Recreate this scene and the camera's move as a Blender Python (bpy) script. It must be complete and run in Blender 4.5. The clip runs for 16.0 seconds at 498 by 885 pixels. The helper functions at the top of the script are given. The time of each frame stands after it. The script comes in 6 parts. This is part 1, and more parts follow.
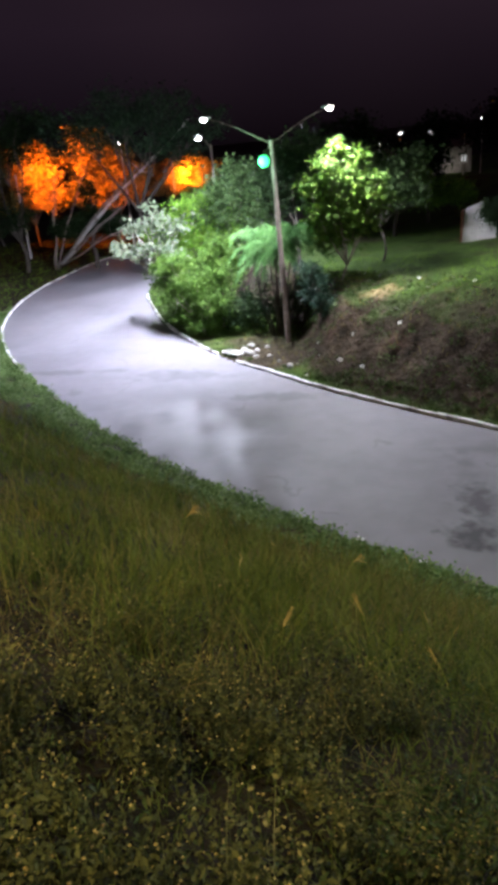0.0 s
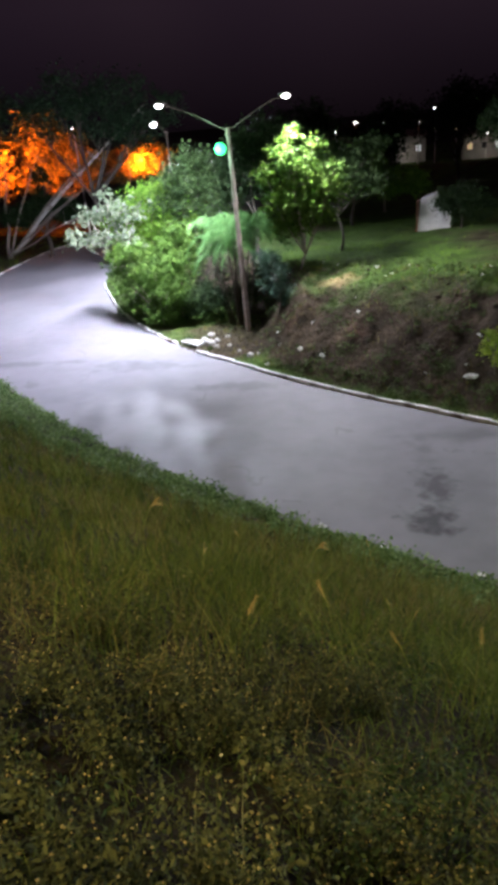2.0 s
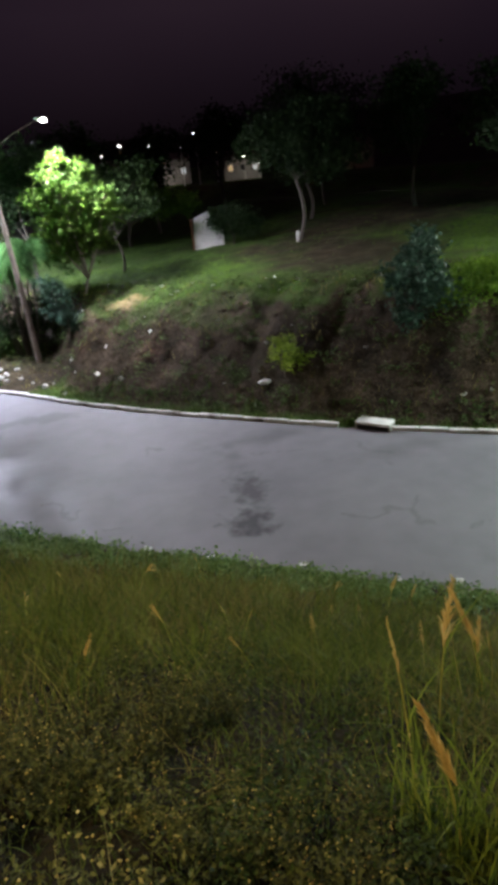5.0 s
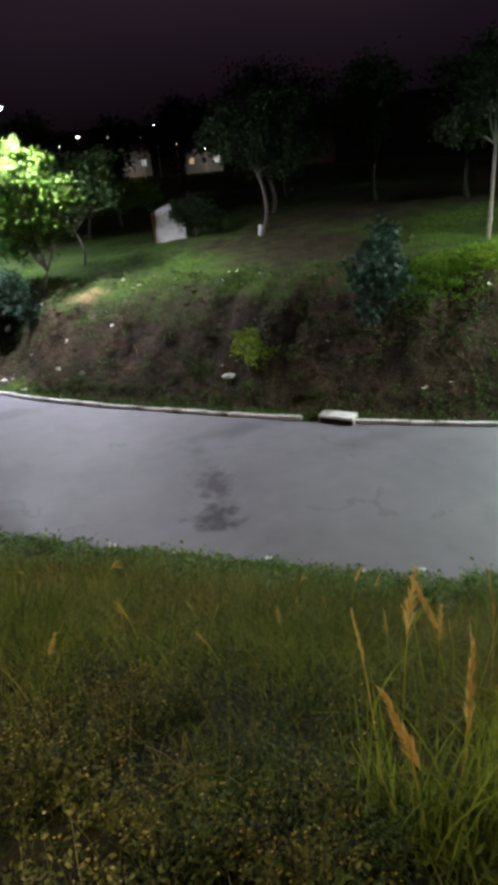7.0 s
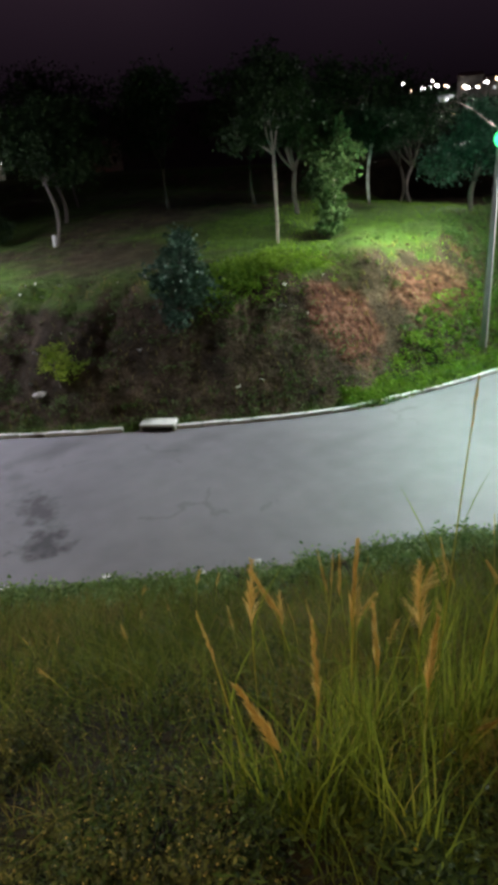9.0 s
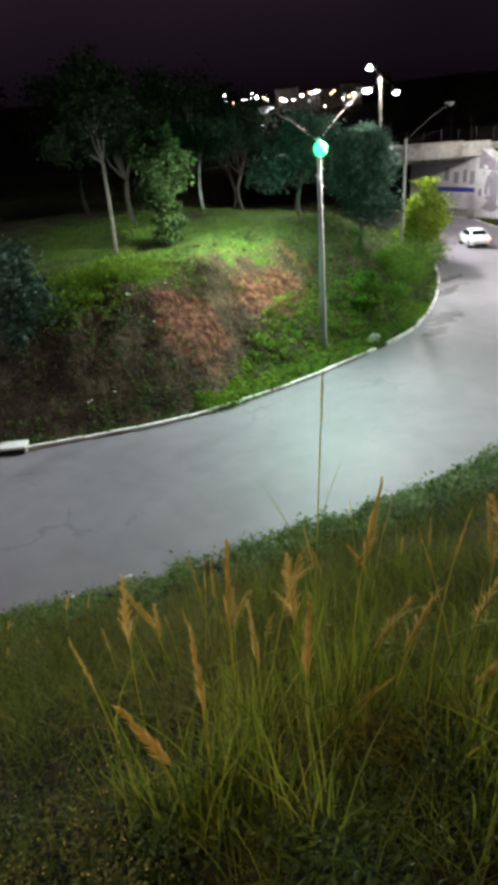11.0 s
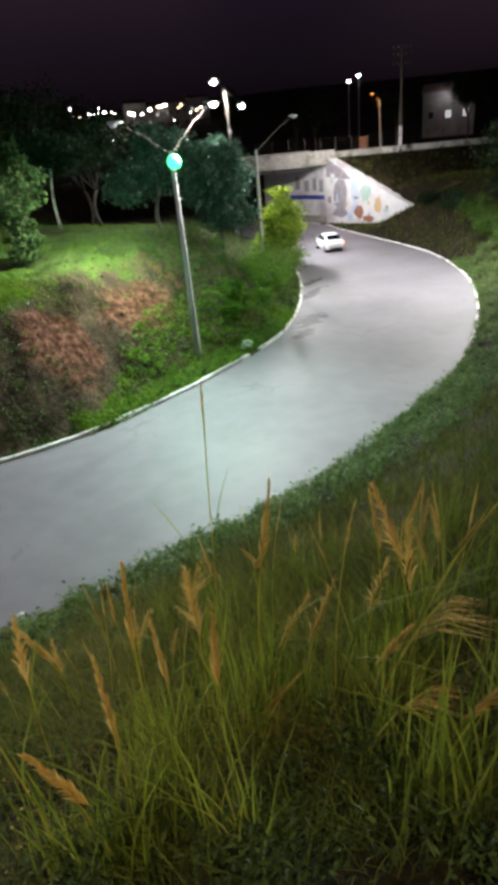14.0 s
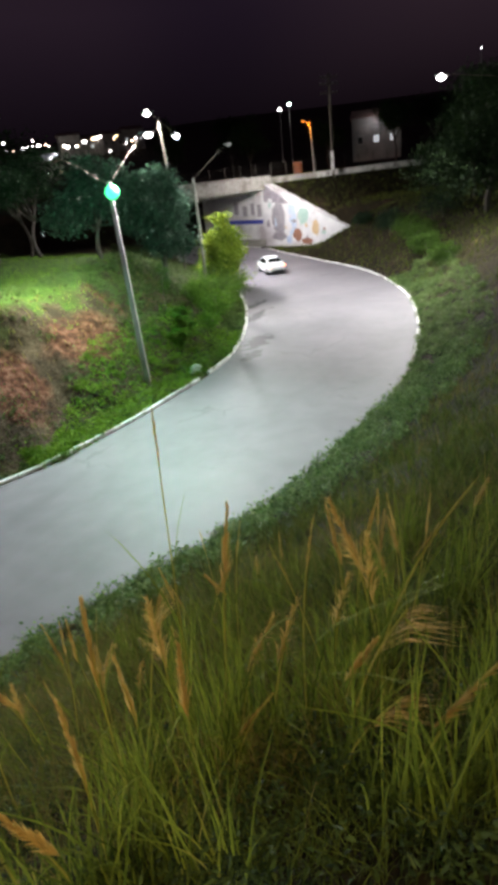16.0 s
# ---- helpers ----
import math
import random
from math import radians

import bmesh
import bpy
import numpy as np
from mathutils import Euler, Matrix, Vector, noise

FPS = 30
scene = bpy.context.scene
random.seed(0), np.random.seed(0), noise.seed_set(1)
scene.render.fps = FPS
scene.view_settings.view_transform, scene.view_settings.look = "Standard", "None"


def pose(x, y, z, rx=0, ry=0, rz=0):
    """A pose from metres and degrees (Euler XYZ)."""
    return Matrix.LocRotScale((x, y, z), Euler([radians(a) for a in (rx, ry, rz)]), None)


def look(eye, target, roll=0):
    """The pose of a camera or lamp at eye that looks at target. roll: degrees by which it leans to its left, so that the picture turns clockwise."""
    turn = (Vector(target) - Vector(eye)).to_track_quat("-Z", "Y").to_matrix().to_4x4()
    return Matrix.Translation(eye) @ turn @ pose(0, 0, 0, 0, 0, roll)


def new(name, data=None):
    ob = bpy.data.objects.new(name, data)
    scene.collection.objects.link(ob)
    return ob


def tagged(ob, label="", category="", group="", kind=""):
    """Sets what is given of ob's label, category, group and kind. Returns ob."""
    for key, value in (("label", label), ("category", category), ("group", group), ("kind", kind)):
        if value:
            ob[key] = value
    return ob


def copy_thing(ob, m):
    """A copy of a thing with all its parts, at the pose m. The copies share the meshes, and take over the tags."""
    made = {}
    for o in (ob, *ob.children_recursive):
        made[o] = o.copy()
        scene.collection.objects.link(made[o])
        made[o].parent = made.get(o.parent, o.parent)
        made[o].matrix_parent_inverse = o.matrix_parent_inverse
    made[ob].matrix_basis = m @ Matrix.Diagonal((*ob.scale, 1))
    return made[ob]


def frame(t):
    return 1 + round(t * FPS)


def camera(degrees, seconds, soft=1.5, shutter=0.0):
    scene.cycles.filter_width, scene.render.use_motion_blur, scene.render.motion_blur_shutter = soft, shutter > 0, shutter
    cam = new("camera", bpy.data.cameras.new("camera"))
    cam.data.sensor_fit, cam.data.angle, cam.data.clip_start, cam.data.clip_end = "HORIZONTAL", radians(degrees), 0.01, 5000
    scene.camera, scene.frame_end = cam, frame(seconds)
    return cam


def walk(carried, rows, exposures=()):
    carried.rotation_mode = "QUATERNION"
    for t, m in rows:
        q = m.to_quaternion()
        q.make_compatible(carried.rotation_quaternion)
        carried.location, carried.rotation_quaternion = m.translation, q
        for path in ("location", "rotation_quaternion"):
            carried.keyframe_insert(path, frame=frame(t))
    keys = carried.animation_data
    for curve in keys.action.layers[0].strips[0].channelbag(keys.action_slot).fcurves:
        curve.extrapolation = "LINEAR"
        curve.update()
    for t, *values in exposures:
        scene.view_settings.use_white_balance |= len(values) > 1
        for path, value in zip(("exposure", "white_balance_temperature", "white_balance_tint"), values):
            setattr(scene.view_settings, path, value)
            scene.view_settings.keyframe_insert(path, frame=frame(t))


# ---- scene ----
cam = camera(43.86, 16.0, soft=5.2)
EYE = (0.0, 0.0, 9.3)
# seconds, pitch, roll, yaw of a camera that turns on the spot at the top of the bank
PATH = [
    (0.0, -22.82, 4.79, 10.39), (0.5, -22.82, 4.63, 8.60), (1.0, -23.55, 4.20, 7.96), (1.5, -23.82, 4.52, 6.84),
    (2.0, -24.05, 4.30, 6.74), (2.5, -24.08, 4.57, 5.19), (3.0, -24.07, 4.77, 2.90), (3.5, -25.00, 5.00, 0.00),
    (4.0, -24.99, 4.90, -3.81), (4.5, -25.41, 4.90, -9.07), (5.0, -23.89, 5.24, -12.74), (5.2, -24.40, 4.80, -13.99),
    (7.3, -24.84, 4.50, -16.81), (7.5, -25.05, 4.64, -18.00), (8.0, -25.48, 4.89, -24.04), (8.5, -25.38, 4.86, -29.03),
    (9.0, -25.34, 4.11, -33.76), (9.5, -24.55, 4.30, -37.67), (10.0, -24.93, 4.15, -41.97), (12.5, -25.50, 4.22, -53.71),
    (13.0, -25.55, 4.49, -55.87), (13.5, -25.61, 4.60, -57.56), (14.0, -25.58, 4.79, -60.30), (14.5, -25.33, 5.73, -62.15),
    (15.0, -25.26, 6.00, -64.12), (15.5, -24.51, 6.12, -65.12), (16.0, -23.99, 6.29, -65.67)]
walk(cam, [(t, pose(*EYE, 90 + p, r, y)) for t, p, r, y in PATH], [(0.0, 0.12), (10.0, 0.12), (12.5, 0.25), (16.0, 0.25)])
scene.view_settings.exposure = 0.0

# ---------------------------------------------------------------- night sky
world = bpy.data.worlds.new("night_sky")
scene.world = world
world.use_nodes = True
wn, wl = world.node_tree.nodes, world.node_tree.links
wn.clear()
w_out, w_bg = wn.new("ShaderNodeOutputWorld"), wn.new("ShaderNodeBackground")
w_tc, w_noise, w_ramp = wn.new("ShaderNodeTexCoord"), wn.new("ShaderNodeTexNoise"), wn.new("ShaderNodeValToRGB")
w_noise.inputs["Scale"].default_value = 1.6
w_ramp.color_ramp.elements[0].color, w_ramp.color_ramp.elements[1].color = (0.0085, 0.005, 0.0105, 1), (0.021, 0.0125, 0.0185, 1)
w_ramp.color_ramp.elements[0].position, w_ramp.color_ramp.elements[1].position = 0.35, 0.7
wl.new(w_tc.outputs["Generated"], w_noise.inputs["Vector"])
wl.new(w_noise.outputs["Fac"], w_ramp.inputs["Fac"])
w_sep, w_up, w_mix = wn.new("ShaderNodeSeparateXYZ"), wn.new("ShaderNodeMapRange"), wn.new("ShaderNodeMix")
w_mix.data_type = "RGBA"
w_mix.inputs[6].default_value = (0.0022, 0.0014, 0.002, 1)
w_up.inputs["From Min"].default_value, w_up.inputs["From Max"].default_value = 0.03, 0.2
wl.new(w_tc.outputs["Generated"], w_sep.inputs[0])
wl.new(w_sep.outputs["Z"], w_up.inputs["Value"])
wl.new(w_up.outputs["Result"], w_mix.inputs[0])
wl.new(w_ramp.outputs["Color"], w_mix.inputs[7])
wl.new(w_mix.outputs[2], w_bg.inputs["Color"])
wl.new(w_bg.outputs["Background"], w_out.inputs["Surface"])
w_bg.inputs["Strength"].default_value = 1.0

WHITE, COOL, GREEN, SODIUM = (0.94, 0.92, 1.0), (0.78, 0.81, 1.0), (0.25, 1.0, 0.62), (1.0, 0.22, 0.015)


def lamp(name, place, target, watts, colour, size=0.35, spread=180):
    data = bpy.data.lights.new(name, "AREA")
    data.shape, data.size, data.energy, data.color, data.spread = "DISK", size, watts, colour, radians(spread)
    ob = new(name, data)
    ob.matrix_world = look(place, target)
    return ob


def bulb(name, place, watts, colour, radius=0.12):
    data = bpy.data.lights.new(name, "POINT")
    data.energy, data.color, data.shadow_soft_size = watts, colour, radius
    new(name, data).location = place


# street lamps, at the luminaires that are built further down except where noted
lamp("street_light", (-8.4, 34.75, 12.1), (-18.0, 40.0, 0), 10200, COOL, spread=156)
lamp("street_light", (-2.2, 35.6, 12.1), (3.2, 33.5, 2), 3600, (0.87, 0.87, 1.0), spread=150)
lamp("street_light", (-13.55, 53.1, 12.4), (-16.0, 43.0, 0), 11000, COOL, 0.3, 170)
lamp("street_light", (24.45, 15.55, 10.6), (-3.0, 13.0, 0), 2900, (0.95, 0.94, 0.96), spread=156)
lamp("street_light", (22.1, 18.9, 10.15), (23.5, 23.5, 4.0), 1200, (0.95, 1.0, 0.8), spread=104)
lamp("green_light", (23.5, 17.6, 9.0), (29.0, 24.0, 3.0), 620, GREEN, 0.3, 172)
lamp("green_light", (22.7, 16.25, 8.9), (15.0, 10.0, 1.0), 620, GREEN, 0.3, 140)
bulb("green_light", (-6.1, 34.6, 10.15), 380, (0.5, 1.0, 0.75))
lamp("street_light", (50.9, 30.9, 13.9), (45.0, 22.0, 0), 4600, (1.0, 0.97, 0.9))
lamp("street_light", (53.6, 30.9, 12.3), (48.0, 23.0, 2), 3200, WHITE)
# added light without a luminaire, to brighten the painted underpass wall
lamp("street_light", (66.5, 27.5, 9.4), (76.0, 29.5, 3.0), 1150, (1.0, 0.93, 0.9))
lamp("street_light", (44.3, 6.9, 12.75), (37.5, 12.6, 0), 5000, (0.97, 0.96, 0.92), spread=162)
lamp("sodium_light", (85.0, 29.5, 13.5), (86.0, 30.0, 8), 500, SODIUM)
lamp("sodium_light", (-39.0, 73.0, 12.5), (-37.0, 90.0, 12.5), 10000, (1.0, 0.18, 0.01), 0.5, 120)
lamp("sodium_light", (-24.0, 84.0, 11.0), (-24.5, 92.0, 11.5), 4200, SODIUM, 0.5, 120)
# unseen lamp assumed behind the camera, added to warm the near plants
lamp("unseen_warm_light", (-3.2, -2.6, 15.0), (-3.0, 4.2, 5.4), 320, (1.0, 0.74, 0.37), 0.3, 100)
# added lamps without fixtures, to brighten the far house fronts
for px, py, tx, ty in ((27.0, 121.5, 27.5, 126.0), (14.0, 127.0, 14.0, 131.0)):
    lamp("facade_fill_light", (px, py, 9.5), (tx, ty, 7.0), 40, (1.0, 0.95, 0.85))
# another added lamp without a fixture, for the front of the pale building
lamp("facade_fill_light", (112.5, 27.4, 15.2), (116.0, 28.4, 12.0), 60, WHITE)

# ---------------------------------------------------------------- materials


def nodes_of(name):
    m = bpy.data.materials.new(name)
    m.use_nodes = True
    return m, m.node_tree.nodes, m.node_tree.links, m.node_tree.nodes["Principled BSDF"]


def ramp_of(n, stops):
    r = n.new("ShaderNodeValToRGB")
    while len(r.color_ramp.elements) < len(stops):
        r.color_ramp.elements.new(0.5)
    for e, (p, c) in zip(r.color_ramp.elements, stops):
        e.position, e.color = p, (*c, 1)
    return r


def noise_of(n, l, scale, detail=4.0, vec=None):
    t = n.new("ShaderNodeTexNoise")
    t.inputs["Scale"].default_value, t.inputs["Detail"].default_value = scale, detail
    if vec is None:
        vec = n.new("ShaderNodeNewGeometry").outputs["Position"]
    l.new(vec, t.inputs["Vector"])
    return t


def mix_of(n, l, fac, a, b, mode="MIX"):
    x = n.new("ShaderNodeMix")
    x.data_type, x.blend_type = "RGBA", mode
    for sock, v in ((x.inputs[0], fac), (x.inputs[6], a), (x.inputs[7], b)):
        if isinstance(v, (float, int)):
            sock.default_value = v
        elif isinstance(v, tuple):
            sock.default_value = (*v, 1)
        else:
            l.new(v, sock)
    return x.outputs[2]


def math_of(n, l, op, a, b=0.0, c=0.0, clamp=False):
    x = n.new("ShaderNodeMath")
    x.operation, x.use_clamp = op, clamp
    for sock, v in zip(x.inputs, (a, b, c)):
        if isinstance(v, (float, int)):
            sock.default_value = v
        else:
            l.new(v, sock)
    return x.outputs[0]


def bump_of(n, l, bsdf, height, strength=0.4, dist=0.02):
    b = n.new("ShaderNodeBump")
    b.inputs["Strength"].default_value, b.inputs["Distance"].default_value = strength, dist
    l.new(height, b.inputs["Height"])
    l.new(b.outputs["Normal"], bsdf.inputs["Normal"])


def plain(name, a, b, scale=6.0, rough=0.7, metal=0.0, bump=0.3, dirt=None, bump_dist=0.01):
    m, n, l, s = nodes_of(name)
    n1, n2 = noise_of(n, l, scale), noise_of(n, l, scale * 9, 3)
    f = math_of(n, l, "MULTIPLY_ADD", n2.outputs["Fac"], 0.35, math_of(n, l, "MULTIPLY", n1.outputs["Fac"], 0.65))
    r = ramp_of(n, ((0.36, a), (0.64, b)))
    l.new(f, r.inputs["Fac"])
    col = r.outputs["Color"]
    if dirt:
        d = ramp_of(n, ((0.52, (0, 0, 0)), (0.68, (1, 1, 1))))
        l.new(noise_of(n, l, scale * 0.35, 6).outputs["Fac"], d.inputs["Fac"])
        col = mix_of(n, l, d.outputs["Color"], col, dirt)
    l.new(col, s.inputs["Base Color"])
    s.inputs["Roughness"].default_value, s.inputs["Metallic"].default_value = rough, metal
    bump_of(n, l, s, n2.outputs["Fac"], bump, bump_dist)
    return m


def foliage(name, dark, light, glow=0.35, tip=None, patch=0.6, rough=0.68):
    """Leaves and blades: colour by leaf and by patch, some light coming through."""
    m, n, l, s = nodes_of(name)
    g = n.new("ShaderNodeNewGeometry")
    big = noise_of(n, l, patch, 3, g.outputs["Position"])
    f = math_of(n, l, "MULTIPLY_ADD", g.outputs["Random Per Island"], 0.6, math_of(n, l, "MULTIPLY_ADD", big.outputs["Fac"], 0.9, -0.25))
    stops = [(0.15, dark), (0.8, light)] + ([(0.97, tip)] if tip else [])
    r = ramp_of(n, stops)
    l.new(f, r.inputs["Fac"])
    l.new(r.outputs["Color"], s.inputs["Base Color"])
    s.inputs["Roughness"].default_value = rough
    s.inputs["Specular IOR Level"].default_value = 0.14
    tr, mx = n.new("ShaderNodeBsdfTranslucent"), n.new("ShaderNodeMixShader")
    l.new(r.outputs["Color"], tr.inputs["Color"])
    mx.inputs[0].default_value = glow
    l.new(s.outputs["BSDF"], mx.inputs[1])
    l.new(tr.outputs["BSDF"], mx.inputs[2])
    l.new(mx.outputs["Shader"], n["Material Output"].inputs["Surface"])
    return m


def glowing(name, colour, strength):
    m, n, l, s = nodes_of(name)
    s.inputs["Base Color"].default_value = (*colour, 1)
    s.inputs["Emission Color"].default_value, s.inputs["Emission Strength"].default_value = (*colour, 1), strength
    return m


def near_mask(n, l, centre, radius, soft, wobble=1.2, scale=0.6):
    """1 inside an uneven blotch round a place on the ground, 0 outside."""
    g = n.new("ShaderNodeNewGeometry").outputs["Position"]
    d = n.new("ShaderNodeVectorMath")
    d.operation = "SUBTRACT"
    l.new(g, d.inputs[0])
    d.inputs[1].default_value = centre
    sc = n.new("ShaderNodeVectorMath")
    sc.operation = "DIVIDE"
    l.new(d.outputs[0], sc.inputs[0])
    sc.inputs[1].default_value = radius
    ln = n.new("ShaderNodeVectorMath")
    ln.operation = "LENGTH"
    l.new(sc.outputs[0], ln.inputs[0])
    w = noise_of(n, l, scale, 6, g)
    v = math_of(n, l, "MULTIPLY_ADD", w.outputs["Fac"], wobble, ln.outputs["Value"])
    return math_of(n, l, "MULTIPLY", math_of(n, l, "SUBTRACT", 1.0 + 0.5 * wobble, v), 1.0 / soft, clamp=True)


def asphalt_material():
    m, n, l, s = nodes_of("worn_asphalt")
    big, mid, fine = noise_of(n, l, 0.22, 5), noise_of(n, l, 1.3, 5), noise_of(n, l, 60, 2)
    r = ramp_of(n, ((0.32, (0.13, 0.122, 0.138)), (0.5, (0.168, 0.158, 0.177)), (0.7, (0.205, 0.193, 0.213))))
    f = math_of(n, l, "MULTIPLY_ADD", big.outputs["Fac"], 0.6, math_of(n, l, "MULTIPLY", mid.outputs["Fac"], 0.4))
    l.new(f, r.inputs["Fac"])
    col = mix_of(n, l, 0.35, r.outputs["Color"], fine.outputs["Color"], "SOFT_LIGHT")
    # old oil and patching stains, dirt washed along the inner kerb, leaf shadows painted at the bend
    for c, rad, soft, wob, sc, ink in (((2.6, 15.1, 0), (1.0, 0.8, 9), 0.7, 2.6, 2.1, 0.9), ((3.0, 17.0, 0), (0.75, 1.5, 9), 0.9, 2.6, 2.4, 0.75), ((2.9, 19.6, 0), (0.6, 1.6, 9), 1.0, 2.4, 2.0, 0.35), ((-10.0, 30.5, 0), (3.2, 1.0, 9), 0.7, 2.4, 1.2, 0.4),
                                       ((-17.5, 31.5, 0), (4.5, 0.45, 9), 0.6, 2.6, 1.1, 0.4), ((-4.5, 27.0, 0), (3.0, 0.7, 9), 0.6, 2.4, 1.4, 0.4), ((5.2, 20.9, 0), (3.4, 0.8, 9), 0.9, 2.2, 0.9, 0.45),
                                       # this row of blots imitates leaf shadows on the road at the bend
                                       ((32.0, 15.0, 0), (1.6, 0.75, 9), 0.35, 3.0, 1.6, 0.9), ((29.2, 14.2, 0), (1.2, 0.45, 9), 0.35, 3.0, 1.8, 0.85), ((38.2, 17.8, 0), (2.0, 0.5, 9), 0.35, 3.0, 1.4, 0.9), ((41.6, 19.3, 0), (1.8, 0.5, 9), 0.35, 3.0, 1.4, 0.9),
                                       ((8.5, 18.0, 0), (2.6, 0.8, 9), 0.9, 2.0, 1.1, 0.3), ((13.0, 14.5, 0), (2.5, 0.5, 9), 0.9, 1.5, 0.7, 0.2)):
        k = math_of(n, l, "MULTIPLY", near_mask(n, l, c, rad, soft, wob, sc), ink)
        col = mix_of(n, l, k, col, (0.03, 0.028, 0.032))
    crack = n.new("ShaderNodeTexVoronoi")
    crack.feature = "DISTANCE_TO_EDGE"
    crack.inputs["Scale"].default_value = 0.23
    g = n.new("ShaderNodeNewGeometry").outputs["Position"]
    wob = noise_of(n, l, 0.8, 5, g)
    add = n.new("ShaderNodeVectorMath")
    add.operation = "MULTIPLY_ADD"
    l.new(wob.outputs["Color"], add.inputs[0])
    add.inputs[1].default_value = (2.2, 2.2, 0)
    l.new(g, add.inputs[2])
    l.new(add.outputs[0], crack.inputs["Vector"])
    ck = math_of(n, l, "SUBTRACT", 1.0, math_of(n, l, "MULTIPLY", crack.outputs["Distance"], 60.0, clamp=True), clamp=True)
    some = math_of(n, l, "GREATER_THAN", big.outputs["Fac"], 0.57)
    col = mix_of(n, l, math_of(n, l, "MULTIPLY", math_of(n, l, "MULTIPLY", ck, some), 0.35), col, (0.045, 0.043, 0.045))
    l.new(col, s.inputs["Base Color"])
    rr = math_of(n, l, "MULTIPLY_ADD", mid.outputs["Fac"], 0.14, 0.56)
    l.new(rr, s.inputs["Roughness"])
    s.inputs["Specular IOR Level"].default_value = 0.5
    bump_of(n, l, s, math_of(n, l, "MULTIPLY_ADD", fine.outputs["Fac"], 0.6, mid.outputs["Fac"]), 0.35, 0.012)
    return m


def soil_material():
    """Ground: turf on the flats, bare brown earth where it is steep, a red landslip on the far bank."""
    m, n, l, s = nodes_of("turf_and_earth")
    g = n.new("ShaderNodeNewGeometry")
    big, mid, fine = noise_of(n, l, 0.18, 5), noise_of(n, l, 0.9, 6), noise_of(n, l, 14, 4)
    earth = ramp_of(n, ((0.36, (0.014, 0.01, 0.006)), (0.52, (0.045, 0.032, 0.02)), (0.7, (0.13, 0.09, 0.058))))
    l.new(math_of(n, l, "MULTIPLY_ADD", fine.outputs["Fac"], 0.5, math_of(n, l, "MULTIPLY", mid.outputs["Fac"], 0.5)), earth.inputs["Fac"])
    turf = ramp_of(n, ((0.3, (0.025, 0.045, 0.008)), (0.5, (0.05, 0.095, 0.014)), (0.72, (0.085, 0.14, 0.022))))
    l.new(math_of(n, l, "MULTIPLY_ADD", fine.outputs["Fac"], 0.4, math_of(n, l, "MULTIPLY", mid.outputs["Fac"], 0.6)), turf.inputs["Fac"])
    sep = n.new("ShaderNodeSeparateXYZ")
    l.new(g.outputs["Normal"], sep.inputs[0])
    steep = math_of(n, l, "MULTIPLY_ADD", math_of(n, l, "SUBTRACT", 0.955, sep.outputs["Z"]), 9.0, math_of(n, l, "MULTIPLY_ADD", mid.outputs["Fac"], 2.2, -1.1), clamp=True)
    col = mix_of(n, l, steep, turf.outputs["Color"], earth.outputs["Color"])
    worn = ramp_of(n, ((0.52, (0, 0, 0)), (0.66, (1, 1, 1))))
    l.new(big.outputs["Fac"], worn.inputs["Fac"])
    col = mix_of(n, l, math_of(n, l, "MULTIPLY", worn.outputs["Color"], 0.8), col, earth.outputs["Color"])
    red = ramp_of(n, ((0.38, (0.03, 0.011, 0.006)), (0.52, (0.1, 0.04, 0.024)), (0.68, (0.19, 0.1, 0.07))))
    l.new(math_of(n, l, "MULTIPLY_ADD", noise_of(n, l, 3.6, 8).outputs["Fac"], 0.75, math_of(n, l, "MULTIPLY", mid.outputs["Fac"], 0.25)), red.inputs["Fac"])
    for c, rad, soft, ink in (((17.5, 19.7, 2.3), (2.1, 2.2, 2.4), 0.25, 0.95), ((22.8, 19.6, 2.8), (3.0, 1.7, 1.8), 0.4, 0.85), ((26.6, 20.6, 4.0), (0.8, 2.0, 2.0), 0.4, 0.8),
                              ((1.2, 29.0, 1.8), (0.7, 1.0, 1.0), 0.6, 0.35), ((-1.9, 32.0, 1.6), (1.3, 1.3, 1.3), 0.8, 0.3)):
        col = mix_of(n, l, math_of(n, l, "MULTIPLY", near_mask(n, l, c, rad, soft, 1.0, 0.7), ink), col, red.outputs["Color"])
    # bare earth; the blotches over the far park also paint it dark as unlit
    for c, rad in (((12.5, 34.0, 4.2), (5.6, 11.0, 4.5)), ((20.0, 44.0, 5.0), (12.0, 9.0, 5.0)), ((33.0, 50.0, 5.0), (14.0, 12.0, 6.0)), ((-5.6, 34.6, 0.4), (5.2, 4.6, 2.5)), ((-5.6, 32.4, 0.3), (5.0, 2.6, 2.0))):
        bare = near_mask(n, l, c, rad, 0.6, 1.4, 0.5)
        col = mix_of(n, l, math_of(n, l, "MULTIPLY", bare, 0.9), col, earth.outputs["Color"])
    straw = near_mask(n, l, (0.2, 33.2, 4.0), (1.8, 0.9, 0.9), 0.5, 1.2, 1.0)
    col = mix_of(n, l, straw, col, (0.32, 0.24, 0.12))
    l.new(col, s.inputs["Base Color"])
    s.inputs["Roughness"].default_value = 0.95
    s.inputs["Specular IOR Level"].default_value = 0.15
    bump_of(n, l, s, math_of(n, l, "MULTIPLY_ADD", fine.outputs["Fac"], 0.4, noise_of(n, l, 2.4, 5).outputs["Fac"]), 1.0, 0.34)
    return m


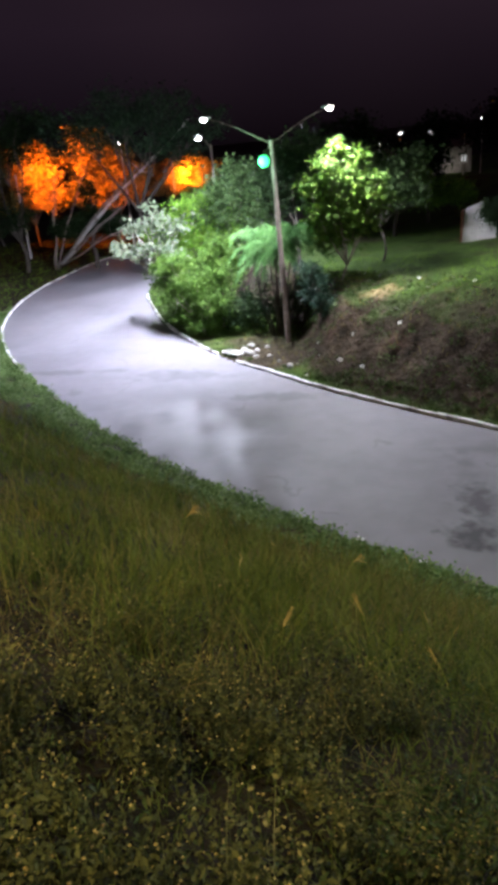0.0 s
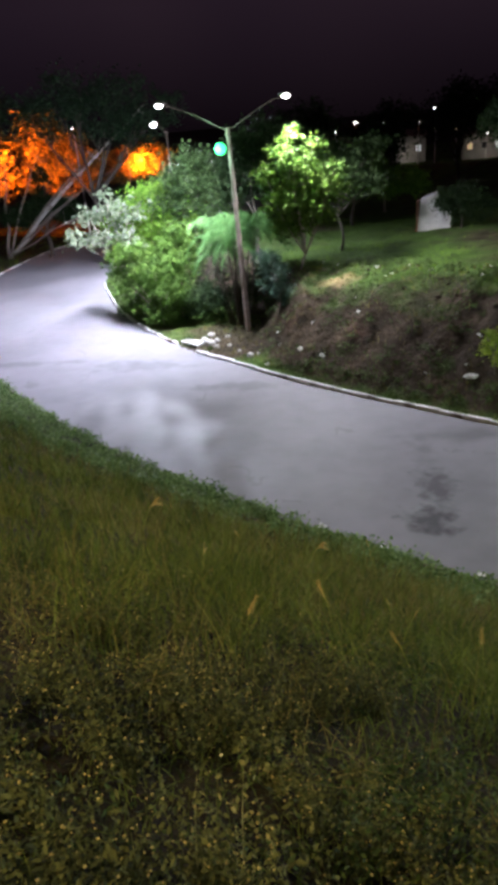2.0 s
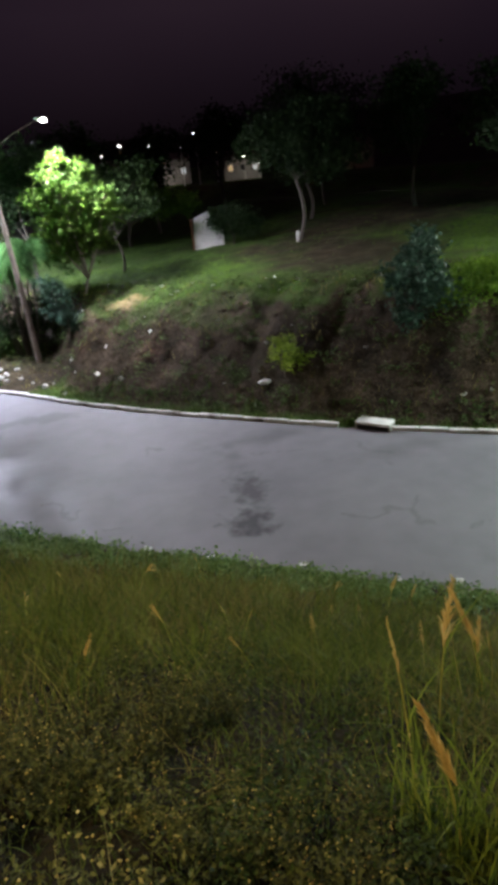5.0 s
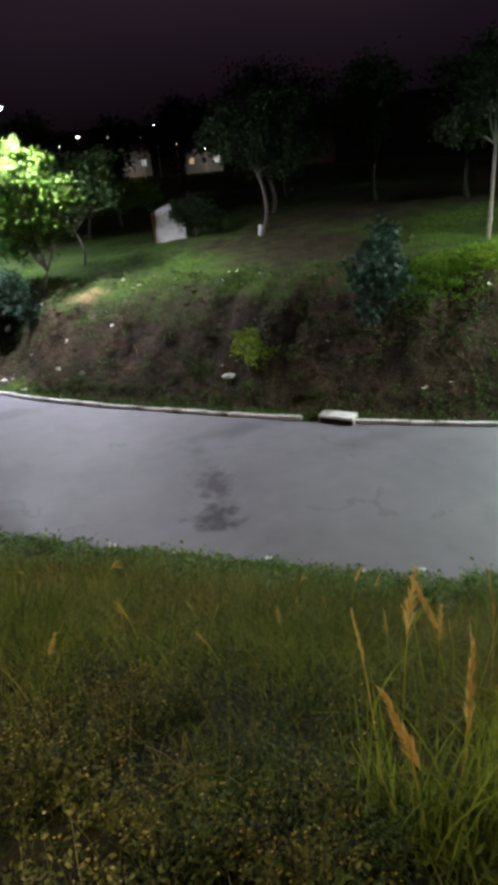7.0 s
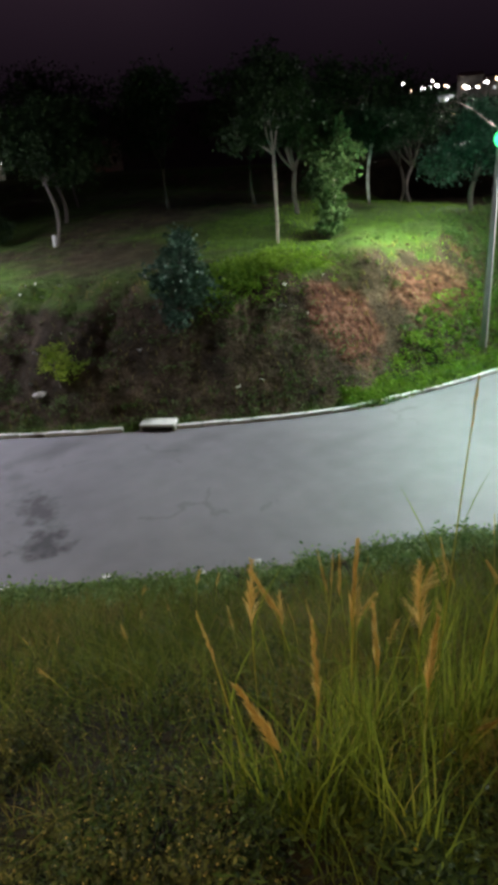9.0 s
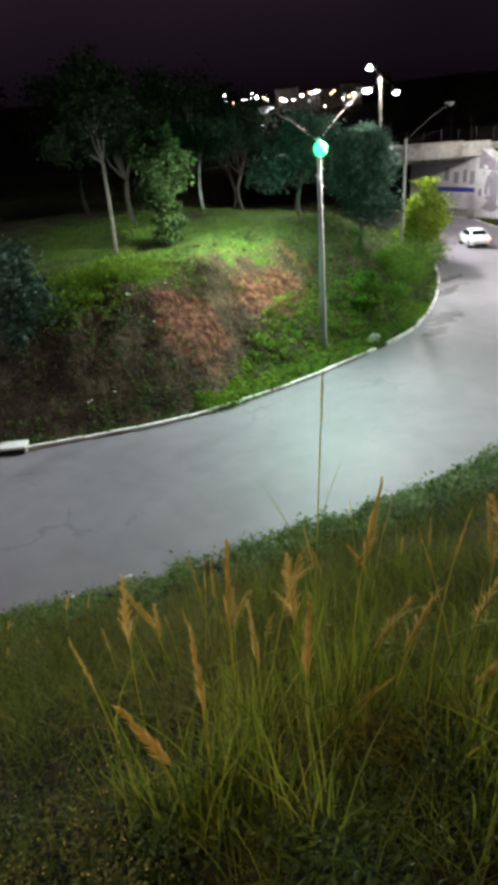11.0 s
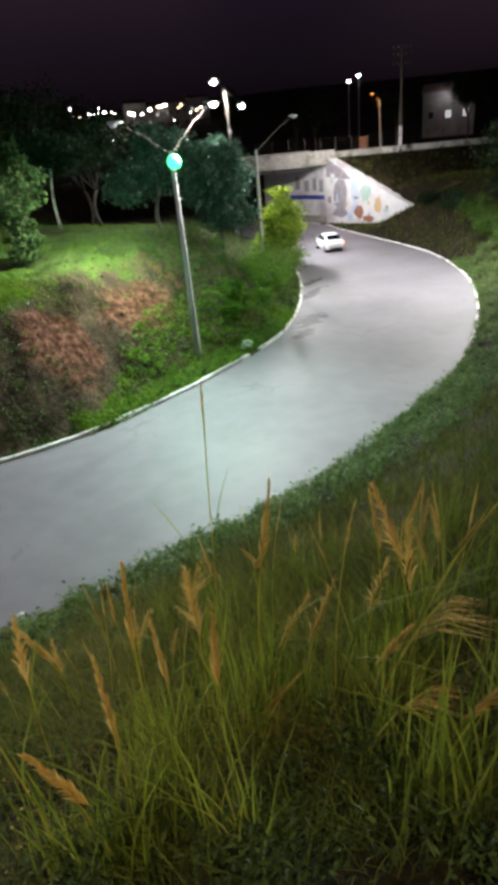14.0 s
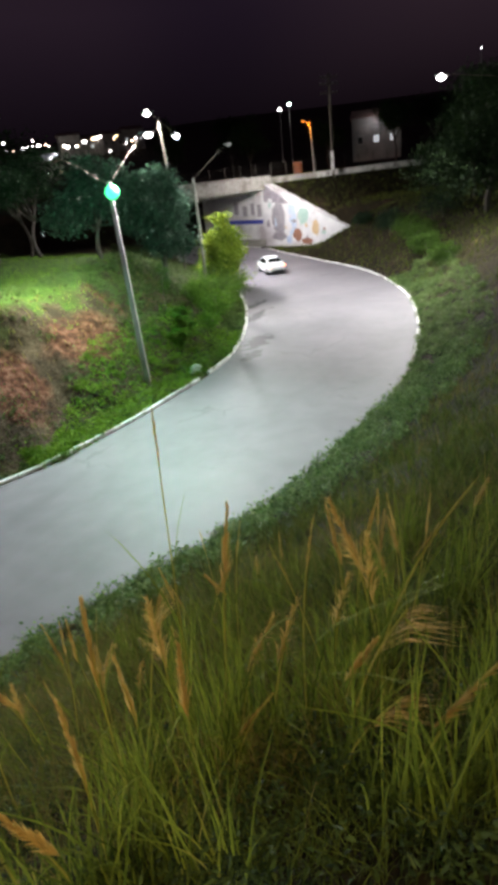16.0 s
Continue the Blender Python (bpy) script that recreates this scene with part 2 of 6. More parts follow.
def turf_material():
    m, n, l, s = nodes_of("rough_turf")
    big, mid, fine = noise_of(n, l, 0.25, 5), noise_of(n, l, 1.1, 6), noise_of(n, l, 16, 4)
    r = ramp_of(n, ((0.3, (0.008, 0.006, 0.003)), (0.5, (0.016, 0.012, 0.006)), (0.72, (0.036, 0.028, 0.012))))
    l.new(math_of(n, l, "MULTIPLY_ADD", fine.outputs["Fac"], 0.5, math_of(n, l, "MULTIPLY", mid.outputs["Fac"], 0.5)), r.inputs["Fac"])
    d = ramp_of(n, ((0.55, (0, 0, 0)), (0.68, (1, 1, 1))))
    l.new(big.outputs["Fac"], d.inputs["Fac"])
    l.new(mix_of(n, l, math_of(n, l, "MULTIPLY", d.outputs["Color"], 0.6), r.outputs["Color"], (0.06, 0.042, 0.025)), s.inputs["Base Color"])
    s.inputs["Roughness"].default_value, s.inputs["Specular IOR Level"].default_value = 0.95, 0.15
    bump_of(n, l, s, math_of(n, l, "MULTIPLY_ADD", fine.outputs["Fac"], 0.4, mid.outputs["Fac"]), 0.9, 0.12)
    return m


ASPHALT, SOIL, TURF = asphalt_material(), soil_material(), turf_material()
KERB_WHITE = plain("limewashed_concrete", (0.5, 0.5, 0.48), (0.74, 0.73, 0.7), 2.2, 0.85, dirt=(0.12, 0.1, 0.085))
CONCRETE = plain("weathered_concrete", (0.26, 0.25, 0.23), (0.42, 0.41, 0.38), 2.5, 0.9, dirt=(0.16, 0.15, 0.13))
POLE_CONCRETE = plain("pole_concrete", (0.3, 0.29, 0.27), (0.46, 0.45, 0.42), 3.0, 0.85)
POLE_BROWN = plain("brown_pole", (0.16, 0.12, 0.1), (0.28, 0.22, 0.19), 3.0, 0.85)
GALVANISED = plain("galvanised_steel", (0.4, 0.41, 0.42), (0.55, 0.56, 0.57), 8.0, 0.45, 0.8)
SHADE_BLACK = plain("drain_shadow", (0.01, 0.01, 0.01), (0.02, 0.02, 0.02), 5.0, 0.95)
BARK = plain("grey_bark", (0.1, 0.085, 0.07), (0.24, 0.21, 0.18), 9.0, 0.95, bump=0.8)
PALE_BARK = plain("pale_bark", (0.32, 0.3, 0.27), (0.55, 0.52, 0.48), 5.0, 0.9, bump=0.6, dirt=(0.12, 0.1, 0.08))
DARK_BARK = plain("dark_bark", (0.035, 0.03, 0.025), (0.09, 0.075, 0.06), 9.0, 0.95, bump=0.8)
WALL_WHITE = plain("whitewashed_wall", (0.36, 0.35, 0.34), (0.55, 0.54, 0.53), 1.2, 0.85, dirt=(0.32, 0.3, 0.3))
BRICK_RED = plain("red_brick_edge", (0.2, 0.08, 0.05), (0.32, 0.14, 0.09), 5.0, 0.9)
LED_WHITE, LED_COOL = glowing("led_white", (1.0, 0.98, 0.94), 16), glowing("led_cool", (0.9, 0.95, 1.0), 18)
LED_GREEN, SODIUM_GLOW = glowing("led_green", (0.06, 1.0, 0.33), 2.2), glowing("sodium_glow", (1.0, 0.34, 0.04), 1.5)
HOUSING = plain("grey_lamp_housing", (0.3, 0.3, 0.31), (0.42, 0.42, 0.43), 6.0, 0.5, 0.4)
GRASS = foliage("slope_grass", (0.024, 0.04, 0.008), (0.145, 0.185, 0.034), 0.4, (0.36, 0.3, 0.1), 0.9)
DRY_GRASS = foliage("dry_grass", (0.1, 0.085, 0.024), (0.25, 0.21, 0.065), 0.4, (0.3, 0.24, 0.1), 0.5)
LAWN = foliage("lawn_grass", (0.075, 0.16, 0.015), (0.19, 0.31, 0.03), 0.35, None, 0.3)
LAWN_DIM = foliage("bank_grass", (0.035, 0.065, 0.012), (0.11, 0.17, 0.03), 0.35, (0.22, 0.22, 0.07), 1.2)
WEED = foliage("verge_weed", (0.04, 0.085, 0.024), (0.2, 0.29, 0.1), 0.4, (0.36, 0.44, 0.2), 1.1, 0.5)
FLOWER_LEAF = foliage("flower_weed_leaf", (0.014, 0.018, 0.007), (0.125, 0.135, 0.042), 0.3, (0.3, 0.27, 0.1), 1.6, 0.7)
SCRUB = foliage("bank_scrub_leaf", (0.028, 0.05, 0.016), (0.11, 0.155, 0.05), 0.35, (0.2, 0.24, 0.1), 1.1, 0.7)
FLOWER_HEAD = foliage("dry_yellow_flower", (0.15, 0.11, 0.04), (0.5, 0.4, 0.13), 0.25, (0.74, 0.64, 0.3), 1.5)
WEED_DARK = foliage("ground_weed_leaf", (0.012, 0.024, 0.008), (0.07, 0.11, 0.03), 0.3, (0.16, 0.2, 0.06), 1.6, 0.6)
REED_GREEN = foliage("reed_blade", (0.03, 0.055, 0.008), (0.24, 0.3, 0.04), 0.4, (0.46, 0.42, 0.1), 1.5)
REED_STEM = foliage("reed_stem", (0.22, 0.24, 0.04), (0.5, 0.46, 0.12), 0.25, (0.62, 0.48, 0.17), 0.6)
REED_PLUME = foliage("reed_plume", (0.42, 0.26, 0.07), (0.68, 0.49, 0.17), 0.4, (0.76, 0.64, 0.32), 1.4)
LEAF_GREEN = foliage("bright_leaf", (0.05, 0.115, 0.014), (0.15, 0.28, 0.035), 0.4, (0.26, 0.34, 0.06), 0.7)
LEAF_LIME = foliage("lime_leaf", (0.11, 0.18, 0.02), (0.34, 0.44, 0.055), 0.4, (0.5, 0.54, 0.11), 0.7)
LEAF_MID = foliage("grey_green_leaf", (0.02, 0.042, 0.014), (0.065, 0.11, 0.036), 0.35, (0.2, 0.25, 0.12), 0.8)
LEAF_YELLOW = foliage("yellow_green_leaf", (0.03, 0.068, 0.011), (0.095, 0.165, 0.024), 0.4, (0.2, 0.25, 0.05), 0.9)
LEAF_FEATHER = foliage("feathery_leaf", (0.06, 0.15, 0.05), (0.19, 0.36, 0.12), 0.5, (0.28, 0.45, 0.18), 0.8)
LEAF_PALE = foliage("pale_leaf", (0.09, 0.125, 0.075), (0.22, 0.26, 0.17), 0.3, (0.36, 0.39, 0.3), 1.2)
LEAF_SOFT = foliage("soft_green_leaf", (0.028, 0.062, 0.012), (0.09, 0.165, 0.026), 0.35, (0.16, 0.24, 0.05), 0.9)
# for trees away from the lamps: their darkness is put into these leaf colours
LEAF_DIM = foliage("dim_green_leaf", (0.01, 0.024, 0.012), (0.034, 0.068, 0.032), 0.3, (0.07, 0.11, 0.06), 0.6)
LEAF_UNLIT = foliage("unlit_leaf", (0.008, 0.018, 0.007), (0.025, 0.048, 0.015), 0.3, (0.05, 0.08, 0.028), 0.5)
LEAF_BLUE = foliage("blue_green_leaf", (0.02, 0.045, 0.03), (0.07, 0.13, 0.085), 0.3, (0.16, 0.22, 0.17), 1.2, 0.35)
LEAF_AUTUMN = foliage("broad_backlit_leaf", (0.12, 0.1, 0.03), (0.36, 0.27, 0.08), 0.5, None, 0.25)
LITTER = plain("white_litter", (0.55, 0.55, 0.54), (0.8, 0.8, 0.79), 12.0, 0.6)

# ---------------------------------------------------------------- mesh tools


def mesh_from(name, verts, faces, material, smooth=False):
    me = bpy.data.meshes.new(name)
    me.from_pydata([tuple(v) for v in verts] if not isinstance(verts, np.ndarray) else verts.tolist(), [], faces if not isinstance(faces, np.ndarray) else faces.tolist())
    me.materials.append(material)
    if smooth:
        me.polygons.foreach_set("use_smooth", [True] * len(me.polygons))
    me.update()
    return me


def thing(name, place, label, category, group="", turn=0.0, kind=""):
    ob = new(name)
    ob.empty_display_size = 0.2
    ob.matrix_world = pose(*place, 0, 0, turn)
    return tagged(ob, label, category, group, kind)


def part(name, shape, material, parent, label="", smooth=False):
    """One mesh under a thing or part; shape: a bmesh or (verts, faces), in the parent's own space."""
    if isinstance(shape, bmesh.types.BMesh):
        me = bpy.data.meshes.new(name)
        if smooth:
            for fc in shape.faces:
                fc.smooth = True
        shape.to_mesh(me)
        shape.free()
        me.materials.append(material)
    else:
        me = mesh_from(name, shape[0], shape[1], material, smooth)
    ob = new(name, me)
    ob.parent = parent
    if label:
        ob["label"] = label
    return ob


def box(x0, x1, y0, y1, z0, z1, bevel=0.0):
    bm = bmesh.new()
    bmesh.ops.create_cube(bm, size=1.0, matrix=Matrix.Translation(((x0 + x1) / 2, (y0 + y1) / 2, (z0 + z1) / 2)) @ Matrix.Diagonal((x1 - x0, y1 - y0, z1 - z0, 1)))
    if bevel:
        bmesh.ops.bevel(bm, geom=bm.edges[:], offset=bevel, segments=2, affect="EDGES")
    return bm


def tube(points, radii, sides=8, cap=True):
    """A tapered round bar along a line of points: verts, faces."""
    pts = [Vector(p) for p in points]
    verts, faces = [], []
    for i, p in enumerate(pts):
        d = (pts[min(i + 1, len(pts) - 1)] - pts[max(i - 1, 0)]).normalized()
        a = d.cross(Vector((0.31, 0.95, 0.08))).normalized()
        b = d.cross(a)
        for k in range(sides):
            w = 2 * math.pi * k / sides
            verts.append(tuple(p + (a * math.cos(w) + b * math.sin(w)) * radii[i]))
    for i in range(len(pts) - 1):
        for k in range(sides):
            j = (k + 1) % sides
            faces.append((i * sides + k, i * sides + j, (i + 1) * sides + j, (i + 1) * sides + k))
    if cap:
        faces += [tuple(range(sides))[::-1], tuple(range((len(pts) - 1) * sides, len(pts) * sides))]
    return verts, faces


def join(shapes):
    verts, faces = [], []
    for v, f in shapes:
        k = len(verts)
        verts += [tuple(p) for p in v]
        faces += [tuple(i + k for i in q) for q in f]
    return verts, faces


rng = np.random.default_rng(7)


def leaf_mesh(points, length, width, up=0.3, droop=0.0, drng=rng):
    """Folded four-cornered leaves at the given points, turned every way."""
    n = len(points)
    d = drng.normal(size=(n, 3))
    d[:, 2] = d[:, 2] * 0.6 - droop
    d /= np.linalg.norm(d, axis=1)[:, None]
    nn = drng.normal(size=(n, 3))
    nn[:, 2] += up
    s = np.cross(d, nn)
    s /= np.linalg.norm(s, axis=1)[:, None] + 1e-9
    h = np.cross(s, d)
    ln = length * drng.uniform(0.6, 1.3, n)[:, None]
    wd = width * drng.uniform(0.6, 1.3, n)[:, None]
    v = np.empty((n, 4, 3))
    v[:, 0], v[:, 2] = points, points + d * ln
    mid = points + d * ln * 0.45 + h * wd * 0.25
    v[:, 1], v[:, 3] = mid + s * wd * 0.5, mid - s * wd * 0.5
    i = np.arange(n)[:, None] * 4
    return v.reshape(-1, 3), np.concatenate([i + [[0, 1, 2]], i + [[0, 2, 3]]])


def blade_mesh(base, height, width, lean, drng=rng, levels=3):
    """Curved grass blades: base (n,3), the rest per blade."""
    n = len(base)
    a = drng.uniform(0, 2 * math.pi, n)
    d = np.stack([np.cos(a), np.sin(a), np.zeros(n)], 1)
    s = np.stack([-np.sin(a), np.cos(a), np.zeros(n)], 1)
    tw = drng.uniform(-0.9, 0.9, n)[:, None]
    s = s * np.cos(tw) + d * np.sin(tw)
    v = np.empty((n, 2 * levels + 1, 3))
    for k in range(levels + 1):
        u = k / levels
        c = base + d * (lean * height * u * u)[:, None] + np.array([[0, 0, 1.0]]) * (height * (u - 0.25 * lean * u * u))[:, None]
        if k < levels:
            w = (width * (1 - 0.75 * u * u) * 0.5)[:, None]
            v[:, 2 * k], v[:, 2 * k + 1] = c - s * w, c + s * w
        else:
            v[:, 2 * levels] = c
    i = np.arange(n)[:, None] * (2 * levels + 1)
    f = []
    for k in range(levels - 1):
        f += [i + [[2 * k, 2 * k + 1, 2 * k + 3]], i + [[2 * k, 2 * k + 3, 2 * k + 2]]]
    f.append(i + [[2 * levels - 2, 2 * levels - 1, 2 * levels]])
    return v.reshape(-1, 3), np.concatenate(f)


def fast_mesh(name, v, f, material):
    """A triangle mesh straight from arrays."""
    me = bpy.data.meshes.new(name)
    me.vertices.add(len(v))
    me.vertices.foreach_set("co", np.asarray(v, dtype=np.float32).ravel())
    me.loops.add(f.size)
    me.loops.foreach_set("vertex_index", f.astype(np.int32).ravel())
    me.polygons.add(len(f))
    me.polygons.foreach_set("loop_start", np.arange(0, f.size, 3, dtype=np.int32))
    me.polygons.foreach_set("loop_total", np.full(len(f), 3, dtype=np.int32))
    me.materials.append(material)
    me.update(calc_edges=True)
    me.validate()
    return me


def curve_through(points, step):
    """Catmull-Rom through plan points, resampled at an even step."""
    p = np.array(points, dtype=float)
    p = np.vstack([2 * p[0] - p[1], p, 2 * p[-1] - p[-2]])
    out = []
    for a, b, c, d in zip(p[:-3], p[1:-2], p[2:-1], p[3:]):
        for u in np.linspace(0, 1, 24, endpoint=False):
            out.append(0.5 * (2 * b + (c - a) * u + (2 * a - 5 * b + 4 * c - d) * u * u + (3 * b - a - 3 * c + d) * u ** 3))
    out = np.array(out + [p[-2]])
    s = np.concatenate([[0], np.cumsum(np.linalg.norm(np.diff(out, axis=0), axis=1))])
    t = np.arange(0, s[-1], step)
    return np.stack([np.interp(t, s, out[:, 0]), np.interp(t, s, out[:, 1])], 1)


# ---------------------------------------------------------------- lie of the land
OUTER = curve_through([(-12, 122), (-24, 96), (-31.2, 74.3), (-32.1, 61.3), (-30.8, 51.2), (-27.6, 42.5), (-23, 35.4), (-17.1, 28.8), (-11.9, 23.5), (-7.3, 19.4),
                       (-3.9, 16.9), (-0.35, 14.6), (2.9, 12.7), (8, 9.7), (13.7, 7.3), (16.3, 6.6), (21.6, 5.8), (25, 5.5), (30.6, 5.75), (37.8, 7), (45.4, 9.4),
                       (54.1, 14.3), (61.9, 21.5), (68.5, 28.0), (73.2, 32.4), (77.2, 41.0), (84, 57), (90, 72)], 0.5)
INNER = curve_through([(4, 118), (-10, 92), (-18.5, 72), (-20.3, 60), (-19.2, 52), (-17.0, 46.5), (-13.6, 40), (-8.8, 33.8), (-5.2, 30.6), (-2.7, 28.3), (0, 26),
                       (3.2, 23.6), (7.7, 20.4), (10.6, 18.6), (13.3, 17.1), (15.5, 16.3), (18.5, 15.7), (22.2, 15.25), (26.4, 15.1), (30, 15.5), (35.3, 17.2),
                       (42.5, 20.6), (50, 25.4), (58.5, 32.2), (65.5, 39.6), (69.5, 47.5), (76, 63), (82, 78)], 0.5)
ROAD_POLY = np.vstack([OUTER, INNER[::-1]])
BRIDGE, ALONG, ACROSS = np.array((74.0, 32.0)), np.array((0.77, 0.638)), np.array((-0.638, 0.77))
WING_TIP = np.array((71.0, 20.7))


def smooth01(a, b, x):
    t = np.clip((x - a) / (b - a), 0, 1)
    return t * t * (3 - 2 * t)


def road_z(x, y):
    return 0.05 * np.maximum(0, y - 28) * np.clip(-x / 12, 0, 1)


def to_line(px, py, line):
    """Distance from many points to a polyline."""
    best = np.full(px.shape, 1e9)
    for a, b in zip(line[:-1], line[1:]):
        u = b - a
        t = np.clip(((px - a[0]) * u[0] + (py - a[1]) * u[1]) / (u @ u), 0, 1)
        best = np.minimum(best, (px - a[0] - t * u[0]) ** 2 + (py - a[1] - t * u[1]) ** 2)
    return np.sqrt(best)


def in_road(px, py):
    inside = np.zeros(px.shape, bool)
    q = np.roll(ROAD_POLY[::2], -1, axis=0)
    for (x0, y0), (x1, y1) in zip(ROAD_POLY[::2], q):
        if y0 == y1:
            continue
        hit = ((y0 > py) != (y1 > py)) & (px < (x1 - x0) * (py - y0) / (y1 - y0) + x0)
        inside ^= hit
    return inside


def wobble(x, y, s, seed=0.0):
    return (np.sin(x * s + 1.3 + seed) * np.cos(y * s * 1.17 + 0.4 + seed) + 0.6 * np.sin(x * s * 2.3 - y * s * 1.9 + seed) + 0.35 * np.cos(x * s * 4.1 + y * s * 4.7 + 2 * seed)) / 1.95


def ground(px, py):
    """Height of the ground, and which side of the road: 0 road, 1 camera's bank, 2 far bank; and the distance from the road."""
    px, py = np.asarray(px, float), np.asarray(py, float)
    do, di = to_line(px, py, OUTER[::2]), to_line(px, py, INNER[::2])
    road = in_road(px, py)
    zr = road_z(px, py)
    rad = np.hypot(px, py)
    # camera's bank
    k = 1 - smooth01(-14, -28, px) * 0.85
    top = 8.8 - 4.2 * smooth01(24, 55, px)
    rise = 0.28 * smooth01(0.1, 0.9, do) + 0.635 * np.maximum(0, do - 0.75)
    bank1 = zr - np.log(np.exp(-1.2 * rise) + np.exp(-1.2 * top)) / 1.2 * k * smooth01(0, 0.4, do) + wobble(px, py, 0.9) * 0.1 * smooth01(0.8, 3, do)
    # far bank with its shelf of lawn
    h = 3.7 + np.clip((px - 2) * 0.055, -0.5, 1.1) - 1.6 * smooth01(32, 50, px)
    run = 4.7 + 0.5 * np.sin(px * 0.33) + 0.35 * np.sin(px * 1.37 + 1.0) + 2.0 * smooth01(24, 32, px)
    foot = 0.5 + 1.1 * smooth01(14, 19, px)
    up = np.clip((di - foot) / run, 0, 3)
    up = -np.log(np.exp(-9 * up) + np.exp(-9.0)) / 9
    # a hollow in the bank round the storm drain and the lamp post
    hollow = (1 - smooth01(-4.4, -1.6, px + 0.1 * (py - 35))) * (1 - smooth01(6.0, 9.5, di))
    up = np.clip(up, 0, 1) * (1 - 0.93 * hollow)
    bank2 = zr + 0.12 * smooth01(0, 0.4, di) + h * up + wobble(px, py, 1.1, 2.0) * 0.3 * (1 - hollow) * smooth01(1.2, 3, di) * (1 - 0.7 * smooth01(7, 9, di)) + 0.03 * np.clip(di - 8, 0, 60) + wobble(px, py, 2.6, 6.0) * 0.16 * smooth01(1.0, 2.2, di) * (1 - smooth01(6.5, 8, di))
    # embankment of the upper road, cut by the underpass
    q = (px - BRIDGE[0]) * ALONG[0] + (py - BRIDGE[1]) * ALONG[1]
    s = -((px - BRIDGE[0]) * ACROSS[0] + (py - BRIDGE[1]) * ACROSS[1])
    emb = np.clip(7.5 - 0.6 * np.maximum(0, -q), 0, 7.5)
    tip_s = 6.8
    wing = np.where(q > 0, 0.9 - 0.555 * np.clip(q, 0, 40), 0.9 + tip_s * np.clip(-q / 9.5, 0, 1.4))
    emb1 = emb * (s > wing)
    emb2 = emb * smooth01(-11.5, -13.5, s + 0.555 * np.clip(q, 0, 40)) * smooth01(0.5, 3, di)
    side1 = do <= di
    z = np.where(side1, np.maximum(bank1 * (1 - smooth01(-16, -6, q) * (s < wing) * 0.97), emb1), np.maximum(bank2 * (1 - smooth01(-4, 0, q) * (s > -11.2 - 0.555 * np.clip(q, 0, 40))), emb2))
    z = np.where(road, zr - 0.10, z)
    z = z + np.clip(rad - 130, 0, 400) * 0.095
    return z, np.where(road, 0, np.where(side1, 1, 2)), np.where(side1, do, di)


def gz(x, y):
    return float(ground(np.array([x]), np.array([y]))[0][0])


def axis(lo, hi, step, far):
    a = list(np.arange(lo, hi + 1e-6, step))
    d = step
    while a[-1] < far:
        d *= 1.25
        a.append(a[-1] + d)
    d = step
    while a[0] > -far:
        d *= 1.25
        a.insert(0, a[0] - d)
    return np.array(a)


gx, gy = axis(-48, 96, 0.45, 1800), axis(-9, 66, 0.45, 1800)
GX, GY = np.meshgrid(gx, gy)
GZ, g_side, g_dist = ground(GX.ravel(), GY.ravel())
nx, ny = len(gx), len(gy)
ii = (np.arange(ny - 1)[:, None] * nx + np.arange(nx - 1)[None, :]).ravel()
ground_faces = np.concatenate([np.stack([ii, ii + 1, ii + nx + 1], 1), np.stack([ii, ii + nx + 1, ii + nx], 1)])
land = new("ground", fast_mesh("ground", np.stack([GX.ravel(), GY.ravel(), GZ], 1), ground_faces, SOIL))
land.data.materials.append(TURF)
far_bank = (g_side == 2) & (g_dist < 45) & (GX.ravel() < 50)
land.data.polygons.foreach_set("material_index", np.where(far_bank[ground_faces[:, 0]] | far_bank[ground_faces[:, 2]], 0, 1).astype(np.int32))
land.data.polygons.foreach_set("use_smooth", [True] * len(land.data.polygons))
tagged(land, "rough grassy banks of brown and reddish earth beside the road", "ground", kind="structure")


def road_strip():
    n = 420
    a = OUTER[np.linspace(0, len(OUTER) - 1, n).astype(int)]
    t = np.linspace(0, 1, n)
    # walk both edges together: pair each outer point with the nearest inner one, in order
    k = np.array([np.argmin(np.hypot(*(INNER - p).T)) for p in a])
    k = np.maximum.accumulate(k)
    b = INNER[k]
    b = np.stack([np.convolve(np.pad(b[:, i], 6, mode="edge"), np.ones(13) / 13, "valid") for i in (0, 1)], 1)
    a, b = a - (b - a) / np.linalg.norm(b - a, axis=1)[:, None] * 0.12, b + (b - a) / np.linalg.norm(b - a, axis=1)[:, None] * 0.25
    m = 9
    v = []
    for i in range(n):
        for j in range(m):
            p = a[i] + (b[i] - a[i]) * j / (m - 1)
            v.append((p[0], p[1], float(road_z(p[0], p[1])) + 0.05 * (1 - (2 * j / (m - 1) - 1) ** 2)))
    f = [(i * m + j, (i + 1) * m + j, (i + 1) * m + j + 1, i * m + j + 1) for i in range(n - 1) for j in range(m - 1)]
    return v, f


road = new("road", mesh_from("road", *road_strip(), ASPHALT, True))
tagged(road, "worn grey asphalt road curving between grassy banks, stained, with painted leaf shadows", "road", kind="structure")

# ---------------------------------------------------------------- kerbs, drains


def kerbstone_mesh(name, length=0.97, width=0.17, up=0.16, down=0.2):
    bm = box(-length / 2, length / 2, -width / 2, width / 2, -down, up)
    bmesh.ops.bevel(bm, geom=[e for e in bm.edges if all(v.co.z > 0 for v in e.verts)], offset=0.025, segments=1, affect="EDGES")
    me = bpy.data.meshes.new(name)
    bm.to_mesh(me)
    bm.free()
    return me


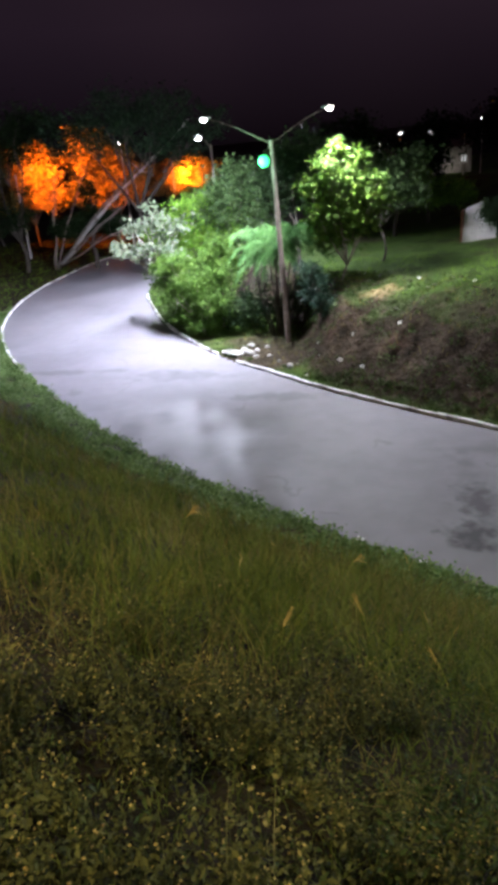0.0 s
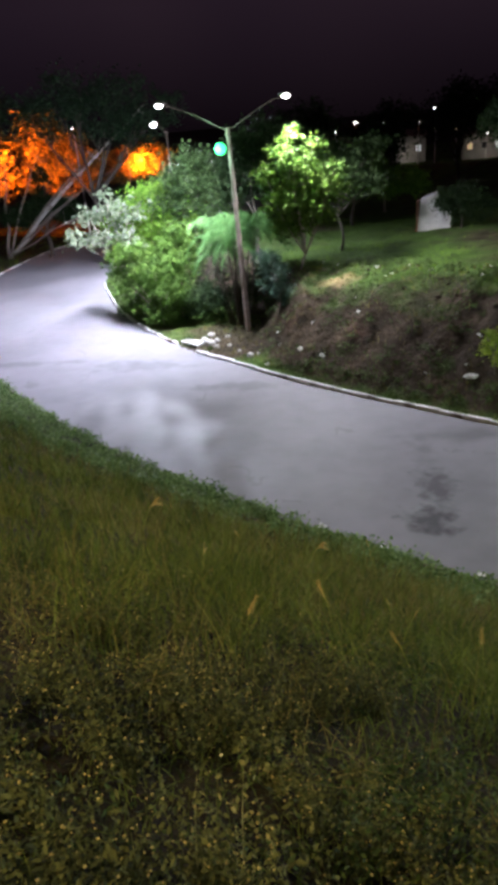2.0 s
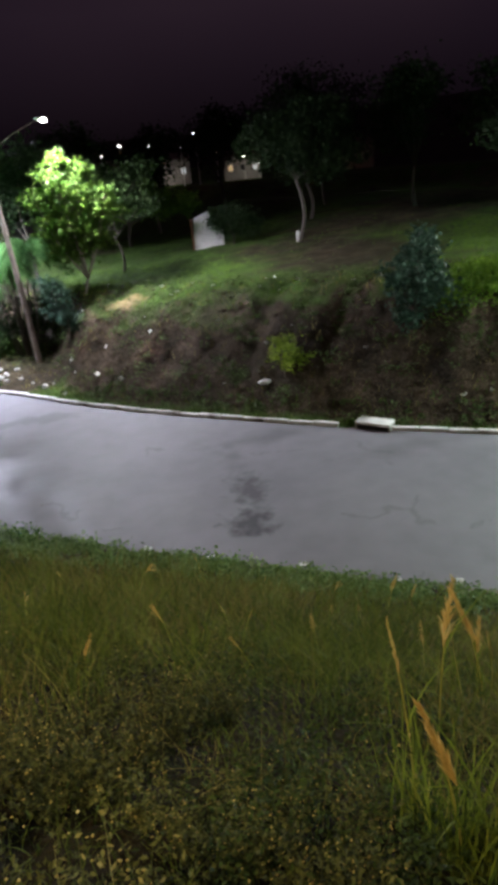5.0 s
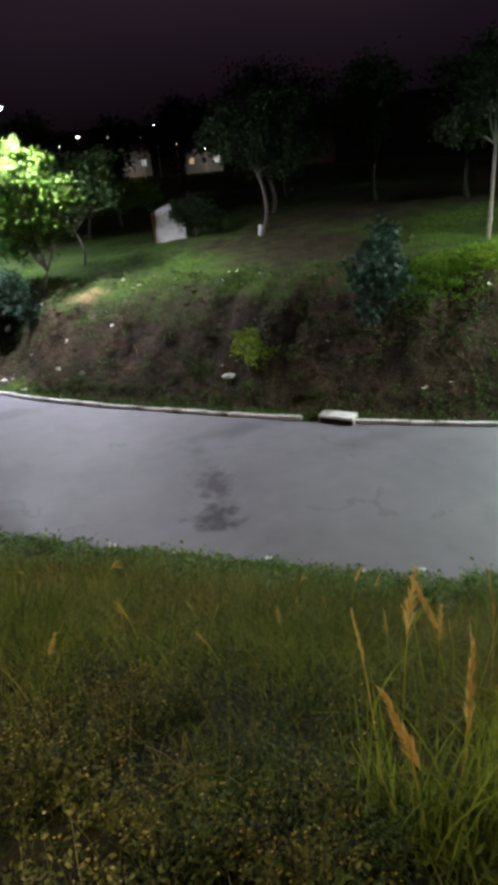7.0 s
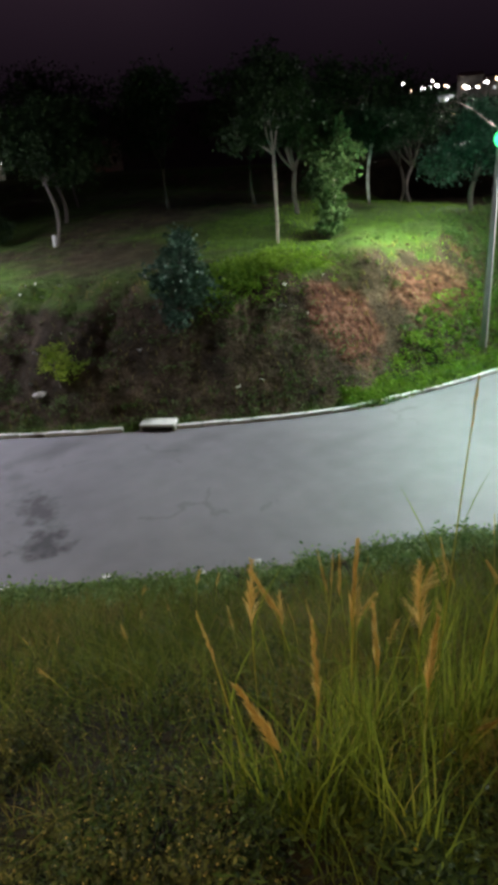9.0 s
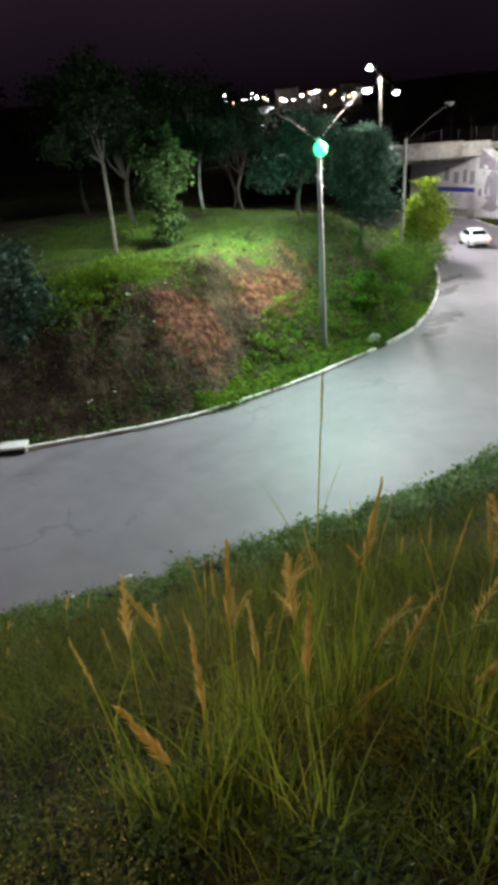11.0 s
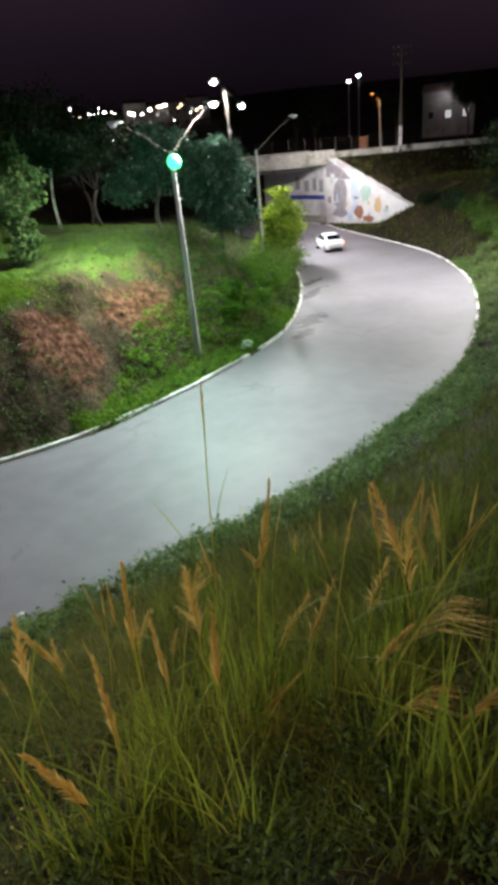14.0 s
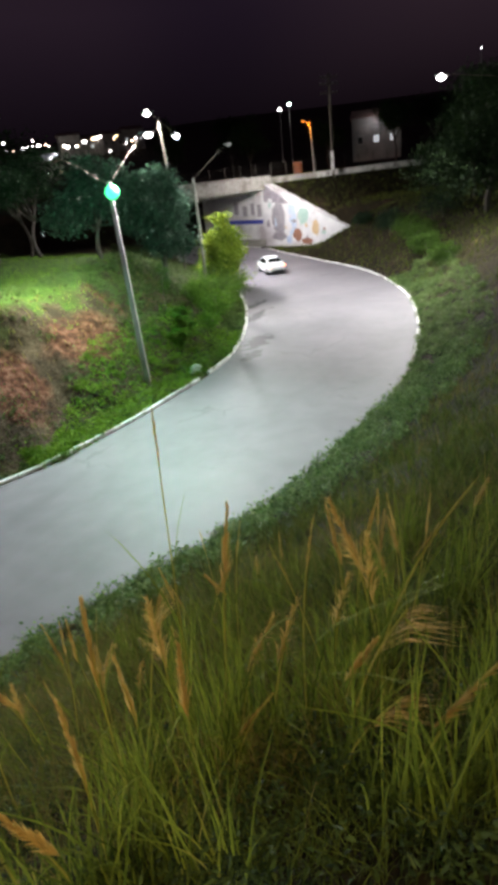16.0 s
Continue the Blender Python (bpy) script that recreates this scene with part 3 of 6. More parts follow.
def kerb_line(name, line, keep, out, material, label, lift=0.0):
    root = tagged(new(name), label, "kerb", kind="structure")
    me = kerbstone_mesh("kerbstone")
    me.materials.append(material)
    r = random.Random(len(line) + int(out * 10))
    for i in range(1, len(line) - 3, 2):
        a, b = line[i], line[i + 2]
        if not keep(*((a + b) / 2)) or r.random() < 0.035:
            continue
        d = b - a
        nrm = np.array((-d[1], d[0])) / np.linalg.norm(d)
        c = (a + b) / 2 + nrm * (out + r.uniform(-0.015, 0.015))
        ob = new("kerbstone", me)
        ob.parent = root
        ob.matrix_basis = pose(c[0], c[1], float(road_z(c[0], c[1])) + lift + r.uniform(-0.025, 0.015), r.uniform(-3, 3), 0, math.degrees(math.atan2(d[1], d[0])) + r.uniform(-0.8, 0.8))
    return root


DRAINS = ((8.35, 19.88), (-8.05, 33.55))
kerb_line("kerb_far_side", INNER, lambda x, y: -19 < x < 52 and min(math.hypot(x - a, y - b) for a, b in DRAINS) > 0.9, 0.1, KERB_WHITE, "row of limewashed concrete kerbstones, chipped and partly overgrown")
kerb_line("kerb_near_side", OUTER, lambda x, y: x > 29.5 and x < 72 or y > 31, -0.02, KERB_WHITE, "row of limewashed kerbstones along the outside of the bend", -0.05)
kerb_line("kerb_buried", OUTER, lambda x, y: x < 29.5 and y <= 31, -0.04, plain("muddy_concrete", (0.1, 0.085, 0.07), (0.2, 0.17, 0.14), 4.0, 0.95), "row of muddy kerbstones half buried in grass", -0.1)

for (dx, dy), turn in zip(DRAINS, (-43, -38)):
    d = thing("storm_drain", (dx, dy, float(road_z(dx, dy)) + 0.03), "concrete storm drain inlet with a pale slab over a dark mouth", "drain", "storm drains", turn)
    part("slab", box(-0.68, 0.68, -0.04, 0.6, 0.17, 0.27, 0.025), KERB_WHITE, d, "pale concrete cover slab")
    # closed block whose near-black colour is the shade inside the inlet
    part("mouth", box(-0.6, 0.6, 0.0, 0.55, -0.1, 0.168), SHADE_BLACK, d, "near-black block in place of the shaded mouth")
    part("cheek", box(-0.68, -0.6, 0.0, 0.56, -0.15, 0.168), CONCRETE, d)
    part("cheek", box(0.6, 0.68, 0.0, 0.56, -0.15, 0.168), CONCRETE, d)

# ---------------------------------------------------------------- lamp posts


def bowl(rx, ry, rz, centre=(0, 0, 0), n=14, m=7):
    bm = bmesh.new()
    bmesh.ops.create_uvsphere(bm, u_segments=n, v_segments=m, radius=1.0, matrix=Matrix.Translation(centre) @ Matrix.Diagonal((rx, ry, rz, 1)))
    return bm


def lamp_head(parent, place, yaw, glow, size=1.0):
    h = part("luminaire", bowl(0.36 * size, 0.15 * size, 0.075 * size), HOUSING, parent, "grey street light head", True)
    h.matrix_basis = pose(*place, 0, 0, yaw)
    part("lens", bowl(0.19 * size, 0.16 * size, 0.13 * size, (0.08, 0, -0.07)), glow, h, "glowing lens", True)


def lamp_post(base, top, arms, glows, radii, material, label, sides=8, small=None, size=1.0, name="street_lamp", group="street lamps"):
    b = Vector(base)
    t = Vector(top) - b
    post = thing(name, base, label, "street lamp", group)
    part("pole", tube([(0, 0, -0.4), tuple(t * 0.5), tuple(t)], [radii[0], (radii[0] + radii[1]) / 2, radii[1]], sides), material, post)
    for a, g in zip(arms, glows):
        e = Vector(a) - b
        s = t * 0.985
        m1 = s.lerp(e, 0.55) + Vector((0, 0, 0.12))
        e1 = Vector((e.x, e.y, e.z - 0.02))
        part("arm", tube([tuple(s), tuple(m1), tuple(s.lerp(e1, 0.9) + Vector((0, 0, 0.08))), tuple(e1)], [0.021, 0.018, 0.016, 0.016], 6), POLE_BROWN, post, "thin steel arm")
        if g:
            lamp_head(post, tuple(e + (e - s).normalized() * 0.25), math.degrees(math.atan2(e.y - s.y, e.x - s.x)), g, size)
    if small:
        s = Vector(small) - b
        lb = part("bulkhead_lamp", bowl(0.3, 0.3, 0.3), LED_GREEN, post, "greenish glowing lamp on the shaft", True)
        lb.matrix_basis = pose(*s)
        part("bracket", tube([tuple(s), (t.x, t.y, s.z)], [0.025, 0.025], 6), GALVANISED, post)
    return post


lamp_post((-4.86, 35.45, gz(-4.86, 35.45)), (-5.17, 35.42, 11.2), [(-8.2, 34.87, 12.42), (-2.42, 35.72, 12.4)], [LED_COOL, LED_WHITE], (0.18, 0.11), POLE_BROWN,
          "tall brown weathered street lamp post with two arms", small=(-5.6, 35.3, 10.25))
lamp_post((-13.0, 54.9, gz(-13.0, 54.9)), (-13.0, 54.8, 12.4), [(-13.5, 53.6, 12.85)], [LED_COOL], (0.14, 0.08), DARK_BARK, "bright street lamp rising out of the roadside trees", size=1.5)
lamp_post((23.45, 17.04, gz(23.45, 17.04)), (23.33, 17.1, 9.4), [(24.35, 15.72, 10.9), (22.2, 18.65, 10.5)], [LED_WHITE, HOUSING], (0.19, 0.11), POLE_CONCRETE,
          "slim pale concrete street lamp post with a green-tinted lamp", 4, small=(23.2, 16.9, 8.98))
lamp_post((44.0, 24.6, gz(44.0, 24.6)), (43.9, 24.5, 9.0), [(45.6, 22.4, 10.9)], [HOUSING], (0.15, 0.1), POLE_CONCRETE, "slim concrete post with an unlit street lamp")
lamp_post((51.5, 30.8, gz(51.5, 30.8)), (51.2, 31.2, 13.9), [(50.7, 31.6, 14.3), (53.4, 31.1, 12.75)], [LED_WHITE, LED_COOL], (0.15, 0.09), DARK_BARK, "tall lamp post with dazzling white heads above the trees", size=1.7)
lamp_post((47.8, 1.5, gz(47.8, 1.5)), (47.6, 1.7, 12.4), [(44.6, 6.5, 13.05)], [LED_WHITE], (0.15, 0.09), POLE_CONCRETE, "street lamp standing in front of dark trees", size=1.5)
lamp_post((85.2, 29.1, 7.5), (85.1, 29.3, 13.2), [(84.9, 29.9, 13.8)], [SODIUM_GLOW], (0.13, 0.08), POLE_CONCRETE, "orange sodium street lamp on the upper road")
# unseen post, added to carry the warm light on the near plants
lamp_post((-4.2, -3.4, gz(-4.2, -3.4)), (-4.2, -3.4, 14.6), [(-3.3, -2.7, 15.25)], [SODIUM_GLOW], (0.15, 0.09), POLE_CONCRETE, "unseen warm street lamp added behind the camera on the bank")
lamp_post((-40.5, 71.5, gz(-40.5, 71.5)), (-40.4, 71.6, 12.4), [(-39.2, 72.8, 12.8)], [SODIUM_GLOW], (0.15, 0.09), POLE_CONCRETE, "sodium street lamp among the roadside trees")
lamp_post((-25.0, 83.0, gz(-25.0, 83.0)), (-25.0, 83.1, 12.9), [(-24.2, 83.8, 13.3)], [SODIUM_GLOW], (0.15, 0.09), POLE_CONCRETE, "sodium street lamp behind the road bend")
lamp_post((17.9, 119.5, gz(17.9, 119.5)), (17.8, 119.4, 15.2), [(17.55, 118.3, 15.7)], [LED_WHITE], (0.15, 0.09), POLE_CONCRETE, "distant white street lamp beyond the trees")
lamp_post((-28.6, 75.2, gz(-28.6, 75.2)), (-28.5, 75.2, 14.1), [(-28.5, 74.7, 14.5)], [LED_WHITE], (0.12, 0.08), POLE_CONCRETE, "small distant lamp behind bare branches")

# ---------------------------------------------------------------- underpass


def on_bridge(s, q, z):
    """A place by metres across the lower road (to the right), along it, and up."""
    p = BRIDGE + ALONG * q - ACROSS * s
    return (float(p[0]), float(p[1]), z)


def prism(quad, z0s, z1s):
    """A wall over a plan quadrilateral with its own foot and top height at each corner."""
    v = [(x, y, z) for (x, y), z in zip(quad, z0s)] + [(x, y, z) for (x, y), z in zip(quad, z1s)]
    return v, [(3, 2, 1, 0), (4, 5, 6, 7), (0, 1, 5, 4), (1, 2, 6, 5), (2, 3, 7, 6), (3, 0, 4, 7)]


def plan(s, q):
    return on_bridge(s, q, 0)[:2]


MURAL = plain("painted_white_wall", (0.62, 0.62, 0.66), (0.8, 0.8, 0.82), 0.9, 0.8, dirt=(0.45, 0.42, 0.45))
BLUE = plain("blue_mural_paint", (0.03, 0.04, 0.3), (0.06, 0.08, 0.42), 3, 0.7)
SKYBLUE = plain("pale_blue_paint", (0.4, 0.52, 0.7), (0.55, 0.65, 0.8), 3, 0.7, dirt=(0.6, 0.6, 0.65))
TEAL = plain("teal_paint", (0.25, 0.42, 0.4), (0.5, 0.66, 0.6), 5, 0.7, dirt=(0.55, 0.6, 0.5))
TAN = plain("tan_paint", (0.5, 0.36, 0.2), (0.7, 0.52, 0.32), 4, 0.7)
BROWN = plain("brown_paint", (0.22, 0.1, 0.07), (0.4, 0.2, 0.14), 4, 0.7)
GREYP = plain("grey_scrawl_paint", (0.16, 0.15, 0.2), (0.5, 0.48, 0.52), 7, 0.7)
VIOLET = plain("grey_violet_paint", (0.24, 0.22, 0.27), (0.36, 0.34, 0.38), 2, 0.7)

under = tagged(new("underpass"), "white concrete underpass with painted wing wall below the upper road", "underpass", kind="structure")
wing_q, wing_s = -9.5, 6.8
part("abutment", prism([plan(0, 0), plan(-5.55, 10), plan(-5.05, 10.2), plan(0.7, 0)], [-0.4] * 4, [6.6] * 4), MURAL, under, "white painted wall under the deck")
part("abutment", prism([plan(-11.7, 0), plan(-17.2, 10), plan(-16.7, 10), plan(-11.2, 0)], [-0.4] * 4, [6.6] * 4), CONCRETE, under)
part("wing_wall", prism([plan(0, -0.02), plan(wing_s, wing_q), plan(wing_s + 0.9, wing_q + 0.5), plan(1.0, -0.02)], [-0.4] * 4, [7.45, 1.95, 1.95, 7.45]), MURAL, under, "sloping white wing wall with painted figures")
part("wing_wall", prism([plan(-11.2, -0.02), plan(-17, -8), plan(-17.4, -7.7), plan(-11.6, -0.02)], [-0.4] * 4, [7.45, 1.95, 1.95, 7.45]), CONCRETE, under)
part("edge_beam", prism([plan(-12.5, -0.35), plan(1.0, -0.35), plan(1.0, 0.1), plan(-12.5, 0.1)], [6.6] * 4, [8.15] * 4), CONCRETE, under, "pale concrete deck edge")
part("edge_beam", prism([plan(-18.5, 9.6), plan(0.7, 9.6), plan(0.7, 10), plan(-18.5, 10)], [6.6] * 4, [8.15] * 4), CONCRETE, under)
part("deck", prism([plan(-12.5, 0.1), plan(0.7, 0.1), plan(0.7, 9.6), plan(-18.5, 9.6)], [6.75] * 4, [7.6] * 4), CONCRETE, under, "dark deck soffit")
for k in range(1, 5):
    part("girder", prism([plan(-11.2 - 1.1 * k, 2 * k - 0.2), plan(-1.1 * k, 2 * k - 0.2), plan(-1.1 * k, 2 * k + 0.2), plan(-11.2 - 1.1 * k, 2 * k + 0.2)], [6.1] * 4, [6.74] * 4), CONCRETE, under)
W0, W1 = Vector(on_bridge(0, -0.02, 0)), Vector(on_bridge(wing_s, wing_q, 0))
w_dir = (W1 - W0).normalized()
w_out2 = Vector((w_dir.y, -w_dir.x, 0)) if Vector((w_dir.y, -w_dir.x, 0)).dot(Vector((0, 0, 0)) - W0) > 0 else Vector((-w_dir.y, w_dir.x, 0))


paint_layer = [0]


def paint_on_wing(name, outline, material):
    """A painted shape on the wing wall: outline in metres along it and up, a hair proud."""
    paint_layer[0] += 1
    v = [tuple(W0 + w_dir * a + w_out2 * (0.006 + 0.004 * paint_layer[0]) + Vector((0, 0, h))) for a, h in outline]
    v += [tuple(W0 + w_dir * a - w_out2 * 0.02 + Vector((0, 0, h))) for a, h in outline]
    n = len(outline)
    f = [tuple(range(n)), tuple(range(2 * n - 1, n - 1, -1))] + [(i, i + n, (i + 1) % n + n, (i + 1) % n) for i in range(n)]
    part(name, (v, f), material, under)


def blob(cx, cz, rx, rz, n=14, rough=0.14, seed=1):
    r = random.Random(seed)
    return [(cx + rx * math.cos(2 * math.pi * k / n) * r.uniform(1 - rough, 1 + rough), cz + rz * math.sin(2 * math.pi * k / n) * r.uniform(1 - rough, 1 + rough)) for k in range(n)]


paint_on_wing("painted_panel", [(0.05, 5.3), (0.05, 7.35), (0.8, 6.95), (3.7, 5.0), (3.2, 4.9)], VIOLET)
paint_on_wing("painted_figure", blob(2.1, 3.3, 1.0, 1.8, 20, 0.2, 3), GREYP)
paint_on_wing("painted_scrawl", blob(2.0, 1.3, 1.2, 0.5, 14, 0.3, 4), VIOLET)
paint_on_wing("painted_panel", [(3.6, 1.4), (4.6, 1.4), (4.6, 4.6), (3.6, 4.9)], SKYBLUE)
paint_on_wing("painted_panel", blob(5.6, 3.3, 0.75, 1.0, 14, 0.28, 5), TEAL)
paint_on_wing("painted_figure", blob(7.3, 2.1, 0.5, 0.9, 16, 0.25, 7), TAN)
paint_on_wing("painted_figure", blob(4.7, 1.4, 0.65, 0.75, 12, 0.2, 9), BROWN)
patch_r = random.Random(12)
for k in range(15):
    a = patch_r.uniform(0.4, 8.6)
    h = patch_r.uniform(0.7, max(1.2, 6.3 - 0.52 * a))
    paint_on_wing("painted_patch", blob(a, h, patch_r.uniform(0.12, 0.5), patch_r.uniform(0.15, 0.55), 9, 0.4, 40 + k), (GREYP, VIOLET, MURAL, SKYBLUE, TEAL, TAN, MURAL, BROWN)[k % 8])
paint_on_wing("painted_stain", blob(6.0, 0.6, 0.8, 0.35, 10, 0.2, 11), BROWN)
A0 = Vector(on_bridge(0, 0, 0))
al = (Vector(on_bridge(-5.55, 10, 0)) - A0).normalized()
ac = Vector((-al.y, al.x, 0))
for a0, a1, h0, h1, m, nm in ((0.35, 6.5, 2.75, 3.25, BLUE, "painted_stripe"), (0.5, 1.2, 3.6, 5.0, GREYP, "painted_scrawl"), (1.7, 2.3, 3.8, 5.2, VIOLET, "painted_scrawl"), (3.0, 3.8, 3.7, 4.9, GREYP, "painted_scrawl"),
                              (4.6, 5.4, 3.9, 5.4, VIOLET, "painted_scrawl"), (0.1, 9.0, 0.05, 0.9, CONCRETE, "stained_foot")):
    q = [A0 + al * a + ac * 0.006 + Vector((0, 0, h)) for a, h in ((a0, h0), (a1, h0), (a1, h1), (a0, h1))]
    p = [x - ac * 0.02 for x in q]
    part(nm, ([tuple(x) for x in q + p], [(0, 1, 2, 3), (7, 6, 5, 4), (0, 4, 5, 1), (1, 5, 6, 2), (2, 6, 7, 3), (3, 7, 4, 0)]), m, under)

# fence on the bridge, low wall along the upper road
fence = thing("bridge_fence", on_bridge(-12, 0, 8.15), "thin steel fence along the bridge parapet", "fence")
f0 = Vector(on_bridge(-12, 0, 8.15))
for k in range(16):
    e = Vector(on_bridge(-12 + 1.9 * k, 0.0, 8.15 if k < 7 else 7.5)) - f0
    part("post", tube([tuple(e), tuple(e + Vector((0, 0, 1.35 if k < 7 else 1.9)))], [0.045, 0.04], 6), DARK_BARK, fence)
for h in (0.45, 0.85, 1.25):
    part("wire", tube([tuple(Vector(on_bridge(-12, 0, 8.15 + h)) - f0), tuple(Vector(on_bridge(16.5, 0.0, 8.15 + h)) - f0)], [0.006, 0.006], 4), DARK_BARK, fence)
wall = thing("parapet", on_bridge(0.8, -0.3, 7.3), "low pale concrete parapet beside the upper road", "parapet")
w0 = Vector(on_bridge(0.8, -0.3, 7.3))
for k in range(7):
    a, b = 0.8 + 3 * k, 3.75 + 3 * k
    part("block", prism([tuple((Vector(on_bridge(s, q, 0)) - w0)[:2]) for s, q in ((a, -0.4), (b, -0.4), (b, -0.1), (a, -0.1))], [-0.3] * 4, [0.62] * 4), KERB_WHITE if k > 1 else CONCRETE, wall)
up = thing("utility_pole", (78.3, 24.4, 7.4), "tall concrete utility pole with crossarms and insulators", "utility pole")
part("pole", tube([(0, 0, -0.3), (0, 0, 10.6)], [0.2, 0.12], 8), DARK_BARK, up)
part("base_band", tube([(0, 0, 0.1), (0, 0, 2.6)], [0.21, 0.2], 8), KERB_WHITE, up, "whitewashed band round the foot")
for h in (8.6, 9.5, 10.2):
    c = part("crossarm", box(-1.15, 1.15, -0.05, 0.05, h, h + 0.11), DARK_BARK, up)
    c.matrix_basis = pose(0, 0, 0, 0, 0, 130)
    for x in (-1.0, -0.45, 0.45, 1.0):
        part("insulator", tube([(x, 0, h + 0.1), (x, 0, h + 0.3)], [0.05, 0.035], 6), HOUSING, c)
cable = thing("overhead_cable", (23.33, 17.21, 9.2), "thin sagging overhead cables between lamp posts", "cable")
for a, b, sag in (((0, 0, -0.1), (-28.3, 17.0, 0.3), 1.3), ((0, 0, -0.2), (20.6, 7.3, -0.6), 0.7), ((20.6, 7.3, -0.4), (55.0, 7.2, 7.0), 1.0)):
    pts = [tuple(Vector(a).lerp(Vector(b), u / 12) - Vector((0, 0, sag * 4 * (u / 12) * (1 - u / 12)))) for u in range(13)]
    part("wire", tube(pts, [0.005] * 13, 4), DARK_BARK, cable)

# ---------------------------------------------------------------- buildings and lights far off
hut = thing("whitewashed_hut", (6.9, 45.6, gz(6.9, 45.6) - 0.1), "small whitewashed shed with a sloping top and brick edge", "shed", turn=-10)
part("wall", ([(-1.0, 0, 0), (1.15, 0, 0), (1.15, 1.8, 0), (-1.0, 1.8, 0), (-0.85, 0, 2.1), (0.15, 0, 2.45), (1.15, 0, 1.2), (-0.85, 1.8, 2.1), (0.15, 1.8, 2.45), (1.15, 1.8, 1.2)],
              [(0, 1, 6, 5, 4), (3, 7, 8, 9, 2), (0, 4, 7, 3), (1, 2, 9, 6), (4, 5, 8, 7), (5, 6, 9, 8), (0, 3, 2, 1)]), WALL_WHITE, hut)
part("brick_edge", box(-1.13, -1.0, -0.03, 1.8, 0, 2.0, 0.01), BRICK_RED, hut, "exposed red brick edge")

WINDOW_WARM, WINDOW_WHITE = glowing("lit_window_warm", (1.0, 0.72, 0.42), 0.3), glowing("lit_window_white", (0.9, 0.95, 1.0), 0.35)
FAR_WALL = plain("far_plaster", (0.14, 0.13, 0.12), (0.26, 0.24, 0.22), 0.4, 0.9)
ROOF = plain("far_roof", (0.09, 0.06, 0.05), (0.16, 0.1, 0.08), 0.8, 0.9)


def house(x, y, w, d, h, turn, lit, label, seed=0, z=None):
    r = random.Random(seed)
    b = thing("house", (x, y, (gz(x, y) if z is None else z) - 0.2), label, "house", "distant houses", turn)
    part("wall", box(-w / 2, w / 2, -d / 2, d / 2, 0, h), FAR_WALL, b)
    part("roof", ([(-w / 2 - 0.3, -d / 2 - 0.3, h), (w / 2 + 0.3, -d / 2 - 0.3, h), (w / 2 + 0.3, d / 2 + 0.3, h), (-w / 2 - 0.3, d / 2 + 0.3, h), (-w / 2, 0, h + 1.3), (w / 2, 0, h + 1.3)],
                  [(0, 1, 5, 4), (2, 3, 4, 5), (1, 2, 5), (3, 0, 4), (3, 2, 1, 0)]), ROOF, b)
    n = max(2, int(w / 2.2))
    for k in range(n):
        wx = -w / 2 + w * (k + 0.5) / n
        wd = part("window", box(wx - 0.5, wx + 0.5, -d / 2 - 0.06, -d / 2 + 0.05, h * 0.4, h * 0.4 + 1.2), CONCRETE, b)
        part("pane", box(wx - 0.42, wx + 0.42, -d / 2 - 0.075, -d / 2 - 0.062, h * 0.4 + 0.08, h * 0.4 + 1.12), (WINDOW_WHITE if r.random() < 0.5 else WINDOW_WARM) if r.random() < lit else SHADE_BLACK, wd)


house(27.5, 128, 7, 6, 4.2, -8, 0.7, "distant pale house with lit windows behind trees", 1)
house(14, 133, 8, 6, 4.5, -4, 0.4, "distant pale house with lit windows behind trees", 2)
house(3, 124, 6, 5, 4.2, 4, 0.5, "distant pale house with lit windows behind trees", 3)
house(117, 28.5, 8, 6, 6.6, -76, 0.2, "pale two-storey building with lit windows above the road", 4, 8.3)
house(46, 118, 8, 6, 4, -20, 0.3, "distant pale house with lit windows behind trees", 6)
for k in range(9):
    u = k / 8
    house(182 + 40 * u, 196 - 48 * u, 8, 7, 5.0 + (k % 3), -48 + 4 * u, 0.5, "small distant house on the lit hillside", 20 + k)


def far_light(x, y, z, size, material, label):
    zg = gz(x, y)
    t = thing("distant_street_lamp", (x, y, zg), label, "street lamp", "lights of the distant town")
    part("pole", tube([(0, 0, -0.3), (0, 0, z - zg)], [0.14, 0.09], 5), POLE_CONCRETE, t)
    g = part("lens", bowl(size, size, size * 0.55, (0, 0, z - zg), 8, 5), material, t, "glowing lamp head")
    return g


TOWN_WHITE, TOWN_WARM = glowing("town_light_white", (1.0, 0.95, 0.9), 14), glowing("town_light_warm", (1.0, 0.7, 0.4), 9)
rt = random.Random(5)
for k in range(46):
    u = k / 45
    if 0.36 < u < 0.44:
        continue
    az = math.radians(45.8 + 11.0 * u + rt.uniform(-0.25, 0.25))
    dist = rt.uniform(235, 275)
    high = rt.random() < 0.75
    far_light(dist * math.sin(az), dist * math.cos(az), 9.3 + dist * (rt.uniform(0.055, 0.068) if high else rt.uniform(0.012, 0.05)) - 0.006 * dist * u, rt.choice((0.35, 0.45, 0.7)) if high else 0.3, TOWN_WHITE if rt.random() < 0.7 else TOWN_WARM, "distant street lamp of the town on the hill")
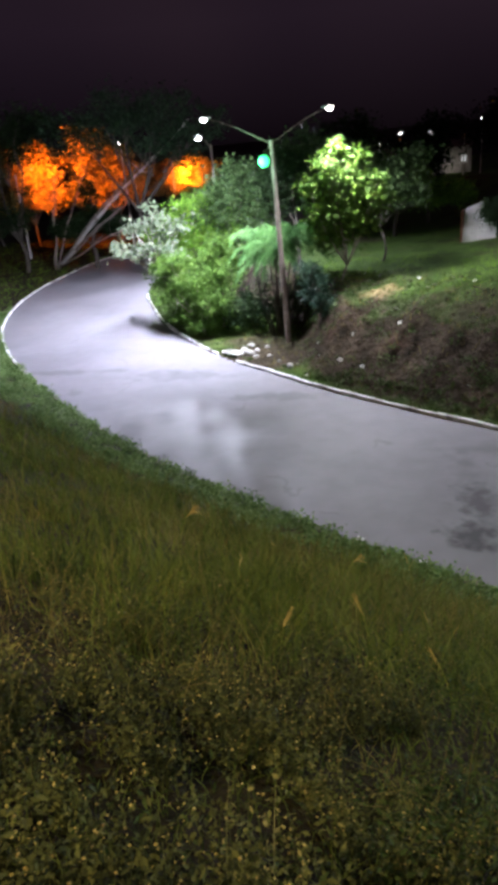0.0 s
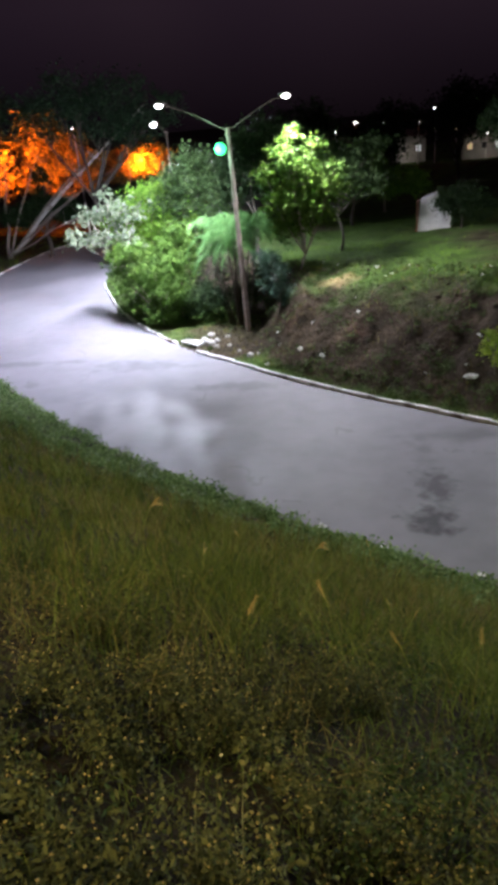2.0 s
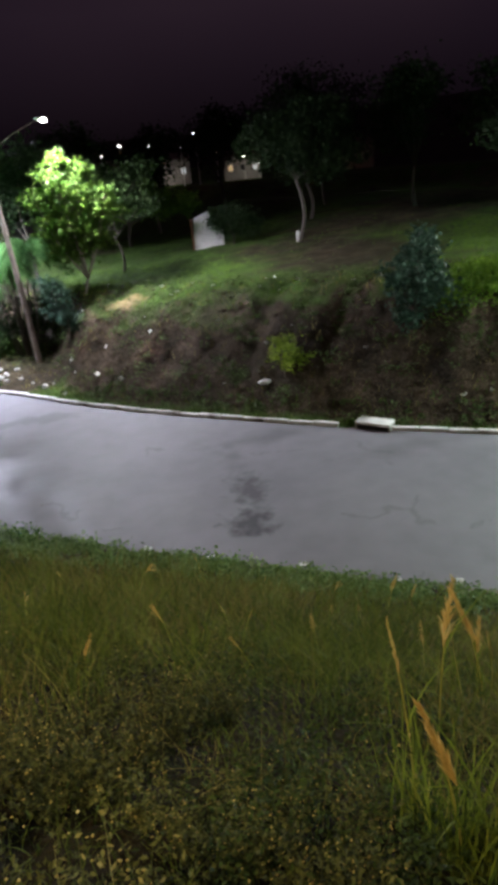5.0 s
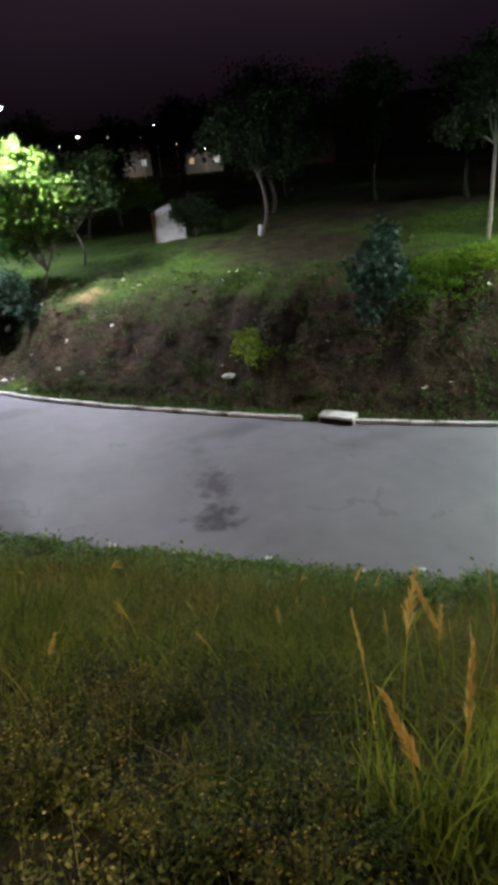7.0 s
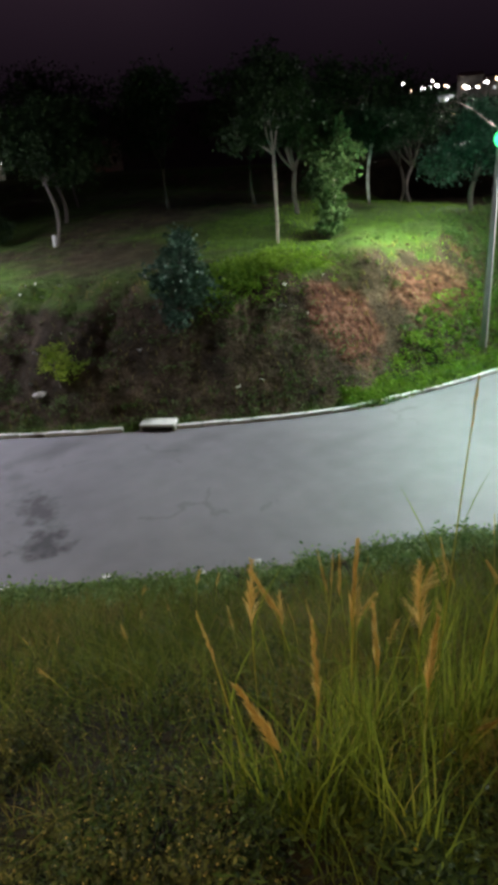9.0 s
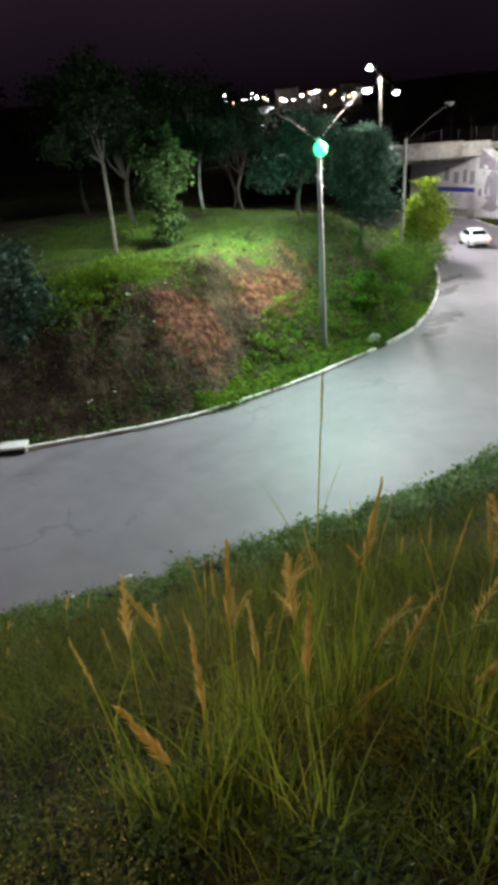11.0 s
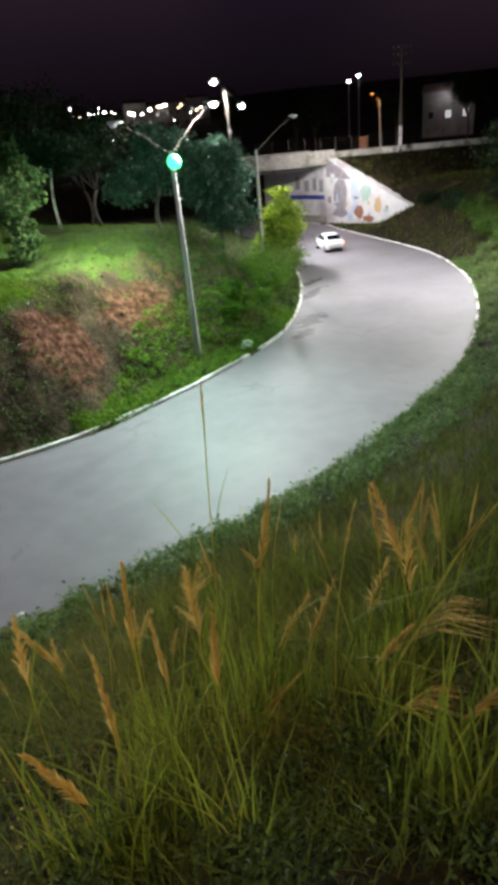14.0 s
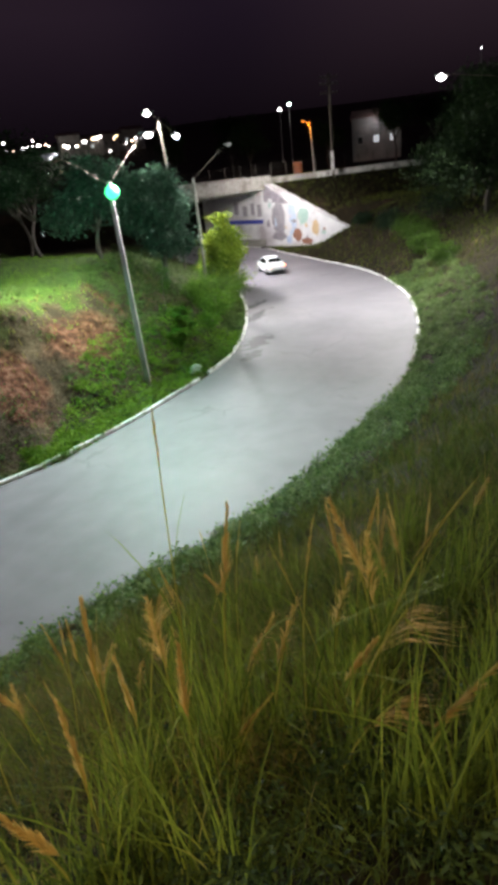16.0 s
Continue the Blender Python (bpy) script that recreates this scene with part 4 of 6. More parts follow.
for az, el, dist, size, m in ((4.6, 2.4, 112, 0.22, TOWN_WHITE), (7.2, 2.2, 118, 0.16, TOWN_WHITE), (2.2, 2.6, 105, 0.25, TOWN_WHITE), (10.1, 1.6, 124, 0.25, TOWN_WARM), (12.4, 1.0, 128, 0.2, TOWN_WHITE), (0.6, 2.0, 110, 0.14, TOWN_WHITE),
                               (-1.5, 2.3, 115, 0.12, TOWN_WHITE), (13.6, 0.4, 126, 0.2, TOWN_WHITE), (19.5, 0.6, 150, 0.12, TOWN_WARM), (68.6, 4.0, 150, 0.4, TOWN_WHITE), (69.4, 4.3, 150, 0.45, glowing("floodlight", (0.75, 1.0, 0.85), 18)), (84.2, 6.2, 140, 0.12, TOWN_WHITE)):
    a = math.radians(az)
    far_light(dist * math.sin(a), dist * math.cos(a), 9.3 + dist * math.tan(math.radians(el)), size, m, "small distant lamp in the darkness")

# ---------------------------------------------------------------- trees and bushes


def crown_points(blobs, n, drng, clump=0.17, per=30):
    pts = []
    vol = np.array([b[3] ** 2 for b in blobs])
    for (cx, cy, cz, rr, rz), share in zip(blobs, vol / vol.sum()):
        m = max(3, int(n * share / per))
        d = drng.normal(size=(m, 3))
        d /= np.linalg.norm(d, axis=1)[:, None]
        c = d * drng.uniform(0.45, 1.05, (m, 1)) * [rr, rr, rz] + [cx, cy, cz]
        sz = drng.uniform(0.6, 1.5, (m, 1)).repeat(per, 0) * clump * rr
        pts.append(c.repeat(per, 0) + drng.normal(size=(m * per, 3)) * sz * [1, 1, 0.7])
    return np.concatenate(pts)


def limb(a, b, r0, r1, rr, bend=0.12, n=5):
    a, b = Vector(a), Vector(b)
    off = Vector((rr.uniform(-1, 1), rr.uniform(-1, 1), rr.uniform(-0.3, 0.6))) * (b - a).length * bend
    pts = [tuple(a.lerp(b, u / n) + off * math.sin(math.pi * u / n)) for u in range(n + 1)]
    return tube(pts, [r0 + (r1 - r0) * u / n for u in range(n + 1)], 7)


def tree(name, label, x, y, blobs, leaf, size, n, bark=BARK, radius=0.14, z=None, category="tree", group="", droop=0.0, ratio=0.5, seed=0, trunks=1, fork=0.45, clump=0.17):
    """blobs: centre and radii of the crown's masses, from the foot of the tree."""
    z = gz(x, y) if z is None else z
    r, dr = random.Random(seed), np.random.default_rng(seed + 11)
    root = thing(name, (x, y, z), label, category, group)
    woods = []
    low = min(b[2] for b in blobs)
    for k in range(trunks):
        foot = (0.25 * k, r.uniform(-0.1, 0.1), -0.25)
        knee = (r.uniform(-0.2, 0.2) + 0.5 * k, r.uniform(-0.2, 0.2), max(0.5, low * fork + 0.4))
        woods.append(limb(foot, knee, radius, radius * 0.75, r))
        for b in blobs:
            woods.append(limb(knee, (b[0], b[1], b[2] + 0.2 * b[4]), radius * 0.6, 0.015, r))
            for _ in range(2):
                e = (b[0] + r.uniform(-0.7, 0.7) * b[3], b[1] + r.uniform(-0.7, 0.7) * b[3], b[2] + r.uniform(-0.2, 0.7) * b[4])
                woods.append(limb((b[0] * 0.6 + knee[0] * 0.4, b[1] * 0.6 + knee[1] * 0.4, b[2] * 0.6 + knee[2] * 0.4), e, radius * 0.3, 0.01, r))
    part("trunk", join(woods), bark, root, "", True)
    v, f = leaf_mesh(crown_points(blobs, n, dr, clump), size, size * ratio, 0.5, droop, dr)
    c = new("crown", fast_mesh("crown", v, f, leaf))
    c.parent = root
    return root


R1 = "trees round the lamp post"


def palm(x, y, z, stems, fronds, reach, label, seed):
    """A clump of thin stems, each with a feathery crown of arching fronds: a rib with hanging leaflets."""
    r, dr = random.Random(seed), np.random.default_rng(seed)
    root = thing("feathery_palm", (x, y, z), label, "palm", R1)
    heads = []
    for k in range(stems):
        head = Vector((2.7 * k / (stems - 1) - 1.35 + r.uniform(-0.2, 0.2), r.uniform(-0.7, 0.5), r.uniform(5.3, 7.1) - 0.25 * abs(k - stems / 2)))
        heads.append(head)
        part("stem", limb((head.x * 0.3, head.y * 0.3, -0.3), tuple(head), 0.07, 0.04, r, 0.05), DARK_BARK, root, "", True)
    for k in range(fronds):
        a = r.uniform(0, 2 * math.pi)
        lift = r.uniform(-0.1, 1.7)
        ln = reach * r.uniform(0.5, 1.2)
        d = Vector((math.cos(a), math.sin(a), 0))
        start = heads[k % stems]
        u = np.linspace(0, 1, 9)
        rib = [start + d * ln * (0.95 * t) + Vector((0, 0, ln * (lift * t - (0.7 + 0.6 * lift) * t * t))) for t in u]
        v, f = tube([tuple(p) for p in rib], [0.018 * (1 - 0.85 * t) for t in u], 4)
        q = 44
        t = np.repeat(np.linspace(0.1, 1, q), 2)
        rp = np.array(rib)
        c = np.stack([np.interp(t, u, rp[:, i]) for i in range(3)], 1)
        side = np.array((-d.y, d.x, 0.0)) * np.tile((1.0, -1.0), q)[:, None]
        size = 0.5 * np.sin(np.pi * np.clip(0.15 + 0.8 * t, 0, 1))[:, None] * dr.uniform(0.6, 1.25, (2 * q, 1))
        way = side * 0.7 + np.array(d)[None] * 0.6 + np.array((0, 0, -0.45)) + dr.normal(size=(2 * q, 3)) * 0.28
        way /= np.linalg.norm(way, axis=1)[:, None]
        wid = np.cross(way, side + [[0, 0, 0.4]])
        wid = wid / (np.linalg.norm(wid, axis=1)[:, None] + 1e-9) * 0.024
        mid, end = c + way * size * 0.5, c + way * size + np.array((0, 0, -0.2)) * size
        k0 = len(v)
        lv = np.stack([c, mid + wid, end, mid - wid], 1).reshape(-1, 3)
        part("frond", (list(v) + lv.tolist(), list(f) + [(k0 + 4 * i, k0 + 4 * i + 1, k0 + 4 * i + 2, k0 + 4 * i + 3) for i in range(2 * q)]), LEAF_FEATHER, root)
    return root


palm(-5.5, 37.0, gz(-5.5, 37.0), 8, 104, 2.1, "clump of feathery green palms with drooping fronds beside the lamp post", 1)
tree("roadside_tree", "leafy green tree between the palm and the bush", -9.6, 39.4, [(0, 0, 4.4, 1.2, 0.9), (-0.8, 0.2, 3.6, 1.1, 0.9), (0.5, -0.1, 3.2, 1.0, 0.9), (0.2, 0.3, 5.2, 0.8, 0.6)], LEAF_SOFT, 0.24, 4600, BARK, 0.07, None, group=R1, seed=21, clump=0.22)
tree("yellow_green_tree", "slender tree with bright yellow-green leaves under a lamp", -1.6, 36.4, [(-1.0, -0.2, 7.0, 0.75, 0.8), (0.1, 0, 6.3, 0.9, 0.8), (1.3, 0.1, 5.5, 0.8, 0.6), (-0.8, 0, 5.0, 1.0, 0.7), (0.7, 0.2, 4.3, 1.0, 0.7), (-0.5, 0.2, 3.5, 0.9, 0.7), (0.7, 0.5, 7.5, 0.5, 0.5), (-1.7, 0.2, 6.1, 0.6, 0.6), (1.9, 0.1, 6.2, 0.5, 0.4), (-0.4, 0, 8.0, 0.4, 0.4)], LEAF_YELLOW, 0.36, 4600, BARK, 0.09, 2.6, group=R1, seed=2, ratio=0.4, clump=0.4)
tree("lawn_tree", "sparse pale green tree behind the yellow-green one", 0.6, 42.5, [(0, 0, 4.6, 1.2, 0.9), (1.2, 0.3, 5.4, 1.0, 0.8), (-0.8, 0, 5.8, 0.9, 0.7), (1.8, 0, 3.8, 0.9, 0.7), (2.4, 0.2, 6.2, 0.7, 0.5)], LEAF_MID, 0.34, 3200, DARK_BARK, 0.1, None, group=R1, seed=22, clump=0.32)
tree("roadside_bush", "dense bright green bush leaning over the kerb", -10.6, 37.9, [(0, 0, 3.2, 1.4, 1.1), (-1.5, 0.9, 2.5, 1.2, 1.1), (0.8, -0.7, 2.3, 1.2, 1.1), (-2.4, 2.0, 3.6, 1.1, 1.0), (0.3, -0.5, 1.1, 1.0, 0.8), (-1.5, 1.0, 4.6, 0.9, 0.7), (1.2, -0.2, 3.7, 0.9, 0.7), (-1.8, 1.3, 1.3, 0.9, 0.8), (-3.2, 2.9, 4.4, 0.8, 0.6)], LEAF_SOFT, 0.24, 11000, BARK, 0.07, 0.4, "bush", R1, seed=3, clump=0.2)
tree("roadside_tree", "rounded green tree behind the roadside bush", -12.6, 45.6, [(0, 0, 6.4, 2.2, 1.5), (-2.2, 0.5, 5.6, 1.7, 1.3), (2.2, -0.4, 5.4, 1.8, 1.4), (0.2, -0.8, 4.3, 2.2, 1.3), (1.2, 0, 7.4, 1.3, 0.9)], LEAF_GREEN, 0.26, 10000, BARK, 0.13, 0.8, group=R1, seed=4)
tree("pale_leaf_tree", "sparse tree with large pale leaves on bare branches", -14.2, 43.4, [(-0.6, -0.2, 6.9, 0.9, 0.7), (-2.0, -0.3, 6.0, 0.8, 0.6), (0.7, -0.5, 6.2, 0.9, 0.7), (-3.4, -0.6, 5.2, 0.8, 0.5), (0.3, -1.0, 4.9, 0.8, 0.6), (0.9, -1.6, 3.9, 0.8, 0.8), (-1.4, -1.2, 4.6, 0.7, 0.4), (1.6, -1.9, 3.0, 0.7, 0.7)], LEAF_PALE, 0.46, 850, PALE_BARK, 0.1, 0.8, group=R1, seed=5, ratio=0.6, clump=0.42)
tree("dark_tree", "tall dark green tree behind the lamp post", -9.2, 44.4, [(0, 0, 8.2, 2.0, 1.6), (-1.4, 0.5, 6.6, 1.8, 1.5), (1.6, 0, 6.4, 1.8, 1.6), (0, 0, 4.4, 2.2, 1.6)], LEAF_MID, 0.3, 7000, DARK_BARK, 0.16, group=R1, seed=6)
tree("dark_tree", "tall dark green tree behind the lamp post", -4.4, 42.0, [(0, 0, 7.0, 1.8, 1.6), (-1.2, 0.5, 5.6, 1.7, 1.5), (1.4, 0, 5.2, 1.6, 1.4)], LEAF_UNLIT, 0.3, 6000, DARK_BARK, 0.16, group=R1, seed=7)
tree("bank_bush", "dark leafy shrub on the edge of the bank", -3.0, 34.3, [(0, 0, 2.2, 0.9, 0.9), (0.5, -0.2, 1.3, 0.9, 0.8), (-0.5, 0.3, 2.9, 0.7, 0.7)], LEAF_BLUE, 0.2, 2600, BARK, 0.05, category="bush", group=R1, seed=8)
tree("bank_bush", "low dark undergrowth below the feathery tree", -6.4, 37.9, [(0, 0, 1.8, 1.6, 1.4), (2.2, -0.2, 1.9, 1.4, 1.5), (-1.8, 0.4, 1.4, 1.4, 1.0)], LEAF_UNLIT, 0.22, 4600, BARK, 0.05, category="bush", group=R1, seed=9)

R2 = "trees on the lawn"
tree("lawn_tree", "dim green tree at the far edge of the lawn", 1.9, 55, [(0, 0, 4.2, 2.2, 1.6), (2.3, 0.4, 3.3, 1.9, 1.3), (-2.2, 0, 3.4, 1.8, 1.3), (4.6, 0.6, 2.9, 1.6, 1.0), (0.4, 0, 5.4, 1.4, 1.0)], LEAF_GREEN, 0.3, 8000, DARK_BARK, 0.17, group=R2, seed=12)
tree("hut_bush", "dark round bush hanging over the white shed", 8.5, 44.9, [(0, 0, 1.7, 1.4, 1.1), (-0.9, 0, 1.9, 0.9, 0.8), (1.2, 0, 1.3, 1.2, 0.9)], LEAF_UNLIT, 0.2, 4000, DARK_BARK, 0.08, category="bush", group=R2, seed=13)
wft = tree("white_foot_tree", "tall dark tree with a whitewashed foot on the lawn", 12.0, 40.4, [(0.6, 0, 5.4, 2.4, 1.6), (2.6, 0.6, 4.8, 1.8, 1.3), (-1.6, 0.4, 6.2, 1.9, 1.3), (1.2, 0, 7.2, 2.0, 1.2)], LEAF_UNLIT, 0.3, 8000, DARK_BARK, 0.13, group=R2, seed=14, fork=0.7)
part("whitewashed_foot", tube([(0, 0, 0), (0.03, 0, 0.7)], [0.15, 0.14], 9), CONCRETE, wft, "whitewashed lower trunk")
tree("bank_tree", "small blue-green tree growing on the bank", 11.2, 22.3, [(0.2, 0.3, 4.2, 0.8, 0.9), (-0.5, 0.1, 3.6, 0.7, 0.8), (0.7, 0, 3.2, 0.8, 0.9), (0.0, 0, 2.4, 0.7, 0.7), (0.2, 0.2, 5.0, 0.5, 0.5)], LEAF_BLUE, 0.24, 2700, DARK_BARK, 0.07, 1.35, group=R2, seed=15, ratio=0.6, clump=0.3)
tree("forked_tree", "forked pale-barked tree on the shelf of lawn", 19.3, 26.8, [(-0.4, 0, 6.3, 1.2, 1.0), (1.0, 0.2, 6.6, 1.2, 1.0), (-1.6, 0.4, 5.0, 1.0, 0.7), (0.4, 0.6, 7.6, 1.2, 0.9)], LEAF_UNLIT, 0.26, 4200, BARK, 0.1, group=R2, seed=16, fork=0.75)
tree("leafy_tree", "leafy green tree lit by the street lamp", 21.6, 25.3, [(-0.3, 0, 4.2, 1.0, 0.9), (0.5, -0.1, 3.4, 1.0, 0.9), (-0.6, 0, 2.8, 0.9, 0.8), (0.4, 0, 4.9, 0.8, 0.6), (0.2, 0, 1.5, 0.8, 0.9), (1.2, 0.1, 3.9, 0.7, 0.6), (-0.2, 0, 0.7, 0.7, 0.6)], LEAF_MID, 0.26, 6500, BARK, 0.08, group=R2, seed=17, ratio=0.6)
tree("slim_tree", "slim tree with a pale trunk in the dark", 33.2, 34.7, [(0, 0, 5.0, 1.8, 1.2), (-1.6, 0.3, 4.4, 1.5, 1.0), (1.8, 0, 4.6, 1.6, 1.1)], LEAF_DIM, 0.28, 5500, PALE_BARK, 0.11, group=R2, seed=18, fork=0.75)
sodium_wall = thing("garden_wall", (88.5, 32.5, 7.4), "plastered wall glowing orange under the sodium lamp", "wall", turn=-60)
part("wall", box(-0.7, 0.5, 0, 0.25, 0, 1.7, 0.02), FAR_WALL, sodium_wall)
part("coping", box(-0.78, 0.58, -0.05, 0.3, 1.7, 1.8, 0.01), CONCRETE, sodium_wall)
r3 = random.Random(31)
for x, y, s, mat in ((16, 50, 1.2, LEAF_UNLIT), (23, 46, 1.2, LEAF_UNLIT), (29, 43, 1.3, LEAF_UNLIT), (27, 35, 0.9, LEAF_UNLIT), (5, 62, 1.1, LEAF_UNLIT), (-3, 60, 1.2, LEAF_UNLIT), (36, 41, 1.2, LEAF_UNLIT), (41, 38, 1.1, LEAF_DIM), (20, 58, 1.4, LEAF_UNLIT), (12, 66, 1.3, LEAF_UNLIT), (46, 44, 1.3, LEAF_UNLIT), (98, 44, 1.1, LEAF_UNLIT), (104, 33, 1.0, LEAF_UNLIT), (101, 22, 1.0, LEAF_UNLIT), (112, 18, 1.2, LEAF_UNLIT), (92, 54, 1.1, LEAF_UNLIT), (108, 52, 1.2, LEAF_UNLIT)):
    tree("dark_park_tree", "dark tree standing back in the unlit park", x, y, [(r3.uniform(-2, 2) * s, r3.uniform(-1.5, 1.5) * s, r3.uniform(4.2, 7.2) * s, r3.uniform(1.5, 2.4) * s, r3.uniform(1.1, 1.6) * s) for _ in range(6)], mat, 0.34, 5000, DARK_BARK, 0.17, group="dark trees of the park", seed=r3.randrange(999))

R4 = "bushes by the far bend"
tree("broad_tree", "broad blue-green tree beyond the green lamp", 38.6, 24.8, [(0, 0, 4.4, 2.0, 1.5), (-1.8, 0.8, 4.8, 1.8, 1.4), (1.8, 0.4, 4.9, 1.8, 1.5), (0.4, -0.6, 2.8, 1.9, 1.3), (1.4, 0.2, 6.4, 1.5, 1.0), (-1.0, 0.6, 6.2, 1.5, 1.0)], LEAF_BLUE, 0.28, 12000, DARK_BARK, 0.16, group=R4, seed=41)
tree("broad_tree", "broad blue-green tree beyond the green lamp", 34.5, 26.8, [(0, 0, 3.6, 2.0, 1.4), (-1.8, 0.8, 3.0, 1.6, 1.2), (1.8, 0.4, 4.6, 1.8, 1.4), (0.2, 0, 5.0, 1.5, 1.0)], LEAF_BLUE, 0.28, 9000, DARK_BARK, 0.16, group=R4, seed=42)
tree("broad_tree", "broad dark tree beside the bridge", 52.5, 33.5, [(0, 0, 5.0, 2.4, 1.8), (-2.4, 0, 4.6, 2.0, 1.5), (2.4, 0.4, 4.6, 2.2, 1.6), (0, 0, 7.0, 1.8, 1.2)], LEAF_BLUE, 0.3, 8000, DARK_BARK, 0.16, group=R4, seed=43)
tree("yellow_bush", "bright yellow-green bush beside the underpass", 46.2, 23.9, [(0, 0, 2.6, 1.5, 1.1), (1.4, 0.5, 1.9, 1.4, 1.0), (-1.0, 0, 2.0, 1.2, 1.0), (0.0, 0, 3.8, 1.0, 0.8), (2.2, 0.8, 1.0, 1.2, 0.8), (-0.4, 0, 1.0, 1.5, 0.9)], LEAF_LIME, 0.32, 6500, BARK, 0.06, 1.6, "bush", R4, seed=44)
for k, (x, y, h, m) in enumerate(((41.0, 21.6, 2.0, LEAF_GREEN), (43.5, 22.6, 2.2, LEAF_YELLOW), (46.0, 23.6, 1.8, LEAF_LIME), (38.3, 20.6, 1.8, LEAF_YELLOW), (49.5, 26.3, 1.9, LEAF_GREEN), (35.6, 19.6, 1.5, LEAF_GREEN), (53.5, 29.4, 1.5, LEAF_GREEN), (33.0, 18.6, 0.8, LEAF_GREEN), (39.5, 22.6, 1.2, LEAF_GREEN), (36.5, 21.6, 1.0, LEAF_GREEN))):
    tree("roadside_bush", "leafy green bush crowding the kerb of the bend", x, y, [(0, 0, h * 0.7, h * 0.95, h * 0.6), (0.6 * h, 0.4, h * 0.55, h * 0.8, h * 0.5), (-0.6 * h, 0.2, h * 0.5, h * 0.8, h * 0.5)], m, 0.15, 3200, BARK, 0.03, None, "bush", R4, seed=50 + k)
tree("sapling", "bright green sapling with broad leaves beside the kerb", 28.2, 17.6, [(0, 0, 1.7, 0.6, 0.6), (0.4, 0, 1.0, 0.7, 0.5), (-0.4, 0.1, 0.9, 0.7, 0.5)], LEAF_GREEN, 0.26, 1300, BARK, 0.03, category="sapling", seed=61, ratio=0.6)
tree("sapling", "thin sapling with yellowish leaves on the slope", 30.3, 19.6, [(0, 0, 2.6, 0.45, 0.4), (0.2, 0, 1.9, 0.4, 0.4), (-0.2, 0, 1.3, 0.4, 0.4)], LEAF_YELLOW, 0.16, 500, BARK, 0.025, category="sapling", seed=62)
tree("flowering_shrub", "green shrub with yellow flowers on the bank", 6.2, 23.9, [(0, 0, 0.9, 0.8, 0.7), (0.6, 0.2, 0.5, 0.7, 0.5), (-0.4, 0, 1.3, 0.5, 0.4)], LEAF_LIME, 0.14, 1500, BARK, 0.03, category="bush", seed=63)
tree("dark_tree", "large tree mass above the bend, its leaves coloured dark as unlit", 53.5, 4.6, [(0, 0, 4.6, 3.6, 2.6), (-3, 1, 3.8, 2.8, 2.0), (3.2, 1, 5.4, 3.2, 2.6), (0, -1, 8.0, 3.2, 2.2), (2.5, 3.5, 3.4, 2.6, 1.8), (-2, -2, 6.4, 2.8, 2.2), (3, 0, 9.0, 2.4, 1.8)], LEAF_UNLIT, 0.34, 14000, DARK_BARK, 0.25, group="trees above the bend", seed=71)
tree("dark_tree", "large tree mass above the bend, its leaves coloured dark as unlit", 63, 6.5, [(0, 0, 4.6, 3.4, 2.4), (-2, 2, 3.8, 2.8, 2.0), (2, 0, 6.4, 3.2, 2.4), (0, 0, 8.4, 2.6, 1.8)], LEAF_UNLIT, 0.34, 9000, DARK_BARK, 0.25, group="trees above the bend", seed=72)
for k, (x, y, h) in enumerate(((50.5, 8.6, 1.3), (53.5, 9.8, 1.5), (56.5, 11.0, 1.5), (47, 6.8, 1.0), (60, 13.5, 1.4), (64.5, 17.2, 0.9), (57.5, 8.5, 2.0))):
    tree("slope_bush", "untidy green bush on the slope above the bend", x, y, [(0, 0, h * 0.7, h, h * 0.6), (0.6 * h, 0.4, h * 0.5, h * 0.8, h * 0.5)], LEAF_SOFT if k < 4 else LEAF_DIM, 0.17, 2400, BARK, 0.03, None, "bush", "bushes above the bend", seed=80 + k)

R5 = "trees behind the left bend"
for k, (x, y, z0, m) in enumerate(((-33.5, 84, 9.0, LEAF_AUTUMN), (-43.5, 80, 8.5, LEAF_AUTUMN), (-25.5, 88, 6.0, LEAF_AUTUMN), (-38.5, 86, 8.0, LEAF_AUTUMN), (-50, 82, 8.0, LEAF_AUTUMN))):
    rr = random.Random(90 + k)
    tree("sodium_lit_tree", "tree glowing orange in sodium light behind the bend", x, y, [(rr.uniform(-3.5, 3.5), rr.uniform(-1.5, 1), z0 + rr.uniform(-3.5, 3.2), rr.uniform(1.4, 2.6), rr.uniform(1.2, 2.2)) for _ in range(9)], m, 0.6, 8000, DARK_BARK, 0.2, group=R5, seed=90 + k)
